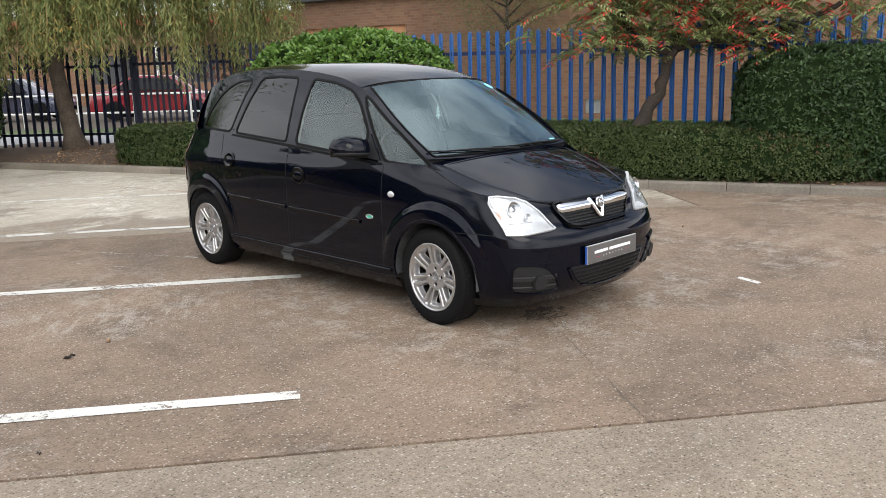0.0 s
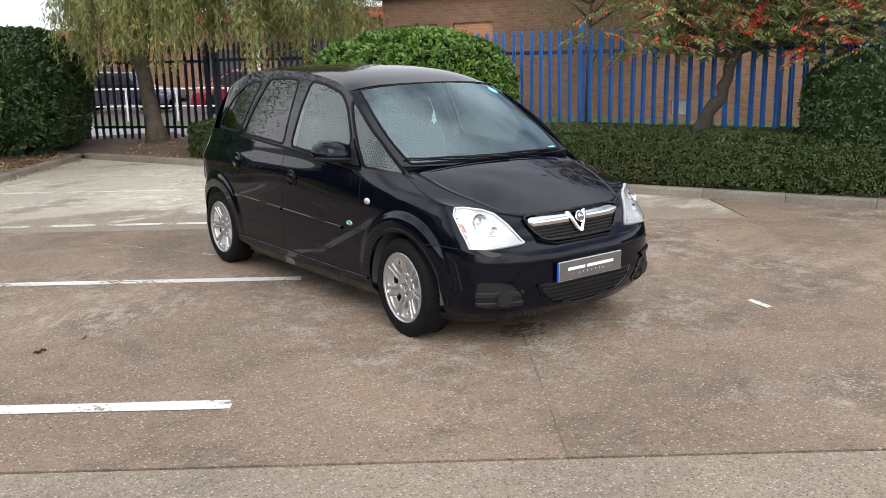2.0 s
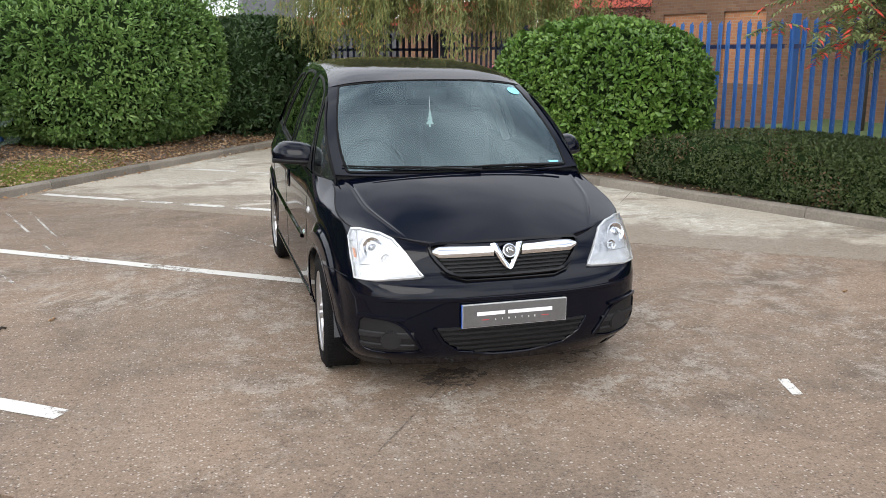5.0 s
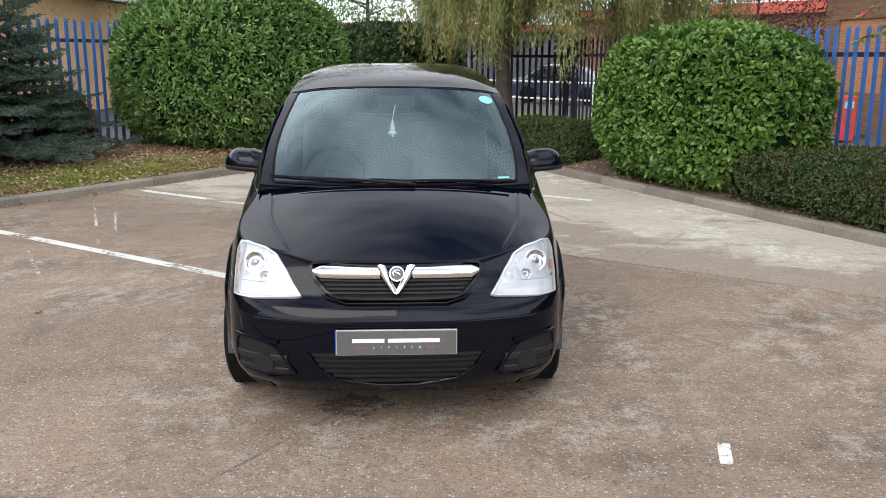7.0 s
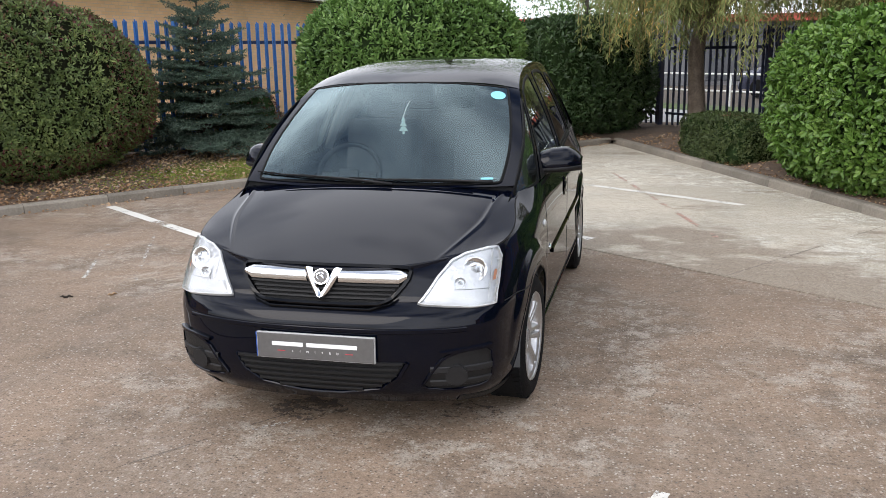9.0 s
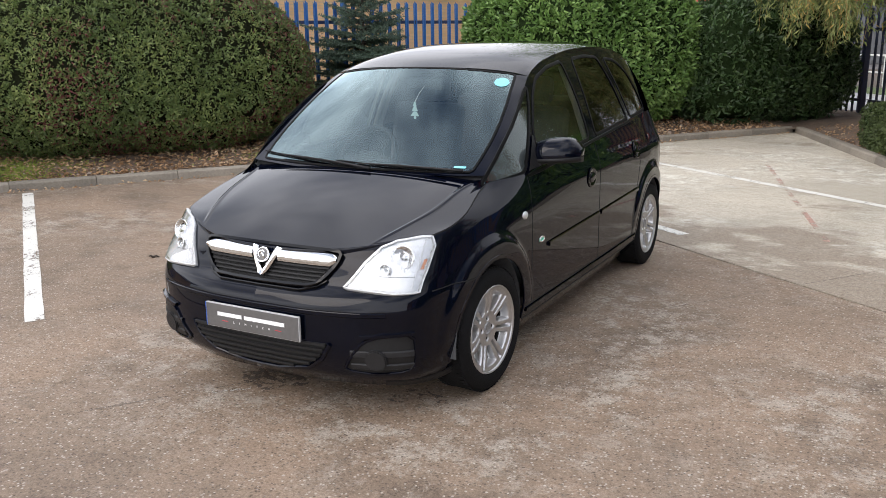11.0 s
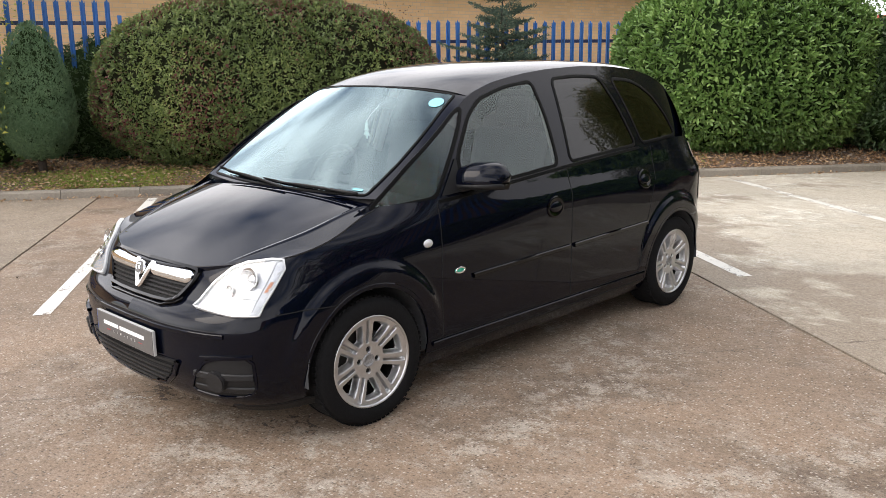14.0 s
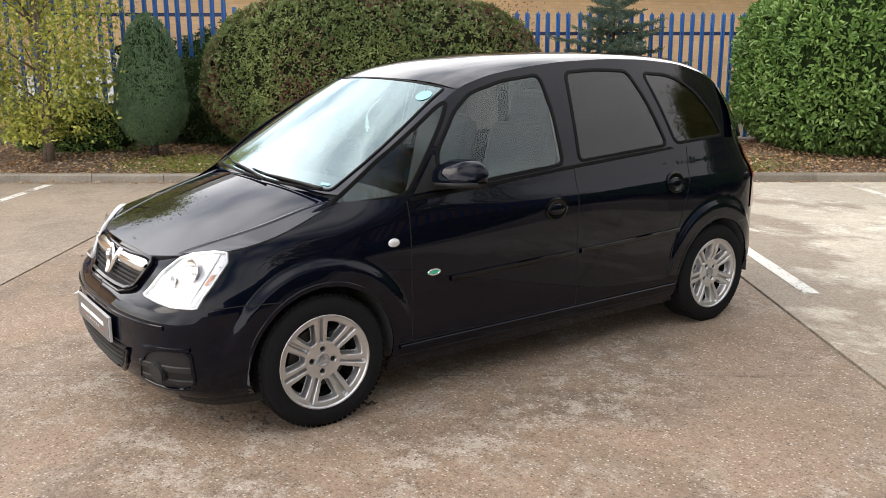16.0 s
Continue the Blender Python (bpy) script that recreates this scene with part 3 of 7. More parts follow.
def hedge(name, at, half, top, rz, mat, leaf, count, label, category="hedge", power=2.6, mid=0.42, rough=0.05, core="core", outward=0.55, group="", per=6, broad=False, rise=0.2):
    """A clipped shrub: a solid core coloured dark as inner shade and a skin of leaves that stand in rosettes round the
    twig ends.
    """
    rng = np.random.default_rng(abs(int(at[0] * 131 + at[1] * 17 + count)))
    e = thing(name, at, label, category, group)
    e.rotation_euler = (0, 0, radians(rz))
    zc = top * mid
    hf, low = (half[0], half[1], top - zc), zc + 0.03
    nc = count // per
    d = rng.normal(size=(nc, 3))
    d /= np.linalg.norm(d, axis=1, keepdims=True)
    w = np.array([1 / half[0], 1 / half[1], 1 / max(hf[2], 0.2)])
    d = d * (0.35 + 0.65 * w / w.max())
    d /= np.linalg.norm(d, axis=1, keepdims=True)
    pos, g = superform(d, hf, low, power)
    lump = np_noise(pos, 2.1) * rough + np_noise(pos + 3.1, 5.5) * rough * 0.55
    depth = -np.abs(rng.normal(size=nc)) * leaf[0] * 0.52
    tips = (rng.random(nc) > 0.95) * rng.random(nc) * leaf[0] * 0.8
    pos = pos + g * (lump + depth + tips)[:, None]
    pos[:, 2] += zc
    pos, g = np.repeat(pos, per, 0), np.repeat(g, per, 0)
    fan = rng.normal(size=pos.shape)
    fan -= g * (fan * g).sum(1, keepdims=True)
    pos = pos + fan * leaf[0] * 0.22 + g * rng.normal(size=(len(pos), 1)) * leaf[0] * 0.2
    keep = pos[:, 2] > 0.0
    pos, g, fan = pos[keep], g[keep], fan[keep]
    n = len(pos)
    direc = g * outward + fan * 0.55 + rng.normal(size=(n, 3)) * 0.25 + np.array([0, 0, rise])
    nor = g * 0.9 + rng.normal(size=(n, 3)) * 0.4 + np.array([0, 0, 0.5])
    ln = leaf[0] * (0.65 + 0.6 * rng.random(n))
    leaf_mesh("foliage", pos, direc, nor, ln, ln * leaf[1], mat, e, broad=broad)
    # closed core that blocks the view through and paints the inner shade
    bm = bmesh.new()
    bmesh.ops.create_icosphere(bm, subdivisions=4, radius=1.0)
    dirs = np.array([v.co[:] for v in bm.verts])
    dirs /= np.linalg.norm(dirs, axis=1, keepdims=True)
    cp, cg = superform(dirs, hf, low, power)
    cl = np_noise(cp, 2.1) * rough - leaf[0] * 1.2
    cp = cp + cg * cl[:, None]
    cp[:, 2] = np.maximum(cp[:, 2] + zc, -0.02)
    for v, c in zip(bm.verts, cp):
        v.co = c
    part("inner_growth", bm, M[core], e, "solid dark core for the shade between the leaves", smooth=True)
    return e


# ---- ground and parking surface ----
def quad_sheet(name, pts, z, mat, parent=None):
    return mesh_object(name, [(p[0], p[1], z) for p in pts], [tuple(range(len(pts)))], mat, parent)


ground = mesh_object("ground", [(-1500, -1500, -0.06), (1500, -1500, -0.06), (1500, 1500, -0.06), (-1500, 1500, -0.06)], [(0, 1, 2, 3)], M["road"])
tagged(ground, "flat grey tarmac ground reaching the horizon", "ground", kind="structure")

LEFT_V = 5.86            # kerb face along the left bed
RK0, RKD = Vector((0.80, 10.5, 0)), Vector((0.376, -0.926, 0)).normalized()   # kerb face along the right bed
RKN = Vector((-RKD.y, RKD.x, 0))    # towards the right bed
car_park = mesh_object("pavement", [(-40, -40, -0.03), (40, -40, -0.03), (40, 40, -0.03), (-40, 40, -0.03)], [(0, 1, 2, 3)], M["joint"])
tagged(car_park, "concrete car park surface with dirt-filled joints", "car park", kind="structure")
u_cuts = [-17.2, -10.2, -3.23, 2.08, 9.6]
v_cuts = [-22.8, -9.2, 5.9]
GAP = 0.011
for i in range(len(u_cuts) - 1):
    for j in range(len(v_cuts) - 1):
        u0, u1, v0, v1 = u_cuts[i] + GAP, u_cuts[i + 1] - GAP, v_cuts[j] + GAP, v_cuts[j + 1] - GAP
        pieces = [(u0, u1, v0, v1, "near" if i < 2 else "lot")]
        if i == 3:
            if v1 < -3.55:
                pieces = [(u0, u1, v0, v1, "lot")]
            elif v0 < -3.55:
                pieces = [(u0, u1, v0, -3.55 - GAP, "lot"), (u0, u1, -3.55 + GAP, v1, "apron")]
            else:
                pieces = [(u0, u1, v0, v1, "apron")]
        for a0, a1, b0, b1, kind in pieces:
            c = [uv(a0, b0), uv(a1, b0), uv(a1, b1), uv(a0, b1)]
            vs = [(p.x, p.y, -0.03) for p in c] + [(p.x, p.y, 0.0) for p in c]
            fs = [(4, 5, 6, 7)] + [(k, (k + 1) % 4, 4 + (k + 1) % 4, 4 + k) for k in range(4)]
            mesh_object("slab", vs, fs, M[kind], car_park)


def painted_strip(name, p, q, width, mat, z=0.004, label="", category="road marking"):
    p, q = Vector((*p, 0)), Vector((*q, 0))
    d = (q - p).normalized()
    s = Vector((-d.y, d.x, 0)) * width / 2
    steps = max(2, int((q - p).length / 0.25))
    rng = random.Random(int(p.x * 100 + p.y * 77 + q.x * 13))
    vs, fs = [], []
    for i in range(steps + 1):
        c = p.lerp(q, i / steps)
        w0, w1 = 1 + rng.uniform(-0.05, 0.05), 1 + rng.uniform(-0.05, 0.05)
        vs += [(c.x + s.x * w0, c.y + s.y * w0, z), (c.x - s.x * w1, c.y - s.y * w1, z)]
        if i:
            k = 2 * i
            fs.append((k - 2, k - 1, k + 1, k))
    ob = mesh_object(name, vs, fs, mat)
    return tagged(ob, label, category, "bay markings", "structure")


for u in (-10.0, -7.5, -5.03, -2.56, -0.06, 2.41, 4.90):
    a, b = uv(u, 0.70), uv(u, 5.66)
    painted_strip("bay_line", a[:2], b[:2], 0.11, M["white_line"], label="worn white painted parking bay line on concrete")
m0 = Vector((1.39, -2.294))
for p, q in (((-3.25, -0.83), (2.0, -0.83)), ((2.1, -0.83), (9, -0.83)), ((2.1, 3.1), (9, 3.1)), ((-3.1, 3.3), (2.0, 3.3))):
    a, c = uv(*p), uv(*q)
    painted_strip("crack", a[:2], c[:2], 0.007, M["crack"], 0.003, "fine dirt-filled crack in the concrete", "crack")
for x, y, r in ((-0.20, -1.71, 0.13), (0.56, -1.60, 0.11)):
    rr = random.Random(int(x * 100))
    pts = [(x + r * (1 + 0.25 * rr.uniform(-1, 1)) * math.cos(w) * 1.3, y + r * (1 + 0.25 * rr.uniform(-1, 1)) * math.sin(w), 0.004) for w in np.linspace(0, 2 * math.pi, 19)[:-1]]
    tagged(mesh_object("oil_stain", pts, [tuple(range(18))], M["oil"]), "dark oil stain on the concrete", "stain", "stains", "structure")
painted_strip("paint_mark", m0 + Vector((-0.03, -0.10)), m0 + Vector((0.03, 0.10)), 0.055, M["white_line"], label="small worn white paint mark on concrete")
painted_strip("paint_scratch", (-0.50, -2.12), (-0.22, -1.86), 0.022, M["faint_line"], label="faint pale scratch on concrete")
SCRATCHES = (((-3.4, 1.45), (-2.84, 0.31), 0.03), ((-3.28, 2.04), (-2.46, 0.42), 0.03), ((-1.58, 2.24), (-1.09, 1.18), 0.025), ((-1.43, 2.89), (-0.78, 1.61), 0.025), ((-2.63, 0.75), (-2.41, 0.33), 0.03), ((-3.5, 4.5), (-2.65, 2.06), 0.025), ((-3.26, 4.52), (-2.5, 2.06), 0.02))
for p, q, w in SCRATCHES:
    painted_strip("paint_scratch", p, q, w, M["faint_line"], label="faint pale scratch on concrete")
painted_strip("faint_red_line", (0.62, 7.65), (1.93, 2.6), 0.05, M["red_line"], label="faint reddish line crossing the bays")


def debris(name, at, length, rz, mat, label):
    n = 6
    pts = [(at[0] + math.cos(rz) * length * (i / n - 0.5) + 0.006 * math.sin(3 * i), at[1] + math.sin(rz) * length * (i / n - 0.5), 0.010 + 0.006 * math.sin(2 * i)) for i in range(n + 1)]
    v, f = tube(pts, [r * length * 9 for r in (0.005, 0.009, 0.012, 0.011, 0.009, 0.007, 0.003)], 6)
    return tagged(mesh_object(name, v, f, mat, smooth=True), label, "debris", "loose bits on the ground")


debris("twig", (-2.61, -0.20), 0.09, 0.4, M["twig"], "dark curled twig lying on the concrete")
debris("twig", (0.72, -1.05), 0.07, 1.2, M["twig"], "dark curled twig lying on the concrete")
debris("dry_leaf", (-2.33, -0.08), 0.07, 1.0, M["litter"], "curled brown dead leaf on the concrete")
debris("dry_leaf", (2.9, -0.9), 0.06, 0.3, M["litter"], "curled brown dead leaf on the concrete")
debris("dry_leaf", (-3.22, -1.38), 0.03, 2.0, M["twig"], "small dark dead leaf on the concrete")


# kerbs: single stones with rounded front edges, laid on the concrete
def kerb_stone_mesh(length, width, height):
    prof = [(0, 0), (0.008, height - 0.022), (0.03, height), (width, height), (width, 0)]
    vs = [(0, y, z) for y, z in prof] + [(length, y, z) for y, z in prof]
    n = len(prof)
    fs = [(i, i + 1, n + i + 1, n + i) for i in range(n - 1)] + [tuple(range(n))[::-1], tuple(range(n, 2 * n))]
    me = bpy.data.meshes.new("kerb_stone")
    me.from_pydata(vs, [], [f[::-1] for f in fs])
    me.materials.append(M["kerb"])
    return me


stone_mesh = kerb_stone_mesh(0.908, 0.125, 0.105)


def kerb_line(name, start, direc, normal, length, label):
    k = thing(name, start, label, "kerb", kind="structure")
    n = int(length / 0.915)
    rz = math.atan2(direc.y, direc.x)
    flip = direc.cross(Vector((0, 0, 1))).dot(normal) > 0
    rng = random.Random(n)
    for i in range(n):
        o = new("kerb_stone", stone_mesh)
        o.parent = k
        p = direc * (0.915 * i + (0.908 if flip else 0))
        o.matrix_local = Matrix.Translation((p.x, p.y, -0.004 + rng.uniform(-0.003, 0.003))) @ Matrix.Rotation(rz + (math.pi if flip else 0) + rng.uniform(-0.004, 0.004), 4, "Z")
    return k


kerb_line("kerb_left", uv(-15.55, LEFT_V), U, V, 24.8, "weathered grey concrete kerb along the planted bed")
kerb_line("kerb_right", RK0 - RKD * 0.36, RKD, RKN, 15.9, "weathered grey concrete kerb along the hedged bed")


# planted beds: one uneven sheet of soil behind each kerb
def bed(name, origin, du, dv, len_u, len_v, mat, label, rise=0.16):
    nu, nv = int(len_u / 0.25), int(len_v / 0.2)
    vs, fs = [], []
    for i in range(nu + 1):
        for j in range(nv + 1):
            p = origin + du * (len_u * i / nu) + dv * (len_v * j / nv)
            h = 0.075 + rise * (1 - math.exp(-1.6 * len_v * j / nv)) + 0.022 * noise.noise(Vector((p.x * 1.9, p.y * 1.9, 0.3)))
            vs.append((p.x, p.y, h if j else 0.07))
    for i in range(nu):
        for j in range(nv):
            a = i * (nv + 1) + j
            fs.append((a, a + nv + 1, a + nv + 2, a + 1))
    ob = mesh_object(name, vs, fs, mat, smooth=True)
    return tagged(ob, label, "planting bed", kind="structure")


bed("ground_bed_left", uv(-16.0, LEFT_V + 0.12), U, V, 25.4, 3.2, M["soil"], "dark soil bed with fallen leaves behind the kerb")
bed("ground_bed_right", RK0 + RKN * 0.12, RKD, RKN, 15.8, 2.6, M["soil"], "dark soil bed under the clipped hedges")
bed("ground_bed_corner", Vector((-0.50, 11.12, 0)), Vector((0.62, -0.12, 0)).normalized(), Vector((0.12, 1, 0)).normalized(), 3.6, 3.4, M["soil"], "bare soil corner under the willow", rise=0.07)


wedge = [uv(8.9, LEFT_V + 0.10), RK0 - RKD * 0.2 + RKN * 0.08, RK0 + RKD * 0.3 + RKN * 0.12, RK0 + RKN * 2.0, Vector((1.6, 12.4, 0)), uv(9.2, LEFT_V + 0.9)]
tagged(mesh_object("ground_bed_wedge", [(p.x, p.y, 0.074) for p in wedge], [tuple(range(6))], M["soil"]), "bare dark soil where the two kerbs meet", "planting bed", kind="structure")


def litter(name, origin, du, dv, lu, lv, n, size, mat, label, z0=0.10, rise=0.16, seed=3, kind="stuff"):
    r = np.random.default_rng(seed)
    a, b = r.random(n) * lu, (r.random(n) ** 1.3) * lv
    p = np.array([(origin + du * x + dv * y)[:] for x, y in zip(a, b)])
    p[:, 2] = z0 + rise * (1 - np.exp(-1.6 * b)) + r.random(n) * 0.02
    d = r.normal(size=(n, 3)) * np.array([1, 1, 0.25])
    nor = r.normal(size=(n, 3)) * 0.4 + np.array([0, 0, 1.0])
    ln = size * (0.6 + 0.8 * r.random(n))
    ob = leaf_mesh(name, p, d, nor, ln, ln * 0.62, mat)
    return tagged(ob, label, "leaf litter", kind=kind)


litter("fallen_leaves", uv(-16, LEFT_V + 0.14), U, V, 25, 2.6, 24000, 0.05, M["litter"], "scattered dry brown leaves on the soil bed", z0=0.085)
litter("fallen_leaves", RK0 + RKN * 0.14, RKD, RKN, 15, 1.6, 2500, 0.045, M["litter"], "scattered dry brown leaves on the soil bed", z0=0.085, seed=5)
litter("fallen_leaves", uv(-16, LEFT_V - 0.03), U, -V, 25, 0.10, 700, 0.045, M["litter"], "dry leaves gathered along the kerb foot", z0=0.004, rise=0, seed=8)
for (u, v, su, sv) in ((-3.2, 6.45, 1.3, 0.7), (2.4, 6.45, 2.2, 0.75)):
    c = uv(u, v)
    r = np.random.default_rng(int(u * 10 + 99))
    n = int(6500 * su * sv) + 2500
    a, b = r.normal(size=n) * su * 0.42, r.normal(size=n) * sv * 0.42
    p = np.array([[c.x + U.x * x + V.x * y, c.y + U.y * x + V.y * y, 0] for x, y in zip(a, b)])
    vv = p[:, 0] * V.x + p[:, 1] * V.y - (LEFT_V + 0.12)
    p, vv = p[vv > 0.02], vv[vv > 0.02]
    p[:, 2] = 0.078 + 0.16 * (1 - np.exp(-1.6 * vv))
    d = r.normal(size=p.shape) * np.array([1, 1, 0.4]) + np.array([0, 0, 0.55])
    ob = leaf_mesh("moss", p, d, r.normal(size=p.shape), 0.034, 0.018, M["moss"])
    tagged(ob, "yellow-green moss cushions on the soil bed", "moss", kind="stuff")


# ---- palisade fences ----
def pale_mesh(name, height, mat):
    xs = [-0.034, -0.021, -0.007, 0.007, 0.021, 0.034]
    ys = [0.012, 0.0, 0.018, 0.018, 0.0, 0.012]
    top = [-0.085, -0.05, -0.012, -0.012, -0.05, -0.085]
    tip = [-0.02, -0.055, 0.0, 0.0, -0.055, -0.02]
    lean = [-0.010, -0.010, 0.0, 0.0, 0.010, 0.010]
    vs, n = [], 6
    for z, dz, sp in ((0.0, None, 0), (height - 0.14, None, 0), (height - 0.05, None, 0.15), (height, tip, 1)):
        for i in range(n):
            w = 1.0 if sp < 1 else (0.55 if i in (0, 1, 4, 5) else 0.3)
            vs.append((xs[i] * (1 if sp < 1 else 1.02 * w) + lean[i] * sp, ys[i] + (0.012 if sp == 1 else 0), z + (dz[i] if dz else 0)))
    fs = [(r * n + i, r * n + i + 1, (r + 1) * n + i + 1, (r + 1) * n + i) for r in range(3) for i in range(n - 1)]
    m = len(vs)
    vs += [(x, y + 0.004, z) for x, y, z in vs]
    fs += [tuple(m + i for i in f)[::-1] for f in fs]
    me = bpy.data.meshes.new(name)
    me.from_pydata(vs, [], fs)
    me.materials.append(mat)
    return me


def palisade(name, p0, direc, bays, first, mats, label, base=0.12, height=1.92, facing=1, climb=0.0):
    """Bays of 2.75 m: an I-section post, two angle rails and seventeen pales each."""
    f = thing(name, (p0[0], p0[1], 0), label, "fence")
    f.rotation_euler = (0, 0, math.atan2(direc[1], direc[0]))
    pale = pale_mesh("pale", height, mats[0])
    bm = box_bm(0.055, 0.10, height + 0.45, (0, 0, (height - 0.35) / 2), 0.004)
    post_me = bpy.data.meshes.new("post")
    bm.to_mesh(post_me)
    bm.free()
    post_me.materials.append(mats[0])
    rng = random.Random(bays)
    for b in range(first, first + bays + 1):
        lift = climb * min(1.3, max(0, -b))
        o = new("post", post_me)
        o.parent = f
        o.location = ((b + 0.5 / 17) * 2.75, 0.055 * facing, base + lift)
        if b == first + bays:
            break
        for z in (0.30, height - 0.33):
            bm = box_bm(2.69, 0.006, 0.05, ((b + 0.5) * 2.75, 0.014 * facing, base + lift + z))
            box_bm(2.69, 0.045, 0.006, ((b + 0.5) * 2.75, 0.034 * facing, base + lift + z + 0.025), bm=bm)
            part("rail", bm, mats[1], f, "dark steel angle rail")
        for k in range(17):
            o = new("pale", pale)
            o.parent = f
            o.location = (b * 2.75 + (k + 0.5) * 2.75 / 17, -0.012 * facing, base + lift + rng.uniform(-0.006, 0.006))
            o.rotation_euler = (rng.uniform(-0.006, 0.006), rng.uniform(-0.008, 0.008), 0 if facing > 0 else math.pi)
    return f


fl_dir = Vector((0.508, 0.861)).normalized()
palisade("palisade_fence", (-8.56, 2.15), fl_dir, 8, -4, (M["fence_blue"], M["fence_rail"]), "bright blue steel palisade fence behind the shrub bed", base=0.27, height=1.93, climb=0.27)
palisade("palisade_fence", (5.47, 3.38), (0.25, -0.968), 4, -1, (M["fence_blue"], M["fence_rail"]), "bright blue steel palisade fence with pointed pales", base=0.10, height=1.93)
# the bays from here on carry their shade in a darker blue
palisade("palisade_fence", (5.47, 3.38), (0.25, -0.968), 2, -3, (M["fence_shaded"], M["fence_shaded"]), "blue steel palisade fence behind the laurel dome, coloured dark for its shade", base=0.10, height=1.93)
palisade("palisade_fence", (3.41, 11.37), (-0.66, 0.75), 2, 0, (M["fence_shaded"], M["fence_shaded"]), "blue steel palisade fence under the willow, coloured dark for its shade", base=0.08, height=1.93)
palisade("palisade_fence", (-0.22, 15.5), (-1.0, -0.25), 1, 0, (M["fence_shaded"], M["fence_shaded"]), "blue steel palisade fence at the corner, coloured dark for its shade", base=0.08, height=1.93)

# ---- hedges and shrubs ----
kd = math.degrees(math.atan2(RKD.y, RKD.x))
hedge("laurel_bush", (3.90, 5.25, 0.08), (1.62, 1.0), 1.95, kd, M["laurel_bright"], (0.080, 0.50), 30000, "bright green clipped laurel dome beside the kerb", power=2.7, rough=0.045, broad=True)
hedge("laurel_bush", (-2.72, 9.62, 0.12), (1.95, 1.62), 2.68, 54, M["laurel"], (0.090, 0.38), 46000, "large dome of glossy green laurel", power=2.6, rough=0.06, broad=True, outward=0.8)
hedge("laurel_hedge", (-0.15, 11.75, 0.10), (2.1, 1.0), 2.15, 58, M["laurel_dark"], (0.088, 0.38), 25000, "laurel hedge in the corner, leaves coloured darker for its shade", power=3.0, rough=0.06, broad=True)
hedge("photinia_bush", (-7.05, 3.72, 0.12), (2.45, 1.6), 2.36, 55, M["photinia"], (0.052, 0.40), 132000, "big clipped bush of green and wine-red small leaves", power=2.5, rough=0.07, core="core_red", per=7)
lh0 = RK0 + RKD * 8.55 + RKN * 0.95
hedge("box_hedge", (lh0.x + RKD.x * 1.6, lh0.y + RKD.y * 1.6, 0.07), (3.15, 0.85), 0.64, kd, M["box"], (0.036, 0.55), 110000, "low clipped box hedge along the kerb", power=5.0, mid=0.5, rough=0.03)
sh = RK0 + RKD * 3.02 + RKN * 0.55
hedge("box_hedge", (sh.x, sh.y, 0.07), (1.0, 0.42), 0.64, kd, M["box"], (0.036, 0.55), 26000, "short clipped box hedge beneath the willow", power=5.0, mid=0.5, rough=0.03)
th = RK0 + RKD * 13.5 + RKN * 1.15
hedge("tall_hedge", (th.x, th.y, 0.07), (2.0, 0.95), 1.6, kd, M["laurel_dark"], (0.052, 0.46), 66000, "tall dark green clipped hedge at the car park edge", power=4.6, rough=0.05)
cyp = hedge("cypress", (-8.07, 0.77, 0.36), (0.48, 0.48), 1.74, 0, M["cypress"], (0.045, 0.24), 42000, "columnar dark green cypress on a short trunk", "conifer", power=1.8, mid=0.30, rough=0.03, outward=0.12, rise=0.7)
v, f = tube([(0, 0, -0.25), (0.01, 0, 0.0), (0, 0, 0.5)], [0.06, 0.05, 0.03], 9)
mesh_object("trunk", v, f, M["bark_dark"], cyp, smooth=True)
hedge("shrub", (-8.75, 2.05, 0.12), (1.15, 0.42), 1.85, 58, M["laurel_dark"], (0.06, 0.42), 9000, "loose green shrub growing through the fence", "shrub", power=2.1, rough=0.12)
hedge("shrub", (-9.35, 0.1, 0.12), (0.95, 0.4), 0.78, 58, M["laurel"], (0.07, 0.42), 4500, "loose dark shrub in front of the fence", "shrub", power=2.1, rough=0.12)
hedge("red_shrub", (-5.15, 8.0, 0.12), (0.55, 0.5), 1.05, 0, M["redshrub"], (0.045, 0.4), 4500, "small wine-red shrub beside the spruce", "shrub", power=2.1, rough=0.1)


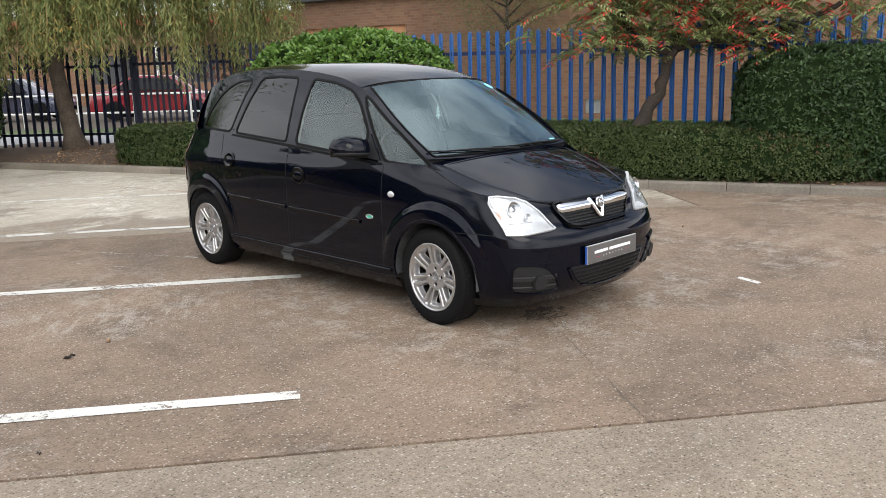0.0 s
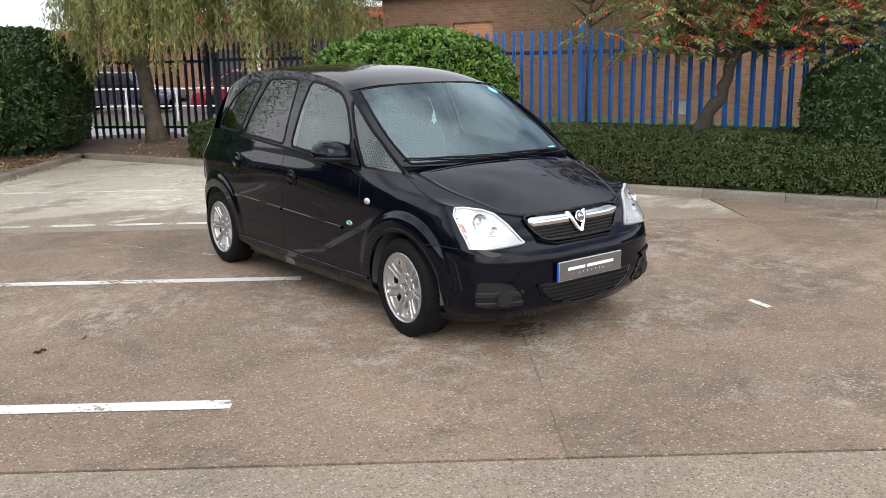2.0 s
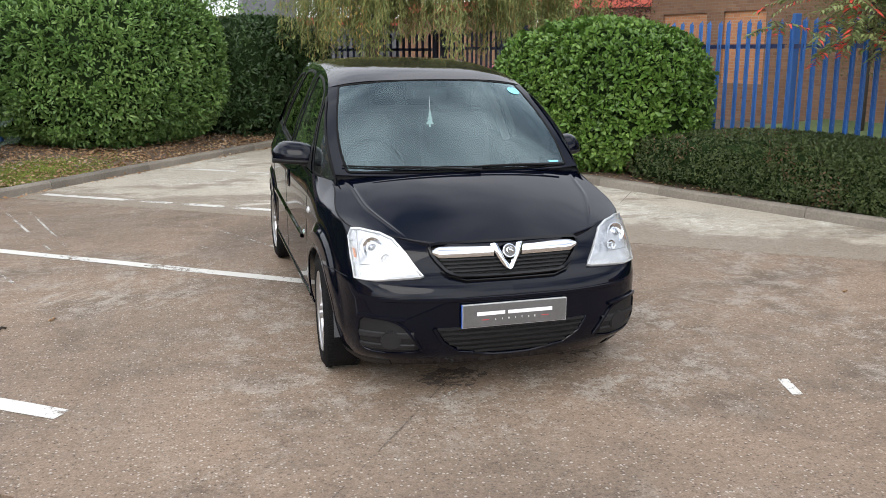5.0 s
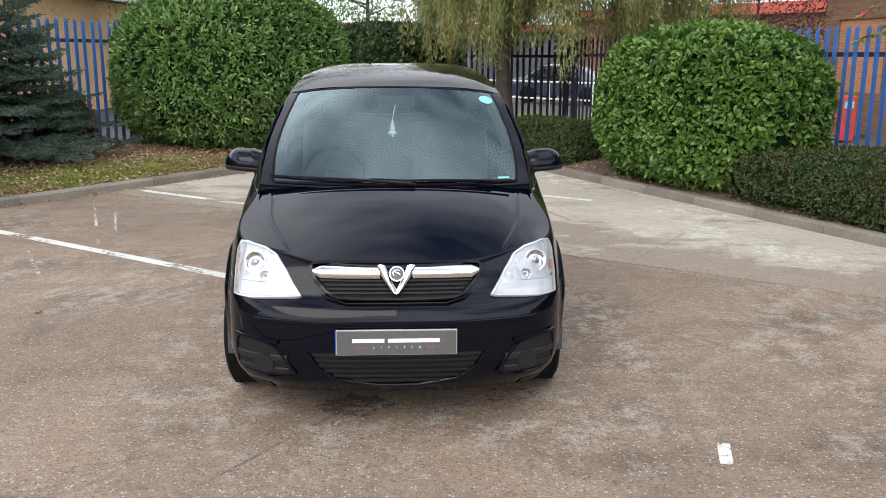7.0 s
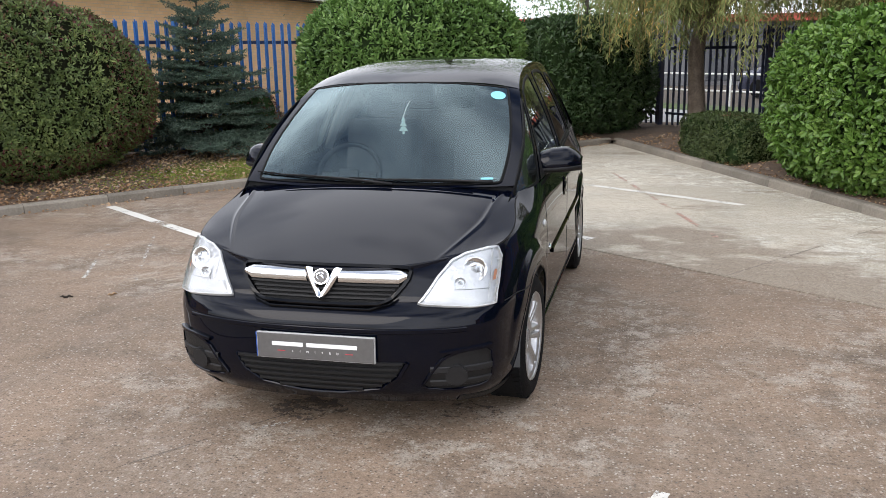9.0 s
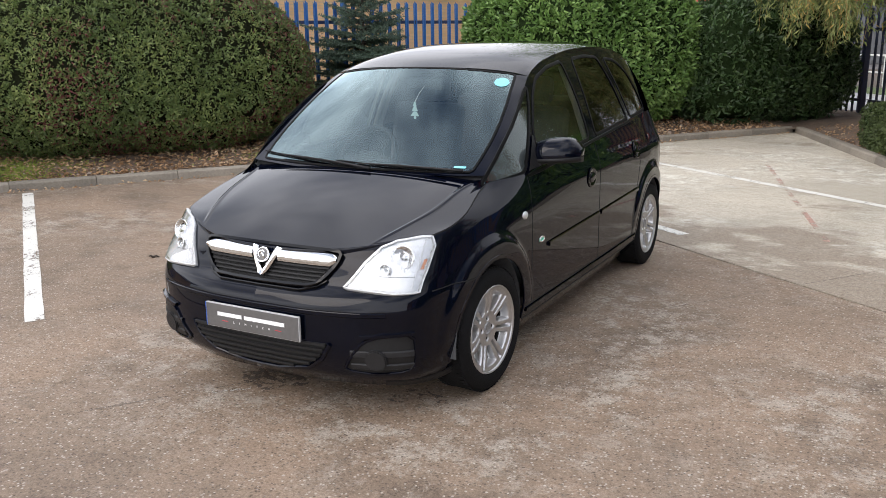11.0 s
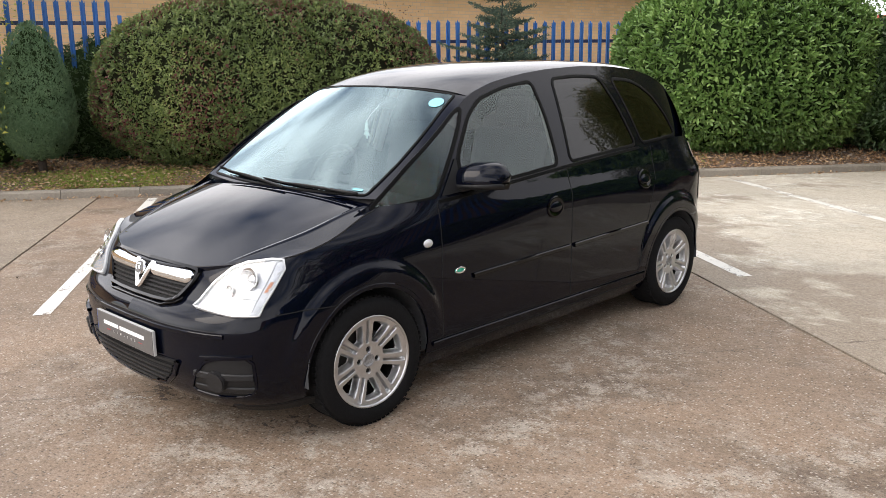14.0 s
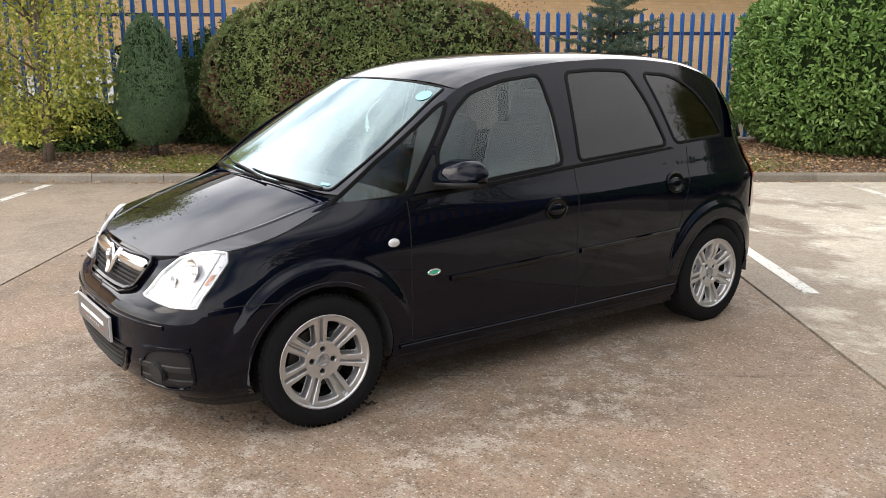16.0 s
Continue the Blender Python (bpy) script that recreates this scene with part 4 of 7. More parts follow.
# ---- trees ----
def spruce(at, height, radius):
    rng = np.random.default_rng(21)
    e = thing("spruce", at, "young blue-green spruce with tiered flat branches", "conifer")
    v, f = tube([(0, 0, 0), (0.01, 0, height * 0.5), (0, 0, height)], [0.05, 0.03, 0.006], 8)
    mesh_object("trunk", v, f, M["bark_dark"], e, smooth=True)
    geo, P, D, N = [], [], [], []
    z = 0.25
    while z < height - 0.1:
        k = 1 - z / height
        nb = int(5 + 5 * k)
        for b in range(nb):
            w = 2 * math.pi * (b + rng.random() * 0.7) / nb
            ln = radius * (k ** 0.8) * (0.55 + 0.6 * rng.random()) + 0.06
            zb = z + rng.uniform(-0.07, 0.07)
            out = np.array([math.cos(w), math.sin(w), 0])
            rise = 0.18 + 0.25 * (1 - k)
            pts = []
            for s in np.linspace(0, 1, 6):
                pts.append(out * ln * s + np.array([0, 0, zb + ln * (rise * s - 0.62 * s * s * k + 0.36 * s ** 4 * k)]))
            geo.append(tube(pts, [0.011 * k + 0.004] * 5 + [0.002], 4))
            side = np.array([-out[1], out[0], 0])
            for s in np.linspace(0.15, 1, int(6 + 14 * ln)):
                q = out * ln * s + np.array([0, 0, zb + ln * (rise * s - 0.62 * s * s * k + 0.36 * s ** 4 * k)])
                for sg in (-1, 1):
                    tl = 0.05 + 0.42 * ln * (1.05 - s)
                    dd = out * 0.65 + side * sg + np.array([0, 0, 0.05 + 0.12 * rng.normal()])
                    dd /= np.linalg.norm(dd)
                    for u in np.linspace(0, 1, max(2, int(tl / 0.022))):
                        c = q + dd * tl * u
                        for _ in range(3):
                            P.append(c + rng.normal(size=3) * 0.004)
                            nd_ = dd * 0.8 + rng.normal(size=3) * 0.6 + np.array([0, 0, 0.25])
                            D.append(nd_)
                            N.append(rng.normal(size=3) + np.array([0, 0, 1]))
        z += 0.125 + 0.06 * rng.random()
    v, f = join_geo(geo)
    mesh_object("branchwork", v, f, M["bark_dark"], e)
    leaf_mesh("crown", np.array(P), np.array(D), np.array(N), 0.040, 0.013, M["spruce"], e)
    return e


spruce((-5.25, 6.75, 0.15), 2.6, 1.55)


def crown_limbs(base, tips, r0, seed, wobble=0.12):
    rng = random.Random(seed)
    geo = []
    for tip in tips:
        b, t_ = Vector(base), Vector(tip)
        pts = []
        for i in range(7):
            s = i / 6
            p = b.lerp(t_, s) + Vector((rng.uniform(-1, 1), rng.uniform(-1, 1), rng.uniform(-0.3, 0.6))) * wobble * math.sin(math.pi * s)
            pts.append(p)
        geo.append(tube(pts, [r0 * (1 - 0.85 * i / 6) for i in range(7)], 7))
    return geo


def willow(at):
    rng = np.random.default_rng(5)
    e = thing("willow_tree", at, "weeping willow with yellowing hanging branches", "tree")
    trunk = [(0, 0, -0.05), (-0.02, 0.06, 0.35), (-0.05, 0.20, 0.9), (-0.07, 0.36, 1.5), (0.05, 0.40, 2.2), (0.35, 0.1, 3.2)]
    v, f = tube(trunk, [0.29, 0.165, 0.145, 0.14, 0.115, 0.05], 14)
    mesh_object("trunk", v, f, M["bark"], e, smooth=True)
    cx, cy, tips = 0.95, -0.9, []
    for i in range(24):
        w = 2 * math.pi * (i + 0.5 * rng.random()) / 24
        r = 1.0 + 1.6 * rng.random()
        tips.append((cx + r * math.cos(w), cy + r * math.sin(w), 3.2 + 2.2 * rng.random()))
    v, f = join_geo(crown_limbs((0.0, 0.38, 1.9), tips, 0.05, 4, 0.25))
    mesh_object("branchwork", v, f, M["bark"], e, smooth=True)
    P, D, N, geo = [], [], [], []
    for i in range(1260):
        if i % 9 == 0:
            # a new tress: strands that hang from one limb
            cw, cr = 2 * math.pi * rng.random(), 2.75 * math.sqrt(rng.random() * 0.97 + 0.03)
            drop = 1.15 + 1.9 * rng.random() ** 1.4 + (0.5 if cr < 1.2 else 0)
        r = min(2.9, abs(cr + rng.normal() * 0.16))
        w = cw + rng.normal() * 0.17 / max(r, 0.3)
        top = 5.9 - 0.13 * r * r + rng.normal() * 0.2
        low = drop + 0.55 * abs(rng.normal())
        x0, y0 = cx + r * math.cos(w), cy + r * math.sin(w)
        ox, oy = math.cos(w) * 0.4, math.sin(w) * 0.4
        n = 8
        pts = [np.array([x0 + ox * (s ** 0.5 - 0.6) + 0.05 * math.sin(7 * s + i), y0 + oy * (s ** 0.5 - 0.6) + 0.05 * math.cos(6 * s + i), top + (low - top) * s]) for s in np.linspace(0, 1, n)]
        geo.append(tube(pts, 0.0035, 3))
        cnt = int((top - low) * 48)
        s = rng.random(cnt) ** 0.85
        k = np.minimum((s * (n - 1)).astype(int), n - 2)
        fz = (s * (n - 1) - k)[:, None]
        q = np.array(pts)
        P.append(q[k] * (1 - fz) + q[k + 1] * fz + rng.normal(size=(cnt, 3)) * np.array([0.05, 0.05, 0.03]))
        D.append(rng.normal(size=(cnt, 3)) * np.array([0.55, 0.55, 0.15]) + np.array([0, 0, -0.8]))
        N.append(rng.normal(size=(cnt, 3)))
    v, f = join_geo(geo)
    mesh_object("hanging_twig", v, f, M["willow_twig"], e)
    P, D, N = np.concatenate(P), np.concatenate(D), np.concatenate(N)
    ln = 0.07 + 0.06 * rng.random(len(P))
    leaf_mesh("crown", P, D, N, ln, ln * 0.2, M["willow"], e)
    return e


willow((2.15, 11.15, 0.12))


def sumac(at):
    rng = np.random.default_rng(11)
    e = thing("sumac_tree", at, "crooked sumac with green and scarlet feathery leaves", "tree")
    trunk = [(0, 0, -0.40), (0, 0, 0.02), (0.01, -0.02, 0.12), (0.07, -0.06, 0.20), (0.08, -0.09, 0.32), (0.15, -0.13, 0.42), (0.20, -0.20, 0.50), (0.19, -0.20, 0.62), (0.24, -0.24, 0.74), (0.23, -0.25, 0.86), (0.26, -0.29, 0.97), (0.30, -0.34, 1.06)]
    v, f = tube(trunk, [0.13, 0.105, 0.085, 0.098, 0.078, 0.085, 0.068, 0.080, 0.062, 0.068, 0.058, 0.055], 12)
    g = [(v, f)]
    limbs = [
        [(0.36, -0.40, 1.02), (0.10, -0.10, 1.10), (-0.1, 0.15, 1.16), (-0.3, 0.42, 1.35)],
        [(0.40, -0.45, 1.06), (0.60, -0.70, 1.16), (0.85, -1.05, 1.14), (1.1, -1.4, 1.35)],
        [(0.40, -0.45, 1.06), (0.48, -0.45, 1.4), (0.5, -0.3, 1.9), (0.3, 0.0, 2.3)],
        [(0.60, -0.70, 1.16), (0.80, -0.75, 1.35), (1.0, -0.9, 1.8), (1.2, -1.1, 2.2)],
        [(0.10, -0.10, 1.10), (0.0, 0.05, 1.45), (-0.1, 0.25, 1.8), (-0.25, 0.5, 2.2)],
        [(0.85, -1.05, 1.14), (1.15, -1.5, 1.25), (1.4, -2.0, 1.5), (1.6, -2.5, 1.9)],
    ]
    limbs = [[(x - 0.10, y + 0.11, z) for x, y, z in l] for l in limbs]
    for l in limbs:
        g.append(tube(l, [0.055, 0.045, 0.030, 0.012], 8))
    v, f = join_geo(g)
    mesh_object("trunk", v, f, M["bark_dark"], e, smooth=True)
    P, D, N, twigs = [], [], [], []
    for i in range(1050):
        l = limbs[rng.integers(len(limbs))]
        k = rng.integers(1, 4)
        c = np.array(l[k]) + rng.normal(size=3) * np.array([0.36, 0.40, 0.42]) + np.array([0.06, -0.08, 0.42])
        c[2] = max(c[2], 1.0 + 0.35 * rng.random())
        w = 2 * math.pi * rng.random()
        out = np.array([math.cos(w), math.sin(w), -0.18 + 0.3 * rng.random()])
        ln = 0.30 + 0.22 * rng.random()
        pts = [c + out * ln * s + np.array([0, 0, -0.30 * ln * s * s]) for s in np.linspace(0, 1, 6)]
        twigs.append(tube(pts, 0.0035, 3))
        side = np.cross(out, [0, 0, 1])
        side /= np.linalg.norm(side)
        for s in np.linspace(0.12, 1, 12):
            q = c + out * ln * s + np.array([0, 0, -0.30 * ln * s * s])
            for sg in (-1, 1):
                P.append(q)
                D.append(side * sg + out * 0.45 + np.array([0, 0, -0.35 + 0.2 * rng.normal()]))
                N.append(np.array([0, 0, 1]) + rng.normal(size=3) * 0.3)
    v, f = join_geo(twigs)
    mesh_object("stalk_work", v, f, M["redshrub"], e)
    n = len(P)
    ln = 0.075 + 0.04 * rng.random(n)
    leaf_mesh("crown", np.array(P), np.array(D), np.array(N), ln, ln * 0.27, M["sumac"], e)
    return e


sumac((5.30, 1.15, 0.62))


def small_tree(name, at, height, radius, clear, mat, leaf, count, label, seed, bark="bark", stems=1):
    rng = np.random.default_rng(seed)
    e = thing(name, at, label, "tree")
    g = []
    for s in range(stems):
        o = np.array([0.05 * s, 0.04 * s, 0])
        g.append(tube([o + np.array([0, 0, -0.05]), o + np.array([0.03, 0.02, clear]), o + np.array([0.06 - 0.05 * s, 0.0, height * 0.75])], [0.055 * height / 3, 0.045 * height / 3, 0.01], 8))
    tips = []
    for i in range(26):
        w = 2 * math.pi * rng.random()
        zz = clear + (height - clear) * rng.random()
        rr = radius * (0.5 + 0.5 * rng.random()) * math.sin(math.pi * (0.15 + 0.8 * (zz - clear) / (height - clear)))
        tips.append((rr * math.cos(w), rr * math.sin(w), zz))
    for t_ in tips:
        z0 = max(clear * 0.8, t_[2] - 0.5)
        g.append(tube([(0.03, 0, z0), (t_[0] * 0.5, t_[1] * 0.5, z0 + (t_[2] - z0) * 0.6), t_], [0.018 * height / 3, 0.011, 0.004], 5))
    v, f = join_geo(g)
    mesh_object("trunk", v, f, M[bark], e, smooth=True)
    cl = np.array(tips)[rng.integers(len(tips), size=count)] * np.array([1, 1, 1])
    P = cl + rng.normal(size=(count, 3)) * radius * 0.24
    P[:, 2] = np.maximum(P[:, 2], clear * 0.85)
    D = rng.normal(size=(count, 3)) + np.array([0, 0, -0.2])
    N = rng.normal(size=(count, 3)) + np.array([0, 0, 1.0])
    ln = leaf * (0.6 + 0.7 * rng.random(count))
    leaf_mesh("crown", P, D, N, ln, ln * 0.5, mat, e)
    return e


small_tree("yellow_tree", (-8.6, -0.52, 0.2), 3.2, 0.98, 0.36, M["yellow"], 0.065, 17000, "small tree with yellowing leaves on twin stems", 31, stems=2)
small_tree("olive_tree", (11.0, 8.3, 0.1), 4.8, 1.6, 1.3, M["olive"], 0.05, 15000, "half-bare olive-brown tree behind the blue fence", 33, "bark_dark")
small_tree("olive_tree", (-11.5, 9.5, 0.0), 3.6, 1.0, 1.2, M["redshrub"], 0.05, 3500, "thin reddish tree behind the blue fence", 35, "bark_dark")
small_tree("broadleaf_tree", (-6.0, 23.0, 0.0), 8.0, 3.0, 2.0, M["laurel"], 0.13, 9000, "green broadleaf tree beyond the corner", 37, "bark_dark")
small_tree("broadleaf_tree", (-1.0, 26.0, 0.0), 7.0, 2.6, 2.0, M["laurel"], 0.13, 7000, "green broadleaf tree beyond the corner", 39, "bark_dark")
small_tree("red_tree", (9.5, 17.5, 0.0), 5.0, 1.9, 1.6, M["redshrub"], 0.09, 8000, "dark red-leaved tree beyond the fence", 41, "bark_dark")

small_tree("broadleaf_tree", (-3.4, 15.0, 0.0), 9.0, 3.4, 3.6, M["laurel"], 0.10, 16000, "tall broadleaf tree reaching over the laurels", 43, "bark_dark")

# ---- buildings and street beyond the fences ----
def wall_uv(ob):
    me = ob.data
    lay = me.uv_layers.new(name="wall")
    for p in me.polygons:
        for li in p.loop_indices:
            c = me.vertices[me.loops[li].vertex_index].co
            lay.data[li].uv = (c.x if abs(p.normal.x) < 0.5 else c.y, c.z)


def building(name, at, rz, length, depth, height, brick, label, fascia, fascia_h, over, openings=()):
    """A single-storey block: front wall with recessed panels, side and back walls, roof edge."""
    b = thing(name, at, label, "building")
    b.rotation_euler = (0, 0, radians(rz))
    cuts = sorted(openings)
    pieces, x = [], 0.0
    for x0, x1, z0, z1, *_ in cuts:
        pieces += [(x, x0, 0.0, height), (x0, x1, 0.0, z0), (x0, x1, z1, height)]
        x = x1
    for x0, x1, z0, z1 in pieces + [(x, length, 0.0, height)]:
        wall_uv(part("wall", box_bm(x1 - x0, 0.3, z1 - z0, ((x0 + x1) / 2, 0.15, (z0 + z1) / 2)), brick, b))
    for x0, x1, z0, z1, mat in cuts:
        o = part("infill_panel", box_bm(x1 - x0 - 0.004, 0.2, z1 - z0 - 0.004, ((x0 + x1) / 2, 0.16, (z0 + z1) / 2)), M[mat], b)
        wall_uv(o)
    for xx in (0.15, length - 0.15):
        o = part("wall", box_bm(0.3, depth - 0.31, height - 0.01, (xx, 0.305 + (depth - 0.31) / 2, height / 2 - 0.005)), brick, b)
        wall_uv(o)
    o = part("wall", box_bm(length - 0.61, 0.3, height - 0.01, (length / 2, depth - 0.2, height / 2)), brick, b)
    wall_uv(o)
    part("roof", box_bm(length + 2 * over, depth + 2 * over, 0.12, (length / 2, depth / 2, height + 0.064)), M["dark_trim"], b)
    part("fascia", box_bm(length + 2 * over + 0.04, 0.05, fascia_h, (length / 2, -over - 0.03, height + fascia_h / 2 + 0.008), 0.008), fascia, b)
    return b


# red-brick hall beyond the right fence; its long wall runs beside the fence
building("brick_building", (10.75, 16.2, -0.02), -78, 28, 12, 3.35, M["brick_red"], "long red-brown brick building with dark flat roof edge", M["dark_trim"], 0.32, 0.15,
         [(0.5, 2.1, 0.9, 2.62, "brick_orange"), (2.65, 4.0, 0.9, 2.62, "brick_orange"), (9.1, 9.5, 0.34, 0.66, "galv")])
# buff-brick unit beyond the left fence
building("brick_building", (-12.6, -8.0, -0.02), 84, 36, 12, 3.35, M["brick_buff"], "buff brick building with broad pale fascia", M["fascia"], 0.55, 0.5)


# street beyond the corner
sd, sn = Vector((-0.66, 0.75, 0)).normalized(), Vector((0.75, 0.66, 0)).normalized()
s0 = Vector((2.0, 13.0, 0))


def strip(name, a0, a1, d0, d1, z, mat, label, category):
    c = [s0 + sd * a0 + sn * d0, s0 + sd * a1 + sn * d0, s0 + sd * a1 + sn * d1, s0 + sd * a0 + sn * d1]
    vs = [(p.x, p.y, -0.05) for p in c] + [(p.x, p.y, z) for p in c]
    fs = [(4, 5, 6, 7)] + [(k, (k + 1) % 4, 4 + (k + 1) % 4, 4 + k) for k in range(4)]
    return tagged(mesh_object(name, vs, fs, mat), label, category, kind="structure")


strip("pavement_street", -5.5, 20, 0.5, 4.6, 0.05, M["paving"], "pale grey footpath beyond the dark fence", "footpath")
strip("ground_verge", -5.5, 20, 4.605, 6.4, 0.06, M["grass"], "green grass verge beside the street", "grass verge")
tagged(mesh_object("ground_lawn", [(6.4, 9.3, 0.0), (12.2, 10.5, 0.20), (16.4, -10.0, 0.20), (10.4, -10.0, 0.0)], [(0, 3, 2, 1)], M["grass"]), "green grass strip along the brick building", "lawn", kind="structure")
tagged(mesh_object("pavement_path", [(5.7, 9.0, -0.005), (6.4, 9.2, -0.005), (10.3, -10.0, -0.005), (9.4, -10.0, -0.005)], [(0, 3, 2, 1)], M["paving"]), "narrow pale path behind the blue fence", "footpath", kind="structure")
rail = thing("street_railing", s0 + sn * 7.0, "white tubular street railing", "railing")
rail.rotation_euler = (0, 0, math.atan2(sd.y, sd.x))
for k in range(12):
    part("post", cyl_bm(0.03, 1.0, (-4 + 1.6 * k, 0, 0.48), 10), M["white_metal"], rail)
for z in (0.45, 0.95):
    part("rail", cyl_bm(0.028, 17.6, (4.8, 0, z), 10, axis="x"), M["white_metal"], rail)

# raised yard behind the left fence
yd, yn = Vector((0.508, 0.861, 0)), Vector((-0.861, 0.508, 0))
c4 = [Vector((-8.56, 2.15, 0)) + yd * p + yn * q for p, q in ((-12, 0.35), (4.2, 0.35), (4.2, 9), (-12, 9))]
tagged(mesh_object("ground_yard", [(p.x, p.y, -0.03) for p in c4] + [(p.x, p.y, 0.385) for p in c4], [(4, 5, 6, 7)] + [(k, (k + 1) % 4, 4 + (k + 1) % 4, 4 + k) for k in range(4)], M["road"]), "raised asphalt yard behind the blue fence", "yard", kind="structure")


def parked_car(at, rz, paint, label):
    """A plain far-off saloon: lofted body, glass band, wheels."""
    p = thing("parked_car", at, label, "car")
    p.rotation_euler = (0, 0, radians(rz))
    prof = [(-2.1, 0.45), (-2.05, 0.72), (-1.2, 0.92), (-0.55, 1.38), (0.75, 1.42), (1.5, 0.98), (2.0, 0.92), (2.1, 0.5)]
    rows = []
    for y, z in prof:
        wd = 0.84 if z < 1.1 else 0.62
        rows.append([Vector((-wd, y, 0.28)), Vector((-wd * 1.02, y, 0.28 + (z - 0.28) * 0.6)), Vector((-wd * 0.93, y, z - 0.03)), Vector((0, y, z + 0.02)), Vector((wd * 0.93, y, z - 0.03)), Vector((wd * 1.02, y, 0.28 + (z - 0.28) * 0.6)), Vector((wd, y, 0.28))])
    grid_object("body", rows[::-1], paint, p)
    for y0, y1, w0, w1 in ((-1.08, -0.58, 0.93, 1.33), (1.42, 0.80, 1.0, 1.38)):
        vs = [(-0.70, y0, w0 + 0.03), (0.70, y0, w0 + 0.03), (0.56, y1, w1 + 0.03), (-0.56, y1, w1 + 0.03)]
        mesh_object("window", vs, [(0, 1, 2, 3)], M["gloss_black"], p)
    for s in (1, -1):
        vs = [(s * 0.835, -0.95, 0.95), (s * 0.835, 1.25, 0.98), (s * 0.64, 0.7, 1.36), (s * 0.64, -0.5, 1.34)]
        mesh_object("window", vs, [(0, 1, 2, 3)], M["gloss_black"], p)
        for y in (-1.3, 1.3):
            part("wheel", cyl_bm(0.31, 0.2, (s * 0.76, y, 0.31), 20, axis="x"), M["rubber"], p)
    return p


M["car_red"] = material("red_car_paint", (0.22, 0.012, 0.02), 0.25, var=0.1, coat=0.8)
M["car_white"] = material("white_car_paint", (0.70, 0.71, 0.72), 0.25, var=0.06, coat=0.8)
M["car_grey"] = material("grey_car_paint", (0.035, 0.04, 0.07), 0.25, var=0.1, coat=0.8)
FAR_CARS = [(s0 + sn * 12 + sd * 2.0, 48, "car_red", "red car parked across the street"), (s0 + sn * 12 + sd * -3.2, 48, "car_grey", "dark blue car parked across the street"),
            (s0 + sn * 12.5 + sd * 7.5, 48, "car_grey", "grey car parked across the street"), (Vector((-12.4, 1.25, 0.385)), 60, "car_white", "white car parked behind the blue fence"),
            (Vector((-13.6, 4.6, 0.385)), 60, "car_grey", "grey car parked behind the blue fence")]

# ---- the car: front towards -y, wheel base 2.63 m about the origin ----
M["paint"] = material("black_car_paint", (0.0014, 0.0022, 0.0062), 0.3, var=0.2, coat=1.0, spec=0.0, coat_ior=1.33)
M["black_plastic"] = material("black_plastic", (0.011, 0.011, 0.0115), 0.5, var=0.25, bump=0.15, bump_scale=400, spec=0.25)
M["rib_plastic"] = material("grey_black_plastic", (0.015, 0.015, 0.016), 0.5, var=0.25, bump=0.15, bump_scale=400, spec=0.3)
M["gloss_black"] = material("gloss_black", (0.0012, 0.0012, 0.0018), 0.2, var=0.2, coat=1.0, spec=0.0, coat_ior=1.36)
M["rubber"] = material("tyre_rubber", (0.0075, 0.0075, 0.008), 0.85, var=0.3, bump=0.2, spec=0.15)
M["seal"] = material("window_seal", (0.003, 0.003, 0.003), 0.5, var=0.2, spec=0.12)
M["gapmat"] = material("shut_line", (0.001, 0.001, 0.001), 0.9, var=0.1)
M["chrome"] = material("chrome", (0.80, 0.81, 0.82), 0.08, metal=1.0, var=0.05)
M["alloy"] = material("silver_alloy", (0.52, 0.52, 0.52), 0.34, metal=0.85, var=0.08, scale=20)
M["reflector"] = material("lamp_reflector", (0.70, 0.71, 0.72), 0.42, metal=0.85, var=0.10, scale=14, bump=0.9, bump_scale=28)
M["lampwhite"] = material("lamp_clear_ribs", (0.66, 0.67, 0.67), 0.4, metal=0.5, var=0.12)
M["amber"] = material("amber_lens", (0.70, 0.30, 0.14), 0.3, var=0.1)
M["bowl"] = material("lamp_bowl", (0.62, 0.63, 0.64), 0.12, metal=1.0, var=0.3, scale=40, bump=0.3, bump_scale=60)
M["lampred"] = material("tail_lamp_red", (0.32, 0.012, 0.012), 0.12, var=0.15, coat=0.6)
M["cap"] = material("dull_cap", (0.30, 0.30, 0.30), 0.45, metal=0.5, var=0.4, scale=60, fine=160, bump=0.5, bump_scale=90)
M["brake"] = material("brake_metal", (0.05, 0.046, 0.042), 0.5, metal=0.7, var=0.3)
# near-black barrel: the shade behind the spokes is put into its colour
M["rim_dark"] = material("rim_barrel_shade", (0.014, 0.013, 0.012), 0.6, metal=0.4, var=0.3)
M["cabin"] = material("cabin_dark", (0.065, 0.068, 0.072), 0.75, var=0.3, bump=0.2)
M["cloth"] = material("seat_cloth", (0.09, 0.094, 0.10), 0.95, var=0.35, scale=20, fine=200, bump=0.4, bump_scale=500)
M["trim_grey"] = material("pale_pillar_trim", (0.42, 0.43, 0.43), 0.8, var=0.12)
M["plate"] = material("grey_plate", (0.105, 0.102, 0.10), 0.35, var=0.15)
M["plate_edge"] = material("plate_pale_edge", (0.40, 0.40, 0.39), 0.4, var=0.1)
M["white_print"] = material("white_print", (0.85, 0.85, 0.85), 0.5, var=0.05)
M["red_print"] = material("red_print", (0.55, 0.05, 0.06), 0.5, var=0.05)
M["blue_print"] = material("blue_plate_edge", (0.02, 0.10, 0.45), 0.4, var=0.05)
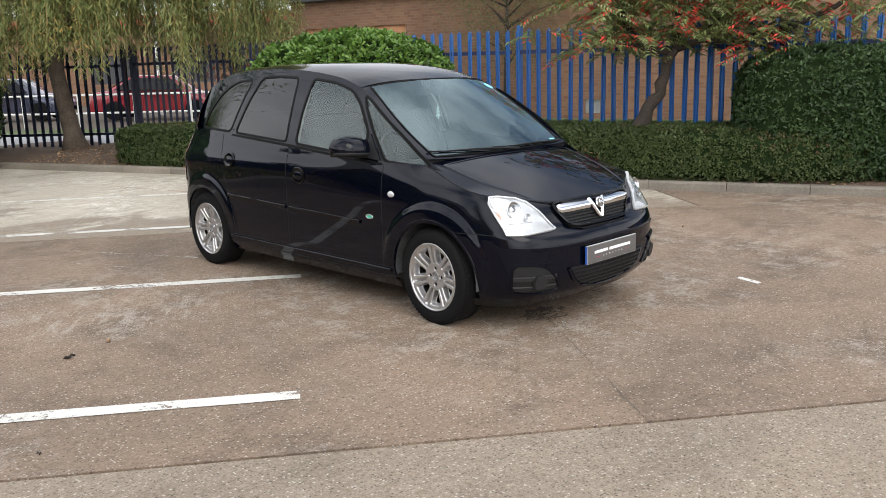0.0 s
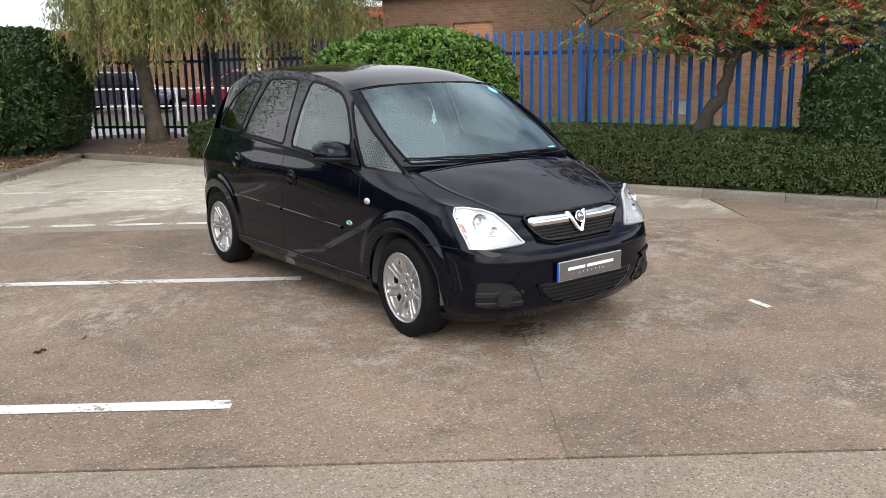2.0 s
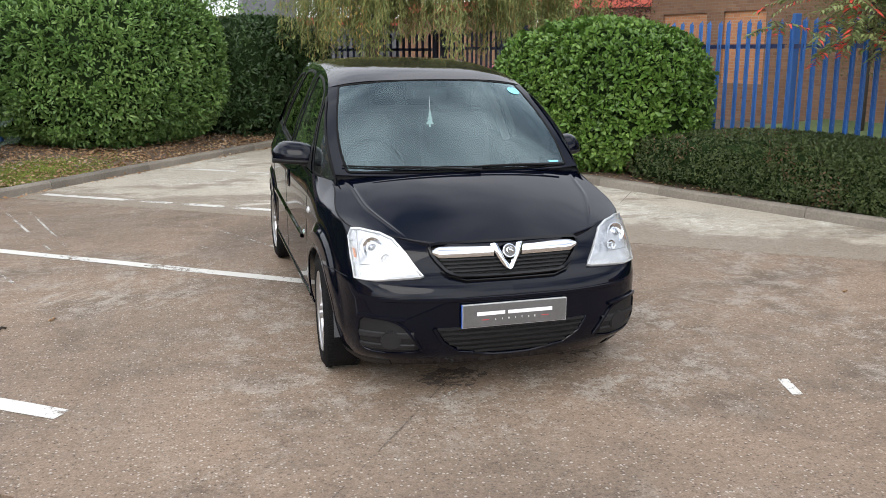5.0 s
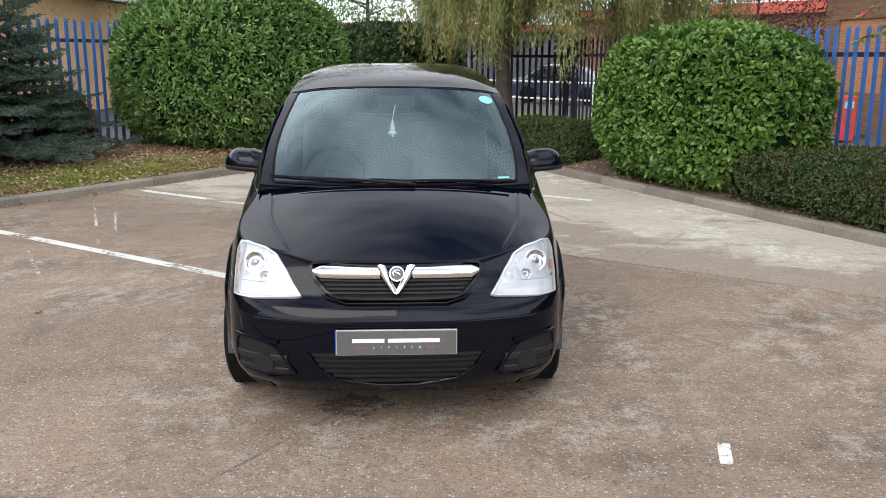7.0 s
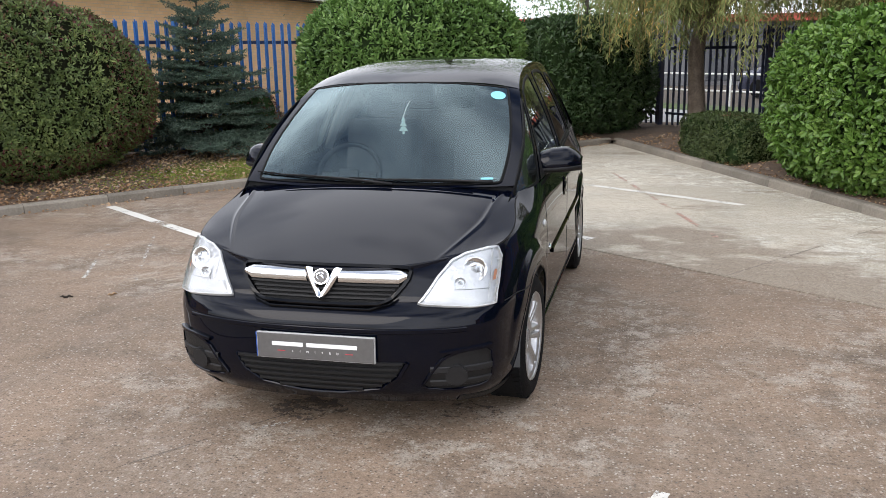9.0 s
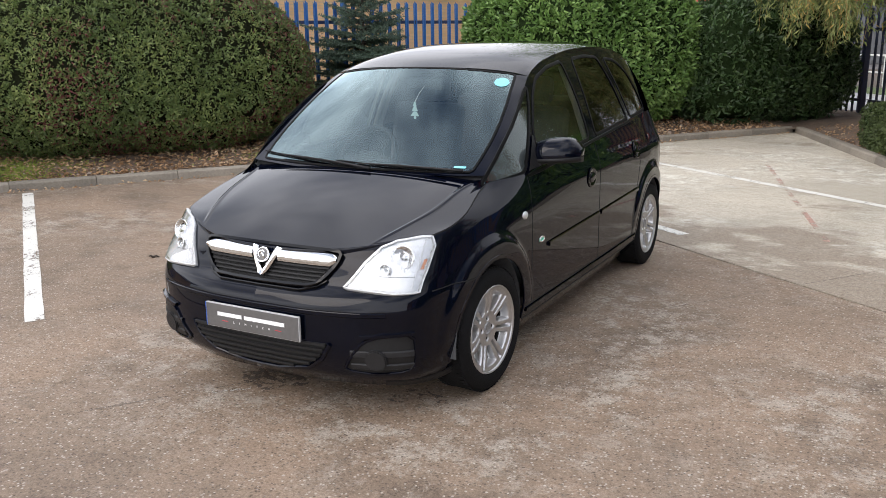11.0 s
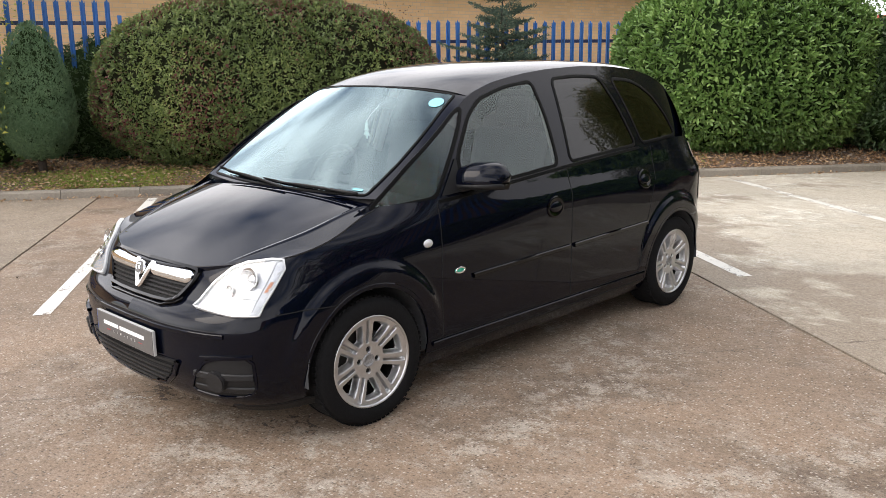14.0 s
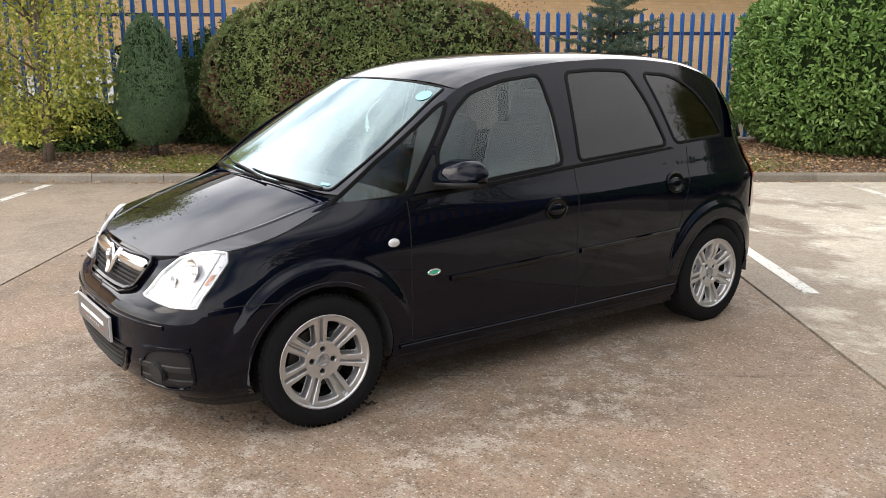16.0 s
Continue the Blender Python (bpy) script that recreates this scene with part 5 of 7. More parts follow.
M["sticker"] = material("pale_blue_sticker", (0.22, 0.62, 0.70), 0.5, var=0.1)
M["freshener"] = material("pale_card", (0.62, 0.78, 0.74), 0.6, var=0.1)
M["green_print"] = material("green_badge", (0.03, 0.42, 0.28), 0.3, var=0.1)
M["glass"] = glass_material("clear_glass", (0.80, 0.88, 0.85), 0.0, 1.35, 0.0, (0.90, 1.0, 0.98))
M["screen"] = glass_material("screen_glass", (0.74, 0.86, 0.86), 0.0, 2.35, 0.0, (0.76, 0.97, 1.0))
M["glass_dark"] = glass_material("dark_glass", (0.05, 0.052, 0.055), 0.0, 0.9)
M["glass_lamp"] = glass_material("lamp_glass", (0.95, 0.96, 0.97))

Z_KEYS = [0.17, 0.25, 0.36, 0.52, 0.575, 0.62, 0.72, 0.85, 0.98, 1.12]
BASE = [(0, -2.075), (0.30, -2.058), (0.56, -1.985), (0.715, -1.865), (0.785, -1.67), (0.812, -1.40), (0.822, -1.0), (0.828, 0.0), (0.828, 1.0), (0.818, 1.38), (0.785, 1.66), (0.66, 1.84), (0.40, 1.92), (0, 1.945)]


def outline_at(k):
    """Control points of the plan outline at each key height."""
    P = [list(p) for p in BASE]
    if k == 0:
        P = [[x * 0.93, y + 0.10 if y < -1.3 else (y - 0.06 if y > 1.3 else y)] for x, y in P]
    elif k == 1:
        P = [[x * 0.982, y + 0.03 if y < -1.6 else (y - 0.02 if y > 1.6 else y)] for x, y in P]
    elif k == 4:
        for i, y in enumerate((-2.052, -2.035, -1.968, -1.852, -1.665)):
            P[i][1] = y
    elif k == 5:
        for i, q in enumerate(((0, -1.995), (0.30, -1.975), (0.557, -1.925), (0.708, -1.835), (0.780, -1.655), (0.812, -1.39))):
            P[i] = list(q)
    elif k == 6:
        for i, q in enumerate(((0, -1.955), (0.30, -1.932), (0.552, -1.865), (0.700, -1.765), (0.770, -1.60), (0.806, -1.37))):
            P[i] = list(q)
    elif k == 7:
        for i, q in enumerate(((0, -1.80), (0.30, -1.785), (0.54, -1.745), (0.682, -1.665), (0.745, -1.52), (0.784, -1.29), (0.812, -0.95))):
            P[i] = list(q)
        P[13][1], P[12][1], P[11][1] = 1.915, 1.89, 1.815
    elif k == 8:
        for i, q in enumerate(((0, -1.62), (0.28, -1.60), (0.48, -1.53), (0.58, -1.44), (0.640, -1.33), (0.700, -1.18), (0.785, -0.85), (0.795, 0.0), (0.792, 1.0), (0.782, 1.36), (0.745, 1.62), (0.62, 1.77), (0.38, 1.835), (0, 1.855))):
            P[i] = list(q)
    elif k == 9:
        for i, q in enumerate(((0, -1.5), (0.26, -1.48), (0.42, -1.40), (0.52, -1.30), (0.57, -1.2), (0.62, -1.08), (0.745, -0.80), (0.757, 0.0), (0.752, 1.0), (0.742, 1.34), (0.705, 1.58), (0.58, 1.71), (0.36, 1.77), (0, 1.79))):
            P[i] = list(q)
    return P


def nose(x, y):
    return y + 0.027 * max(0.0, 1 - (x / 0.66) ** 2) if y < -1.3 else y


RINGS = [[(float(x), nose(x, float(y))) for x, y in outline_at(k)] for k in range(len(Z_KEYS))]
Z_TOP = [0.752, 0.758, 0.798, 0.818, 0.858, 0.962, 0.978, 1.035, 1.09, 1.105, 1.10, 1.10, 1.10, 1.10]


def spline_weights(t, n):
    """Catmull-Rom: four places in the list and their weights; the ends run on straight."""
    i = int(min(max(math.floor(t), 0), n - 2))
    f = t - i
    w0, w1, w2, w3 = 0.5 * (-f + 2 * f * f - f ** 3), 0.5 * (2 - 5 * f * f + 3 * f ** 3), 0.5 * (f + 4 * f * f - 3 * f ** 3), 0.5 * (-f * f + f ** 3)
    if i == 0:
        w1, w2, w0 = w1 + 2 * w0, w2 - w0, 0.0
    if i + 2 >= n:
        w2, w1, w3 = w2 + 2 * w3, w1 - w3, 0.0
    return max(i - 1, 0), i, i + 1, min(i + 2, n - 1), w0, w1, w2, w3


def spline(t, ys):
    a, b, c, d, w0, w1, w2, w3 = spline_weights(t, len(ys))
    return w0 * ys[a] + w1 * ys[b] + w2 * ys[c] + w3 * ys[d]


def hermite(f, zs, v):
    h = zs[2] - zs[1]
    d = (v[2] - v[1]) / h
    d0 = (v[1] - v[0]) / (zs[1] - zs[0]) if zs[1] > zs[0] else d
    d2 = (v[3] - v[2]) / (zs[3] - zs[2]) if zs[3] > zs[2] else d
    m1 = 0 if d0 * d <= 0 else 2 * d0 * d / (d0 + d)
    m2 = 0 if d * d2 <= 0 else 2 * d * d2 / (d + d2)
    f2, f3 = f * f, f ** 3
    return (2 * f3 - 3 * f2 + 1) * v[1] + (f3 - 2 * f2 + f) * h * m1 + (-2 * f3 + 3 * f2) * v[2] + (f3 - f2) * h * m2


def wrap(p, z):
    """Point on the lower body: p is the place round the plan outline (0 front middle, 13 rear middle), z the height."""
    nz = len(Z_KEYS)
    k = 0
    while k < nz - 2 and z > Z_KEYS[k + 1]:
        k += 1
    f = (z - Z_KEYS[k]) / (Z_KEYS[k + 1] - Z_KEYS[k])
    a, b, c, d, w0, w1, w2, w3 = spline_weights(p, 14)
    lv = (max(k - 1, 0), k, k + 1, min(k + 2, nz - 1))
    zs, xs, ys = [], [], []
    for q in lv:
        r = RINGS[q]
        zs.append(Z_KEYS[q])
        xs.append(w0 * r[a][0] + w1 * r[b][0] + w2 * r[c][0] + w3 * r[d][0])
        ys.append(w0 * r[a][1] + w1 * r[b][1] + w2 * r[c][1] + w3 * r[d][1])
    x, y = hermite(f, zs, xs), hermite(f, zs, ys)
    # wheel-arch flares
    if x > 0.5:
        for wy in (-1.315, 1.315):
            r = math.hypot(y - wy, z - 0.30)
            if r < 0.50:
                k = min(1.0, max(0.0, (0.462 - r) / 0.045))
                x += 0.019 * k * k * (3 - 2 * k) * min(1, max(0, (z - 0.28) * 4))
    return Vector((max(x, 0.0), y, z))


def wrap_n(p, z, side=1, off=0.0):
    """The same point on either side of the car, moved out by off, and its outward normal."""
    a = wrap(p, z)
    e = 0.02
    dp = wrap(min(p + e, 13), z) - wrap(max(p - e, 0), z)
    dz = wrap(p, min(z + 0.006, 1.12)) - wrap(p, max(z - 0.006, 0.17))
    n = dp.cross(dz)
    n.normalize()
    c = Vector((a.x, a.y, 0)) - Vector((0, a.y * 0.6, 0))
    if n.dot(c) < 0:
        n.negate()
    a = a + n * off
    return Vector((a.x * side, a.y, a.z)), Vector((n.x * side, n.y, n.z))


BX_Y = [-1.3, -1.2, -0.95, -0.70, -0.3, 0.3, 0.8, 1.2, 1.5, 1.65, 1.75]
BX_X = [0.655, 0.692, 0.762, 0.785, 0.788, 0.788, 0.784, 0.772, 0.742, 0.70, 0.64]


def belt_x(y):
    return float(np.interp(y, _yy, BX_SMOOTH))


_yy = np.linspace(-1.3, 1.75, 200)
_raw = np.interp(_yy, BX_Y, BX_X)
_pad = np.r_[np.full(12, _raw[0]), _raw, np.full(12, _raw[-1])]
BX_SMOOTH = np.convolve(np.convolve(_pad, np.ones(13) / 13, "same"), np.ones(9) / 9, "same")[12:-12]


def glasshouse(y, z, side=1, off=0.0):
    h = z - 1.0
    x = belt_x(y) - 0.30 * h - 0.22 * h * abs(h)
    n = Vector((1.0, -(belt_x(y + 0.02) - belt_x(y - 0.02)) / 0.04, 0.30 + 0.44 * abs(h))).normalized()
    p = Vector((x, y, z)) + n * off
    return Vector((p.x * side, p.y, p.z)), Vector((n.x * side, n.y, n.z))


BELT_Y = [-1.30, -1.2, -0.9, -0.4, 0.1, 0.6, 1.0, 1.4, 1.75]
BELT_Z = [0.93, 0.945, 0.965, 1.0, 1.035, 1.065, 1.085, 1.10, 1.10]
CANT_Y = [-1.30, -1.20, -0.85, -0.60, -0.45, -0.25, 0.0, 0.25, 0.6, 0.9, 1.2, 1.42, 1.58, 1.66, 1.72, 1.75]
CANT_Z = [0.935, 0.985, 1.205, 1.365, 1.445, 1.497, 1.532, 1.555, 1.568, 1.562, 1.535, 1.48, 1.40, 1.31, 1.19, 1.11]


def belt_z(y):
    return float(np.interp(y, BELT_Y, BELT_Z))


def cant_z(y):
    return float(np.interp(y, _yc, CANT_SMOOTH))


_yc = np.linspace(-1.3, 1.75, 300)
_rc = np.interp(_yc, CANT_Y, CANT_Z)
_pc = np.r_[np.linspace(_rc[0] - 0.06, _rc[0], 10), _rc, np.linspace(_rc[-1], _rc[-1] - 0.1, 10)]
CANT_SMOOTH = np.convolve(_pc, np.ones(13) / 13, "same")[10:-10]


def inside(poly, y, z):
    hit, n = False, len(poly)
    for i in range(n):
        (y0, z0), (y1, z1) = poly[i], poly[(i + 1) % n]
        if (z0 > z) != (z1 > z) and y < (y1 - y0) * (z - z0) / (z1 - z0) + y0:
            hit = not hit
    return hit


def smooth_loop(pts, rounds=2, radius=0.22):
    """Corner-cutting of a closed outline."""
    for _ in range(rounds):
        out = []
        for i in range(len(pts)):
            a, b = pts[i], pts[(i + 1) % len(pts)]
            out += [(a[0] + (b[0] - a[0]) * radius, a[1] + (b[1] - a[1]) * radius), (a[0] + (b[0] - a[0]) * (1 - radius), a[1] + (b[1] - a[1]) * (1 - radius))]
        pts = out
    return pts


def sill(y):
    return belt_z(y) + 0.012


WIN = {
    "quarter_front": [(-1.225, 0.952), (-0.985, 1.132), (-0.62, 1.355), (-0.545, 1.385), (-0.60, 1.30), (-0.865, sill(-0.865))],
    "front": [(-0.685, sill(-0.685)), (-0.672, 1.155), (-0.52, 1.335), (-0.40, 1.415), (-0.18, 1.468), (0.075, 1.494), (0.095, 1.30), (0.09, sill(0.09))],
    "rear": [(0.205, sill(0.205)), (0.232, 1.30), (0.262, 1.502), (0.50, 1.513), (0.735, 1.502), (0.82, 1.34), (0.908, sill(0.908))],
    "quarter_rear": [(0.985, sill(0.985)), (0.925, 1.30), (0.86, 1.490), (1.06, 1.475), (1.17, 1.44), (1.28, 1.375), (1.39, 1.25), (1.455, 1.115)],
}


def fillet(pts, radius):
    """Round each corner of a closed outline over a short reach."""
    out = []
    for i, p in enumerate(pts):
        a, p, d = Vector(pts[i - 1]), Vector(p), Vector(pts[(i + 1) % len(pts)])
        ra, rb = min(radius, (a - p).length * 0.42), min(radius, (d - p).length * 0.42)
        q0, q1 = p + (a - p).normalized() * ra, p + (d - p).normalized() * rb
        for k in range(6):
            t_ = k / 5
            w = q0.lerp(p, t_).lerp(p.lerp(q1, t_), t_)
            out.append((w.x, w.y))
    return out


WIN_S = {k: fillet(v, 0.045) for k, v in WIN.items()}


def grid_object(name, rows, mat, parent, label="", keep=None, normals=True, closed=False):
    """A surface through rows of points; keep picks the faces that stay."""
    nr, nc = len(rows), len(rows[0])
    co = np.array([[p[:] for p in r] for r in rows], float)
    du = np.gradient(co, axis=0)
    dv = np.gradient(co, axis=1)
    nor = np.cross(du, dv)
    nor /= np.linalg.norm(nor, axis=2, keepdims=True) + 1e-12
    faces = []
    mid = ((co[:-1, :-1] + co[1:, :-1] + co[:-1, 1:] + co[1:, 1:]) / 4).tolist()
    for i in range(nr - 1):
        for j in range(nc - 1):
            if keep is None or keep(i, j, mid[i][j]):
                faces.append((i * nc + j, (i + 1) * nc + j, (i + 1) * nc + j + 1, i * nc + j + 1))
    flat = co.reshape(-1, 3)
    used = sorted({i for f in faces for i in f})
    remap = {o: n for n, o in enumerate(used)}
    return mesh_object(name, flat[used], [tuple(remap[i] for i in f) for f in faces], mat, parent, label, smooth=True, normals=[tuple(n) for n in nor.reshape(-1, 3)[used]] if normals else None)


def sweep(points, normals, half, height, mat, name, parent, label="", closed=True, lift=0.0):
    """A flat bar with rounded shoulders laid along a path on a surface."""
    P, N = [Vector(p) for p in points], [Vector(n) for n in normals]
    n = len(P)
    prof = [(-half, lift - 0.004), (-half, lift + height * 0.55), (-half * 0.7, lift + height), (half * 0.7, lift + height), (half, lift + height * 0.55), (half, lift - 0.004)]
    vs, fs, m = [], [], len(prof)
    for i in range(n):
        a, b = (P[(i - 1) % n], P[(i + 1) % n]) if closed else (P[max(i - 1, 0)], P[min(i + 1, n - 1)])
        d = (b - a).normalized()
        s = d.cross(N[i]).normalized()
        for u, w in prof:
            vs.append(P[i] + s * u + N[i] * w)
    last = n if closed else n - 1
    for i in range(last):
        for k in range(m - 1):
            j = (i + 1) % n
            fs.append((i * m + k + 1, j * m + k + 1, j * m + k, i * m + k))
    return mesh_object(name, vs, fs, mat, parent, label)


def densify(pts, step, closed=True):
    out, n = [], len(pts)
    for i in range(n if closed else n - 1):
        a, b = pts[i], pts[(i + 1) % n]
        k = max(1, int(math.hypot(b[0] - a[0], b[1] - a[1]) / step))
        out += [(a[0] + (b[0] - a[0]) * j / k, a[1] + (b[1] - a[1]) * j / k) for j in range(k)]
    if not closed:
        out.append(pts[-1])
    return out


def monotone_patch(poly, fn, nu, nv, name, mat, parent, label="", off=0.0, side=1, keep=None):
    """A skin over an outline given in the surface's own coordinates."""
    us = [p[0] for p in poly]
    u0, u1 = min(us), max(us)
    rows = []
    for i in range(nu + 1):
        u = u0 + (u1 - u0) * (0.0015 + 0.997 * i / nu)
        zs = []
        for k in range(len(poly)):
            (a, b), (c, d) = poly[k], poly[(k + 1) % len(poly)]
            if (a - u) * (c - u) <= 0 and a != c:
                zs.append(b + (d - b) * (u - a) / (c - a))
        lo, hi = min(zs), max(zs)
        rows.append([fn(u, lo + (hi - lo) * j / nv, side, off)[0] for j in range(nv + 1)])
    if side < 0:
        rows = rows[::-1]
    return grid_object(name, rows, mat, parent, label, keep)


car = thing("car", (0, 0, 0), "black five-door people carrier parked on the concrete", "car")
WHEELS = [(-1.315, 0.298), (1.315, 0.298)]
ARCH_R = 0.345

P_FRONT_DOOR = [(-0.875, 0.25), (-0.875, 0.6), (-0.875, 0.965), (0.155, 1.04), (0.158, 0.6), (0.155, 0.25)]
P_REAR_DOOR = [(0.157, 0.25), (0.157, 0.6), (0.155, 1.04), (1.07, 1.09), (1.04, 0.90), (0.985, 0.70), (0.90, 0.48), (0.86, 0.25)]


def build_wrap(side):
    """Lower body from bumper to bumper, split into bumper, wing, doors and rear quarter."""
    ps = np.r_[np.linspace(0, 5, 90), np.linspace(5, 9, 170)[1:], np.linspace(9, 13, 70)[1:]]
    rows = []
    nz = 62
    for p in ps:
        zt = spline(p, Z_TOP)
        rows.append([wrap_n(p, 0.172 + (zt - 0.172) * j / nz, side)[0] for j in range(nz + 1)])
    if side < 0:
        rows = rows[::-1]

    def region(c):
        y, z = c[1], c[2]
        for wy, wz in WHEELS:
            if math.hypot(y - wy, z - wz) < ARCH_R and abs(c[0]) > 0.5:
                return None
        if z < 0.30 and -0.98 < y < 0.99:
            return "sill"
        if inside(P_FRONT_DOOR, y, z) and abs(c[0]) > 0.6:
            return "front_door"
        if inside(P_REAR_DOOR, y, z) and abs(c[0]) > 0.6:
            return "rear_door"
        if -0.875 < y < 0.156 and z > 0.9:
            return "front_door"
        if 0.156 <= y < 1.07 and z > 1.0:
            return "rear_door"
        if z < 0.588 and y < -1.5:
            return "front_bumper"
        if z < 0.60 and y > 1.45:
            return "rear_bumper"
        if y < -0.7:
            return "front_wing"
        return "rear_quarter"
    cache = {}

    def where(i, j, c):
        if (i, j) not in cache:
            cache[(i, j)] = region(c)
        return cache[(i, j)]
    made = {}
    for r in ("sill", "front_door", "rear_door", "front_bumper", "rear_bumper", "front_wing", "rear_quarter"):
        made[r] = grid_object(r, rows, M["paint"], car, keep=lambda i, j, c, r=r: where(i, j, c) == r)
    return made


BODY = {s: build_wrap(s) for s in (1, -1)}


def build_glasshouse(side):
    ys = np.linspace(-1.295, 1.748, 380)
    rows = []
    for y in ys:
        lo, hi = belt_z(y) - 0.012, max(cant_z(y), belt_z(y) + 0.004)
        rows.append([glasshouse(y, lo + (hi - lo) * j / 70, side)[0] for j in range(71)])
    if side < 0:
        rows = rows[::-1]
    shrunk = {}
    for k, poly in WIN_S.items():
        cy, cz = sum(p[0] for p in poly) / len(poly), sum(p[1] for p in poly) / len(poly)
        shrunk[k] = [(y + 0.005 * (1 if y < cy else -1), z + 0.005 * (1 if z < cz else -1)) for y, z in poly]
    return grid_object("window_frame", rows, M["paint"], car, "black window pillars and roof rails", keep=lambda i, j, c: not any(inside(q, c[1], c[2]) for q in shrunk.values()))


def build_windows(side):
    names = {"quarter_front": "quarter_glass", "front": "front_door_glass", "rear": "rear_door_glass", "quarter_rear": "rear_quarter_glass"}
    for k, poly in WIN_S.items():
        tint = M["glass"] if "front" in k else M["glass_dark"]
        o = monotone_patch(poly, glasshouse, 70, 14, names[k], tint, car, "tinted privacy glass" if tint == M["glass_dark"] else "clear side glass", off=-0.002, side=side)
        o.visible_shadow = False
        loop = densify(poly, 0.03)
        pts, nor = zip(*[glasshouse(y, z, side, 0.0) for y, z in loop])
        sweep(pts, nor, 0.010, 0.0035, M["seal"], "window_seal", car)
    # belt moulding
    line = [(y, belt_z(y) - 0.008) for y in np.linspace(-0.86, 1.40, 60)]
    pts, nor = zip(*[glasshouse(y, z, side) for y, z in line])
    sweep(pts, nor, 0.010, 0.009, M["seal"], "belt_moulding", car, closed=False)
    # plastic triangle that carries the mirror
    tri = [(-0.835, sill(-0.835)), (-0.70, 1.145), (-0.688, 1.145), (-0.695, sill(-0.695))]
    monotone_patch(tri, glasshouse, 12, 6, "mirror_sail", M["black_plastic"], car, "black plastic mirror triangle", off=0.006, side=side)


for s in (1, -1):
    build_glasshouse(s)
    build_windows(s)


# bonnet, windscreen, roof and tailgate glass run right across the car
def wing_top(b):
    """Upper edge of the wing from the headlamp back to the foot of the screen pillar."""
    p = 3.0 + 2.2 * b
    return wrap(p, spline(p, Z_TOP))


def bonnet_point(a, b):
    e = wing_top(b)
    cy, cz = -1.937 + 0.712 * b, 0.744 + 0.256 * (1.30 * b - 0.30 * b * b)
    pw = 2.5 - 0.5 * b
    w = abs(a) ** pw
    z = cz + (e.z - cz) * abs(a) ** (2.2 + 0.6 * b) + 0.005 * math.exp(-((abs(a) - 0.74) / 0.07) ** 2) * math.sin(math.pi * min(1, b * 1.1))
    return Vector((a * e.x, cy + (e.y - cy) * w, z))


rows = []
for i in range(61):
    b = i / 60
    r = [bonnet_point(-1 + 2 * j / 80, b) for j in range(81)]
    rows.append(r)
# smooth the lengthways profile
co = np.array([[p[:] for p in r] for r in rows])
for _ in range(60):
    co[1:-1, :, 1:] = (co[:-2, :, 1:] + 2 * co[1:-1, :, 1:] + co[2:, :, 1:]) / 4
    co[:, 1:-1, 2] = (co[:, :-2, 2] + 6 * co[:, 1:-1, 2] + co[:, 2:, 2]) / 8
# finer columns, with a raised crease along each side
across, fine_across = np.linspace(-1, 1, 81), np.linspace(-1, 1, 321)
fine_rows = np.stack([np.stack([np.interp(fine_across, across, co[i, :, k]) for k in range(3)], 1) for i in range(61)])
for _ in range(10):
    fine_rows[:, 1:-1, 1:] = (fine_rows[:, :-2, 1:] + 2 * fine_rows[:, 1:-1, 1:] + fine_rows[:, 2:, 1:]) / 4
for i in range(61):
    b = i / 60
    at_crease = 0.68 + 0.25 * b
    fine_rows[i, :, 2] += 0.0036 * min(1.0, 6 * b) * np.exp(-((np.abs(fine_across) - at_crease) / 0.014) ** 2)
lip = [Vector(p) + Vector((0, 0.004, -0.03)) for p in fine_rows[0]]
rows = [lip] + [[Vector(p) for p in r] for r in fine_rows]
grid_object("bonnet", rows[::-1], M["paint"], car, "glossy black bonnet")


def a_pillar(b):
    y = -1.175 + (-0.47 + 1.175) * b
    return glasshouse(y, cant_z(y))[0]


def screen_point(a, b):
    e = a_pillar(b)
    cy, cz = -1.245 + (-0.555 + 1.245) * b, 0.985 + (1.478 - 0.985) * b + 0.018 * math.sin(math.pi * b)
    w = abs(a) ** 2.3
    return Vector((a * (e.x - 0.002), cy + (e.y - cy) * w, cz + (e.z - cz) * w))


def screen_n(a, b, side=1, off=0.0):
    p = screen_point(a, b)
    du = screen_point(a + 0.01, b) - screen_point(a - 0.01, b)
    dv = screen_point(a, b + 0.01) - screen_point(a, b - 0.01)
    n = du.cross(dv).normalized()
    if n.z < 0:
        n.negate()
    return p + n * off, n


rows = [[screen_point(-1 + 2 * j / 60, i / 40) for j in range(61)] for i in range(41)]
A_IN = 0.885


def screen_keep(i, j, c):
    a, b = -1 + 2 * (j + 0.5) / 60, (i + 0.5) / 40
    return abs(a) > A_IN or b < 0.03 or b > 0.985


grid_object("screen_pillar", rows[::-1], M["paint"], car, "gloss black windscreen pillars", keep=screen_keep)
gr = [[screen_n(-0.898 + 1.796 * j / 50, 0.034 + 0.948 * i / 36, 1, 0.003)[0] for j in range(51)] for i in range(37)]
o = grid_object("windscreen", gr[::-1], M["screen"], car, "large raked clear windscreen")
o.visible_shadow = False
# black printed border of the screen
loop = densify(fillet([(-0.902, 0.03), (0.902, 0.03), (0.902, 0.985), (-0.902, 0.985)], 0.03), 0.04)
pts, nor = zip(*[screen_n(a, b, 1, 0.001) for a, b in loop])
sweep(pts, nor, 0.0065, 0.005, M["seal"], "screen_seal", car)
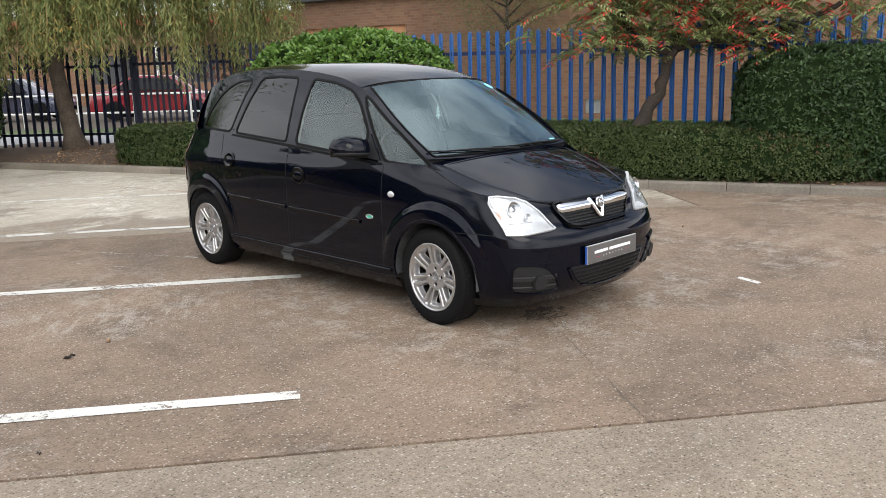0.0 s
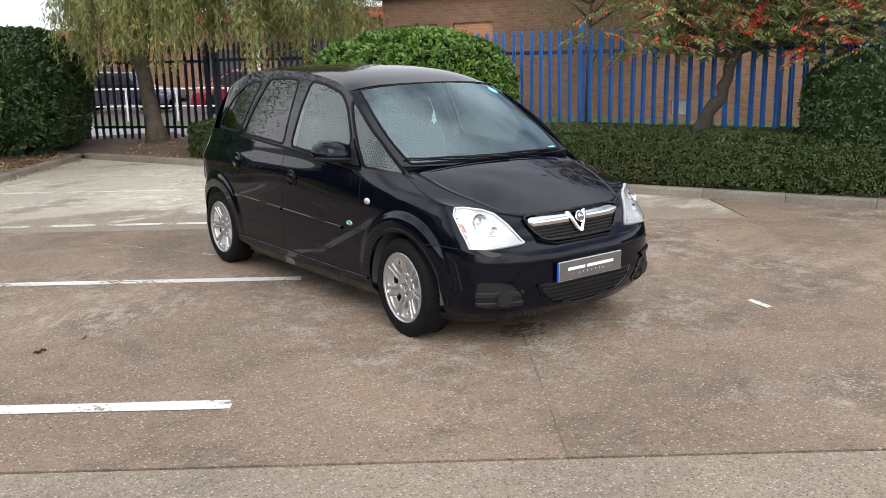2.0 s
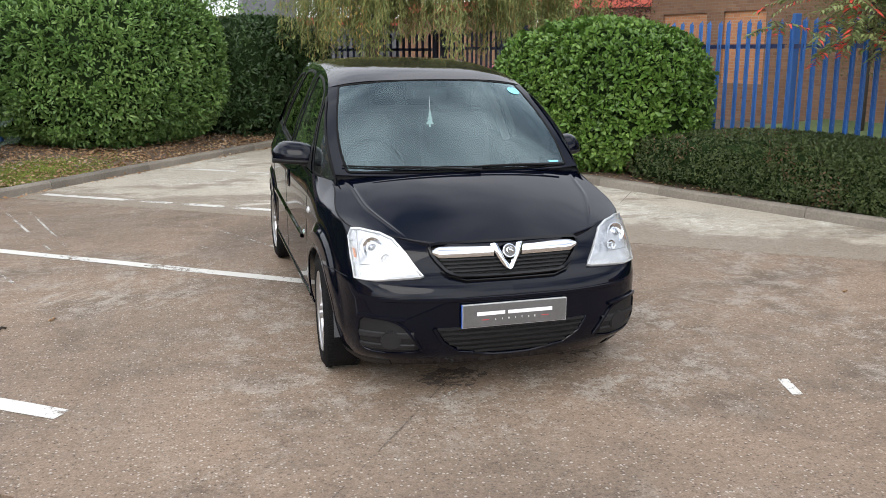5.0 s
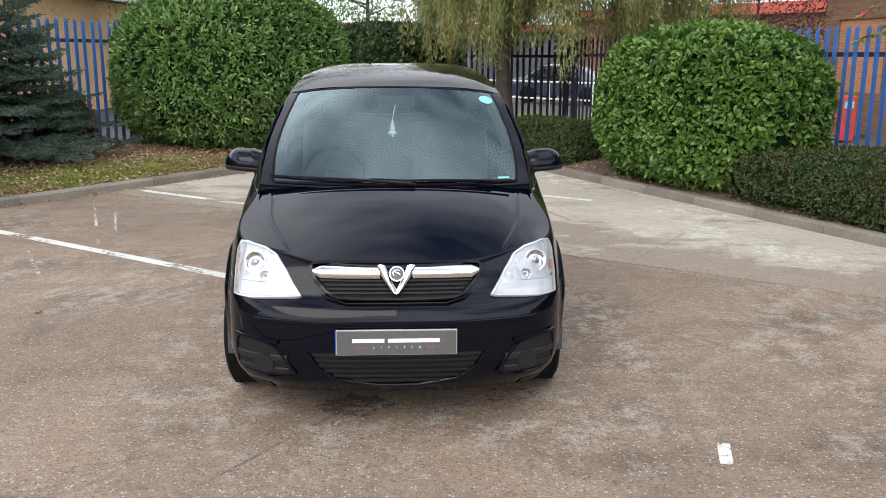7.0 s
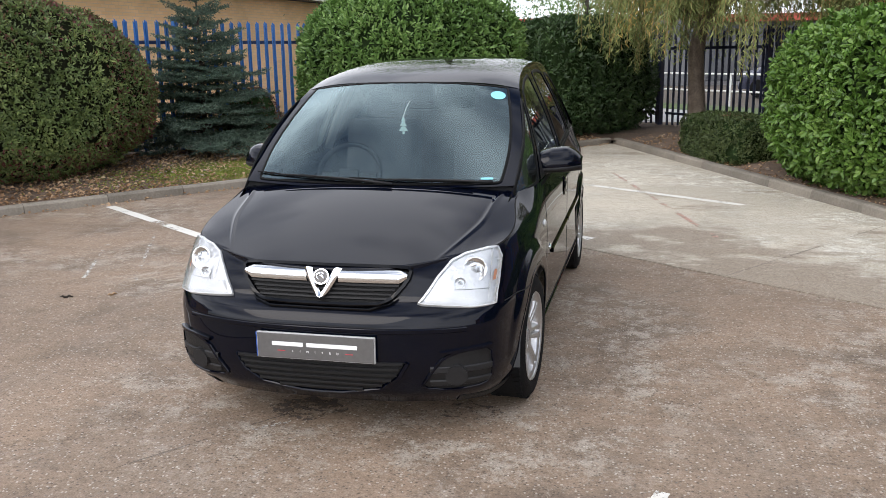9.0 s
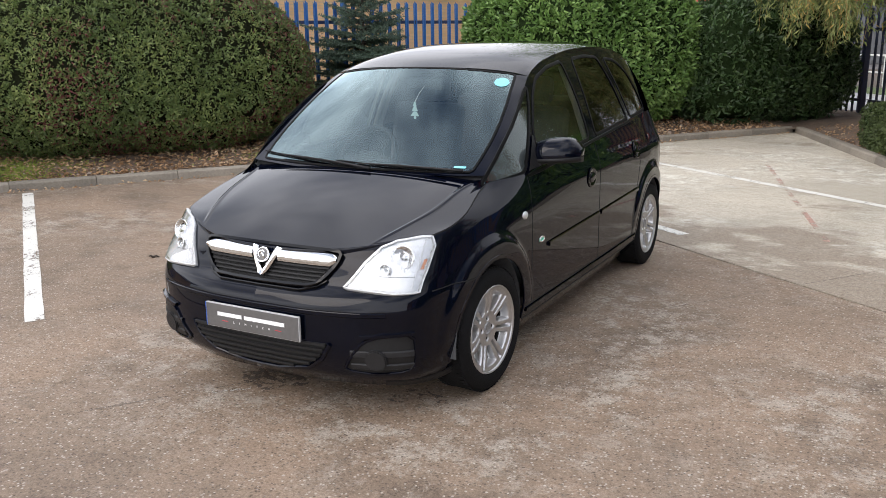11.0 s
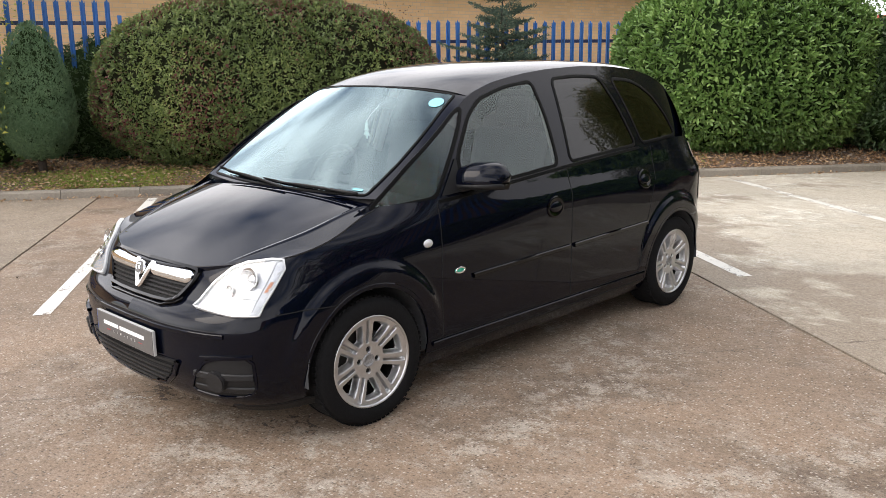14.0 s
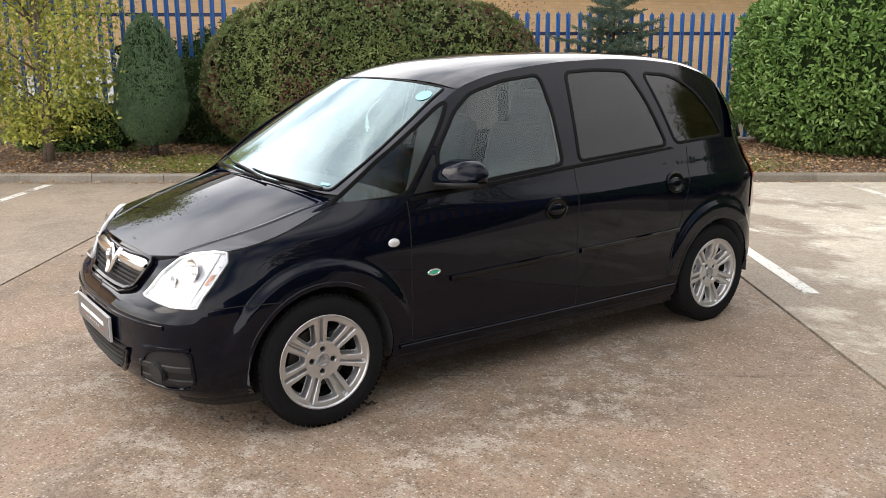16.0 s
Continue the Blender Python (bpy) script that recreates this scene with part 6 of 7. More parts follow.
# black band along the foot of the screen
o = grid_object("screen_border", [[screen_n(-0.90 + 1.8 * j / 40, 0.03 + 0.045 * i / 4, 1, -0.004)[0] for j in range(41)] for i in range(5)][::-1], M["gloss_black"], car)

ROOF_C = ([-0.555, -0.40, -0.2, 0.05, 0.3, 0.6, 0.9, 1.2, 1.45, 1.62, 1.70], [1.478, 1.528, 1.566, 1.592, 1.603, 1.607, 1.602, 1.588, 1.565, 1.535, 1.50])


def roof_point(a, b):
    ye = -0.47 + (1.52 + 0.47) * b
    yc = -0.555 + (1.70 + 0.555) * b
    e = glasshouse(ye, cant_z(ye))[0]
    cz = float(np.interp(yc, *ROOF_C))
    w = abs(a) ** 2.2
    z = cz + (e.z - cz) * (0.35 * abs(a) ** 2 + 0.65 * abs(a) ** 5)
    return Vector((a * e.x, yc + (ye - yc) * w, z))


co = np.array([[roof_point(-1 + 2 * j / 70, i / 70)[:] for j in range(71)] for i in range(71)])
for _ in range(8):
    co[1:-1, 1:-1, 2] = (co[:-2, 1:-1, 2] + 2 * co[1:-1, 1:-1, 2] + co[2:, 1:-1, 2]) / 4
grid_object("roof", [[Vector(p) for p in r] for r in co][::-1], M["paint"], car, "glossy black roof")


def tail_point(a, b):
    """Tailgate above the belt: from the roof's rear edge down to the rear of the lower body."""
    top = Vector(roof_point(a, 1.0))
    p = 13 - 3.3 * abs(a)
    low = wrap(p, spline(p, Z_TOP))
    low.x = low.x * (1 if a >= 0 else -1)
    q = top.lerp(low, b)
    q.y += 0.05 * math.sin(math.pi * b)
    return q


rows = [[tail_point(-1 + 2 * j / 60, i / 40) for j in range(61)] for i in range(41)]
grid_object("tailgate", rows[::-1], M["paint"], car, "black tailgate with dark rear window",
            keep=lambda i, j, c: not (abs(-1 + 2 * (j + 0.5) / 60) < 0.8 and 0.12 < (i + 0.5) / 40 < 0.85))
rows = [[tail_point(-0.83 + 1.66 * j / 30, 0.09 + 0.79 * i / 20) + Vector((0, 0.003, 0)) for j in range(31)] for i in range(21)]
grid_object("rear_window", rows[::-1], M["glass_dark"], car, "dark tinted rear window")
# closing piece between pillar edge and tailgate
for s in (1, -1):
    rows = []
    for i in range(21):
        q = tail_point(s, i / 20)
        ye = 1.52 + 0.225 * (i / 20) ** 0.8
        e = glasshouse(ye, cant_z(ye), s)[0]
        rows.append([e.lerp(q, j / 6) for j in range(7)])
    grid_object("rear_pillar", rows if s < 0 else rows[::-1], M["paint"], car)
# scuttle panel under the wipers
rows = [[bonnet_point(-1 + 2 * j / 40, 0.96).lerp(screen_point((-1 + 2 * j / 40) * 0.98, 0.06), i / 4) + Vector((0, 0, -0.012)) for j in range(41)] for i in range(5)]
grid_object("scuttle", rows[::-1], M["black_plastic"], car, "black plastic scuttle under the wipers")


def surface_line(name, pts, fn, side, half, height, mat, parent, label="", step=0.03, lift=0.0, closed=False):
    loop = densify(pts, step, closed)
    P, N = zip(*[fn(a, b, side, 0.0) for a, b in loop])
    return sweep(P, N, half, height, mat, name, parent, label, closed=closed, lift=lift)


def p_of_y(y, z):
    """Place round the outline where the side lies at y."""
    lo, hi = 3.0, 11.0
    for _ in range(26):
        mid = (lo + hi) / 2
        if wrap(mid, z).y < y:
            lo = mid
        else:
            hi = mid
    return lo


def side_n(y, z, side=1, off=0.0):
    return wrap_n(p_of_y(y, z), z, side, off)


for s in (1, -1):
    # shut lines
    for pts in ([(-0.875, 0.955), (-0.875, 0.31)], [(0.156, 1.02), (0.157, 0.31)], [(1.06, 1.075), (1.035, 0.88), (0.98, 0.69), (0.905, 0.49), (0.87, 0.31)], [(-0.97, 0.305), (0.97, 0.305)], [(-0.96, 0.245), (0.97, 0.245)]):
        surface_line("shut_line", pts, side_n, s, 0.0028, 0.0012, M["gapmat"], BODY[s]["front_door"], step=0.04)
    # rubbing strips on the doors
    surface_line("rubbing_strip", [(-0.66, 0.574), (0.135, 0.592)], side_n, s, 0.012, 0.012, M["gloss_black"], BODY[s]["front_door"])
    surface_line("rubbing_strip", [(0.178, 0.593), (0.955, 0.612)], side_n, s, 0.012, 0.012, M["gloss_black"], BODY[s]["rear_door"])
    # bead added along the sill crease so that a highlight line shows there
    surface_line("sill_trim", [(-0.94, 0.288), (0.95, 0.288)], side_n, s, 0.010, 0.009, M["paint"], BODY[s]["sill"], step=0.05)
    # wheel-arch lips
    for wy, wz in WHEELS:
        arc = [(wy + (ARCH_R + 0.006) * math.cos(w), wz + (ARCH_R + 0.006) * math.sin(w)) for w in np.linspace(math.radians(-8), math.radians(188), 48)]
        arc = [(y, max(z, 0.178)) for y, z in arc]
        P, N = zip(*[side_n(y, z, s) for y, z in arc])
        sweep(P, N, 0.011, 0.006, M["paint"], "arch_lip", car, closed=False, lift=-0.004)
    # bumper seam from headlamp to arch
    surface_line("shut_line", [(3.4, 0.600), (4.2, 0.606), (4.75, 0.60)], wrap_n, s, 0.0025, 0.0012, M["gapmat"], BODY[s]["front_bumper"], step=0.05)
    surface_line("shut_line", [(p, spline(p, Z_TOP) - 0.004) for p in np.linspace(3.0, 5.0, 14)], wrap_n, s, 0.003, 0.0015, M["gapmat"], BODY[s]["front_wing"], step=0.1)
    # round recessed door handles
    for hy, hz, dn in ((0.0, 0.832, "front_door"), (0.91, 0.888, "rear_door")):
        c, n = side_n(hy, hz, s)
        r = n.to_track_quat("Z", "Y").to_matrix().to_4x4()
        vs, fs = [], []
        for k in range(28):
            w = 2 * math.pi * k / 28
            for rr, h in ((0.075, 0.0005), (0.068, 0.005), (0.058, 0.003), (0.03, -0.001)):
                vs.append(c + r.to_3x3() @ Vector((rr * math.cos(w), rr * 0.80 * math.sin(w), h + 0.003)))
        for k in range(28):
            for q in range(3):
                k2 = (k + 1) % 28
                fs.append((k * 4 + q, k2 * 4 + q, k2 * 4 + q + 1, k * 4 + q + 1))
        mesh_object("door_handle", vs, fs, M["gloss_black"], BODY[s][dn], "black oval flap handle", smooth=True)
        bm = bmesh.new()
        bmesh.ops.create_uvsphere(bm, u_segments=16, v_segments=8, radius=1.0)
        bmesh.ops.transform(bm, matrix=Matrix.Translation(c + n * 0.006) @ r @ Matrix.Diagonal((0.056, 0.030, 0.006, 1)), verts=bm.verts)
        part("handle_flap", bm, M["paint"], BODY[s][dn], smooth=True)
    # side repeater and oval badge
    for yy, zz, ra, rb, mm, nm, lb in ((-0.965, 0.782, 0.030, 0.020, "lampwhite", "side_repeater", "clear oval side repeater lamp"), (-0.752, 0.618, 0.038, 0.016, "green_print", "door_badge", "green and silver oval badge")):
        c, n = side_n(yy, zz, s)
        r = n.to_track_quat("Z", "Y").to_matrix().to_4x4()
        bm = bmesh.new()
        bmesh.ops.create_uvsphere(bm, u_segments=20, v_segments=8, radius=1.0)
        hh = 0.010 if nm == "side_repeater" else 0.002
        flip = Matrix.Identity(4)
        d = r.to_3x3() @ Vector((1, 0, 0))
        sx_, sy_ = (ra, rb) if abs(d.y) > 0.5 else (rb, ra)
        bmesh.ops.transform(bm, matrix=Matrix.Translation(c) @ r @ Matrix.Diagonal((sx_, sy_, hh, 1)), verts=bm.verts)
        part(nm, bm, M[mm], BODY[s]["front_wing" if nm == "side_repeater" else "front_door"], lb, smooth=True)
        if nm == "door_badge":
            ringp = [(yy + 0.030 * math.cos(w), zz + 0.013 * math.sin(w)) for w in np.linspace(0, 2 * math.pi, 25)[:-1]]
            P, N = zip(*[side_n(a, b, s) for a, b in ringp])
            sweep(P, N, 0.004, 0.004, M["chrome"], "badge_ring", BODY[s]["front_door"])


# door mirrors
def mirror(side):
    """Domed painted cap over a flat plastic base, on an arm to the door."""
    secs, shell, n = [], [], 36
    for i in range(17):
        t_ = i / 16
        w = min(1.0, 0.84 + 0.6 * t_) * (1 - 0.62 * max(0.0, (t_ - 0.55) / 0.45) ** 2.4)
        x, zb = 0.752 + 0.222 * t_, 1.026 + 0.012 * t_
        for store, up, down, grow in ((secs, 0.100, 0.006, 1.0), (shell, 0.004, 0.032, 1.015)):
            ring = []
            for a in np.linspace(0, 2 * math.pi, n + 1)[:-1]:
                ca, sa = math.cos(a), math.sin(a)
                ex = math.copysign(abs(ca) ** 0.75, ca)
                depth = 0.112 if ex < 0 else 0.034
                z = zb + (up * w * sa ** 0.72 if sa > 0 else -down * abs(sa) ** 0.5)
                ring.append((side * x, -0.632 + 0.055 * t_ + depth * w * ex * grow + (0.016 * sa if sa > 0 else 0), z))
            store.append(ring)
    def skin(rings, name, mat, parent, label=""):
        vs = [p for r in rings for p in r]
        fs = [(i * n + k, i * n + (k + 1) % n, (i + 1) * n + (k + 1) % n, (i + 1) * n + k) for i in range(len(rings) - 1) for k in range(n)]
        fs += [tuple(range(n))[::-1], tuple((len(rings) - 1) * n + k for k in range(n))]
        if side < 0:
            fs = [f[::-1] for f in fs]
        return mesh_object(name, vs, fs, mat, parent, label, smooth=True)
    m = skin(secs, "door_mirror", M["paint"], car, "gloss black door mirror on plastic arm")
    skin(shell, "lower_shell", M["black_plastic"], m)
    bm = box_bm(0.10, 0.110, 0.032, (side * 0.752, -0.668, 1.006), 0.012)
    part("mirror_arm", bm, M["black_plastic"], m, smooth=False)
    bm = box_bm(0.150, 0.006, 0.080, (side * 0.868, -0.572, 1.070), 0.002)
    part("mirror_glass", bm, M["chrome"], m)


for s in (1, -1):
    mirror(s)


# headlamps
HL = [(1.43, 0.612), (2.4, 0.602), (3.04, 0.606), (3.14, 0.69), (3.22, 0.776), (3.10, 0.810), (2.78, 0.812), (2.2, 0.796), (1.92, 0.772), (1.70, 0.715)]
for s in (1, -1):
    hl = monotone_patch(HL, wrap_n, 30, 12, "headlamp", M["reflector"], car, "large clear headlamp with bright reflector", off=0.002, side=s)
    o = monotone_patch(HL, wrap_n, 30, 12, "lens", M["glass_lamp"], hl, "clear lamp lens", off=0.016, side=s)
    o.visible_shadow = False
    loop = densify(HL, 0.06)
    P, N = zip(*[wrap_n(p, z, s, 0.0) for p, z in loop])
    sweep(P, N, 0.006, 0.014, M["lampwhite"], "lamp_rim", hl)
    for p, z, r in ((2.45, 0.738, 0.052), (2.12, 0.690, 0.026)):
        c, n = wrap_n(p, z, s, 0.004)
        q = (n * 0.6 + Vector((0, -1, 0))).normalized().to_track_quat("Z", "Y").to_matrix()
        vs, fs, seg = [], [], 24
        prof = [(1.0, 0.010), (0.92, 0.012), (0.75, 0.002), (0.42, -0.004), (0.30, 0.004), (0.0, 0.009)]
        for k in range(seg):
            w = 2 * math.pi * k / seg
            for rr, h in prof:
                vs.append(c + q @ Vector((r * rr * math.cos(w), r * rr * math.sin(w), h)))
        m_ = len(prof)
        for k in range(seg):
            for t_ in range(m_ - 1):
                k2 = (k + 1) % seg
                fs.append((k * m_ + t_, k2 * m_ + t_, k2 * m_ + t_ + 1, k * m_ + t_ + 1))
        mesh_object("reflector_bowl", vs, fs, M["bowl"], hl, smooth=True)
    low = [(1.54, 0.618), (2.4, 0.609), (2.99, 0.612), (3.03, 0.655), (2.5, 0.664), (1.64, 0.660)]
    monotone_patch(low, wrap_n, 24, 5, "lower_reflector", M["lampwhite"], hl, "white ribbed lower reflector", off=0.006, side=s)
    for k in range(5):
        p0 = 3.02 + 0.020 * k
        surface_line("lamp_rib", [(p0 - 0.02, 0.64 + 0.03 * k), (p0 + 0.08, 0.645 + 0.03 * k)], wrap_n, s, 0.004, 0.010, M["lampwhite"], hl, step=0.05)
    surface_line("lamp_divider", [(2.86, 0.618), (2.95, 0.806)], wrap_n, s, 0.003, 0.010, M["lampwhite"], hl, step=0.05)
    surface_line("lamp_divider", [(2.0, 0.668), (2.87, 0.666)], wrap_n, s, 0.003, 0.010, M["lampwhite"], hl, step=0.05)
    am = [(2.96, 0.690), (3.05, 0.690), (3.09, 0.728), (3.00, 0.728)]
    monotone_patch(am, wrap_n, 8, 4, "indicator", M["amber"], hl, "amber indicator bulb", off=0.007, side=s)
    # tail lamps low in the rear corner
    monotone_patch([(10.1, 0.66), (10.9, 0.66), (10.9, 1.05), (10.1, 1.05)], wrap_n, 10, 10, "tail_lamp", M["lampred"], car, "red tail lamp", off=0.006, side=s)


# grille: oval frame, dark slats, chrome bar broken by a V with a round emblem
def front_n(x, z, side=1, off=0.0):
    """Point on the nose at x and height z."""
    ax, lo, hi = abs(x), 0.0, 5.0
    for _ in range(24):
        mid = (lo + hi) / 2
        if wrap(mid, z).x < ax:
            lo = mid
        else:
            hi = mid
    q, n = wrap_n(lo, z, 1 if x >= 0 else -1, off)
    return q, n


GR = [(-0.375, 0.742), (-0.30, 0.748), (0.30, 0.748), (0.375, 0.742), (0.365, 0.70), (0.29, 0.615), (0.24, 0.600), (-0.24, 0.600), (-0.29, 0.615), (-0.365, 0.70)]
grille = monotone_patch(GR, front_n, 40, 10, "grille", M["gapmat"], car, "dark slatted grille with chrome bar", off=0.003)
loop = densify(smooth_loop(GR, 1, 0.2), 0.03)
P, N = zip(*[front_n(x, z) for x, z in loop])
sweep(P, N, 0.010, 0.020, M["gloss_black"], "grille_frame", grille)
for z in (0.628, 0.646, 0.664, 0.682):
    w = np.interp(z, [0.60, 0.615, 0.70], [0.24, 0.275, 0.345])
    surface_line("grille_slat", [(-w, z), (w, z)], front_n, 1, 0.0055, 0.012, M["black_plastic"], grille, step=0.04)
for s in (1, -1):
    rows = []
    for i in range(19):
        x = 0.07 + 0.292 * i / 18
        lo_, hi_ = np.interp(x, [0.07, 0.33, 0.362], [0.690, 0.690, 0.704]), np.interp(x, [0.07, 0.335, 0.362], [0.735, 0.735, 0.724])
        rows.append([front_n(s * x, lo_ + (hi_ - lo_) * j / 4, 1, 0.016 + 0.012 * math.sin(math.pi * j / 4))[0] for j in range(5)])
    grid_object("chrome_bar", rows if s < 0 else rows[::-1], M["chrome"], grille, "bright chrome grille bar")
    rows = []
    for i in range(9):
        t_ = i / 8
        z = 0.7335 - 0.119 * t_
        xi, xo = max(0.0, 0.047 * (1 - t_ / 0.74)), 0.084 * (1 - t_) + 0.011 * t_
        rows.append([front_n(s * (xi + (xo - xi) * j / 4), z, 1, 0.026 + 0.010 * math.sin(math.pi * j / 4))[0] for j in range(5)])
    grid_object("chrome_v", rows[::-1] if s < 0 else rows, M["chrome"], grille, "bright chrome V in the grille")
c, n = front_n(0.0, 0.705, 1, 0.037)
q = n.to_track_quat("Z", "Y").to_matrix().to_4x4()
bm = cyl_bm(0.034, 0.012, seg=32)
bmesh.ops.bevel(bm, geom=[e for e in bm.edges if abs(e.verts[0].co.z - e.verts[1].co.z) < 1e-5], offset=0.003, segments=2, affect="EDGES")
bmesh.ops.transform(bm, matrix=Matrix.Translation(c) @ q, verts=bm.verts)
emblem = part("emblem", bm, M["chrome"], grille, "round chrome emblem", smooth=False)
bm = cyl_bm(0.028, 0.003, seg=28)
bmesh.ops.transform(bm, matrix=Matrix.Translation(c + n * 0.0065) @ q, verts=bm.verts)
part("emblem_field", bm, M["plate"], grille)
arc = [(0.017 * math.cos(w), 0.015 * math.sin(w), 0) for w in np.linspace(0.5, 4.4, 10)]
v, f = join_geo([tube(arc, [0.003, 0.004, 0.005, 0.005, 0.005, 0.005, 0.005, 0.004, 0.003, 0.002], 8), tube([(-0.006, 0.004, 0), (0.004, 0.002, 0), (0.012, -0.006, 0), (0.016, -0.016, 0)], [0.004, 0.007, 0.006, 0.003], 8)])
em = Matrix.Translation(c + n * 0.009) @ q
mesh_object("emblem_figure", [em @ Vector(p) for p in v], f, M["chrome"], grille, smooth=True)
# bright line under the grille
surface_line("chrome_trim", [(-0.33, 0.632), (-0.295, 0.606), (-0.22, 0.590), (0.22, 0.590), (0.295, 0.606), (0.33, 0.632)], front_n, 1, 0.004, 0.012, M["gloss_black"], grille, step=0.02)

# lower intake and fog-lamp recesses
bump_f = BODY[1]["front_bumper"]
LG = [(-0.375, 0.385), (0.375, 0.385), (0.33, 0.315), (0.25, 0.265), (0.08, 0.238), (-0.08, 0.238), (-0.25, 0.265), (-0.33, 0.315)]
intake = monotone_patch(LG, front_n, 40, 10, "lower_grille", M["gapmat"], car, "wide black slatted lower intake", off=0.002)
for z in (0.255, 0.28, 0.305, 0.33, 0.355, 0.378):
    w = np.interp(z, [0.238, 0.265, 0.315, 0.385], [0.08, 0.25, 0.33, 0.37])
    surface_line("intake_slat", [(-w, z), (w, z)], front_n, 1, 0.0065, 0.012, M["black_plastic"], intake, step=0.04)
for s in (1, -1):
    surface_line("intake_edge", [(s * 0.385, 0.382), (s * 0.345, 0.315), (s * 0.265, 0.258), (s * 0.09, 0.228), (0, 0.226)], front_n, 1, 0.010, 0.012, M["paint"], intake, step=0.03)
    FG = [(1.50, 0.268), (1.64, 0.335), (1.86, 0.405), (2.2, 0.430), (2.95, 0.435), (3.0, 0.31), (2.8, 0.262), (2.0, 0.252)]
    recess = monotone_patch(FG, wrap_n, 20, 8, "fog_recess", M["black_plastic"], car, "black fog lamp recess with round blank", off=0.003, side=s)
    loop = densify(smooth_loop(FG, 1, 0.2), 0.05)
    P, N = zip(*[wrap_n(p, z, s) for p, z in loop])
    sweep(P, N, 0.007, 0.010, M["paint"], "recess_edge", recess)
    for z in (0.292, 0.350):
        surface_line("recess_rib", [(1.64, z), (2.94, z)], wrap_n, s, 0.015, 0.009, M["rib_plastic"], recess, step=0.08)
    surface_line("recess_lip", [(1.80, 0.424), (2.2, 0.434), (2.95, 0.438)], wrap_n, s, 0.008, 0.015, M["paint"], recess, step=0.06)
    c, n = wrap_n(2.10, 0.326, s, 0.0)
    q = (n + Vector((0, -0.5, 0))).normalized().to_track_quat("Z", "Y").to_matrix().to_4x4()
    bm = cyl_bm(0.048, 0.034, seg=28)
    bmesh.ops.bevel(bm, geom=[e for e in bm.edges if abs(e.verts[0].co.z - e.verts[1].co.z) < 1e-5], offset=0.005, segments=2, affect="EDGES")
    bmesh.ops.transform(bm, matrix=Matrix.Translation(c) @ q, verts=bm.verts)
    part("fog_blank", bm, M["rib_plastic"], recess, "round black fog lamp cover")
    # chin spoiler in front of the wheel
    surface_line("chin_spoiler", [(2.2, 0.185), (3.0, 0.178), (4.3, 0.178)], wrap_n, s, 0.028, 0.004, M["black_plastic"], car, step=0.1)
# raised shelf line above the plate
surface_line("bumper_ridge", [(-0.62, 0.520), (-0.3, 0.516), (0, 0.514), (0.3, 0.516), (0.62, 0.520)], front_n, 1, 0.010, 0.006, M["paint"], bump_f, step=0.03)

# show plate with bars for its print
plate = part("number_plate", box_bm(0.522, 0.014, 0.113, (0, -2.062, 0.440), 0.003), M["plate_edge"], car, "grey show plate with pale edge")
part("plate_field", box_bm(0.514, 0.004, 0.106, (0, -2.0695, 0.440), 0.001), M["plate"], plate)
for x, w in ((-0.122, 0.138), (0.074, 0.222)):
    part("print_bar", box_bm(w, 0.002, 0.017, (x, -2.0728, 0.450)), M["white_print"], plate)
for k, letter in enumerate("LIMITED"):
    fc = bpy.data.curves.new("letter", "FONT")
    fc.body, fc.size, fc.extrude, fc.align_x = letter, 0.013, 0.0006, "CENTER"
    fo = bpy.data.objects.new("letter", fc)
    me = bpy.data.meshes.new_from_object(fo)
    bpy.data.objects.remove(fo)
    me.materials.append(M["white_print"])
    lo = new("letter", me)
    lo.parent = plate
    lo.matrix_local = pose(-0.099 + 0.033 * k, -2.0725, 0.4155, 90, 0, 0)
for x in (-0.150, 0.150):
    part("print_bar", box_bm(0.034, 0.002, 0.003, (x, -2.0728, 0.420)), M["red_print"], plate)
part("plate_blue_edge", box_bm(0.003, 0.013, 0.109, (-0.2628, -2.0625, 0.440)), M["blue_print"], plate)


# wheels
def lathe(prof, seg=48):
    vs, fs, m = [], [], len(prof)
    for k in range(seg):
        w = 2 * math.pi * k / seg
        for r, x in prof:
            vs.append((x, r * math.cos(w), r * math.sin(w)))
    for k in range(seg):
        k2 = (k + 1) % seg
        for i in range(m - 1):
            fs.append((k * m + i, k2 * m + i, k2 * m + i + 1, k * m + i + 1))
    return vs, fs


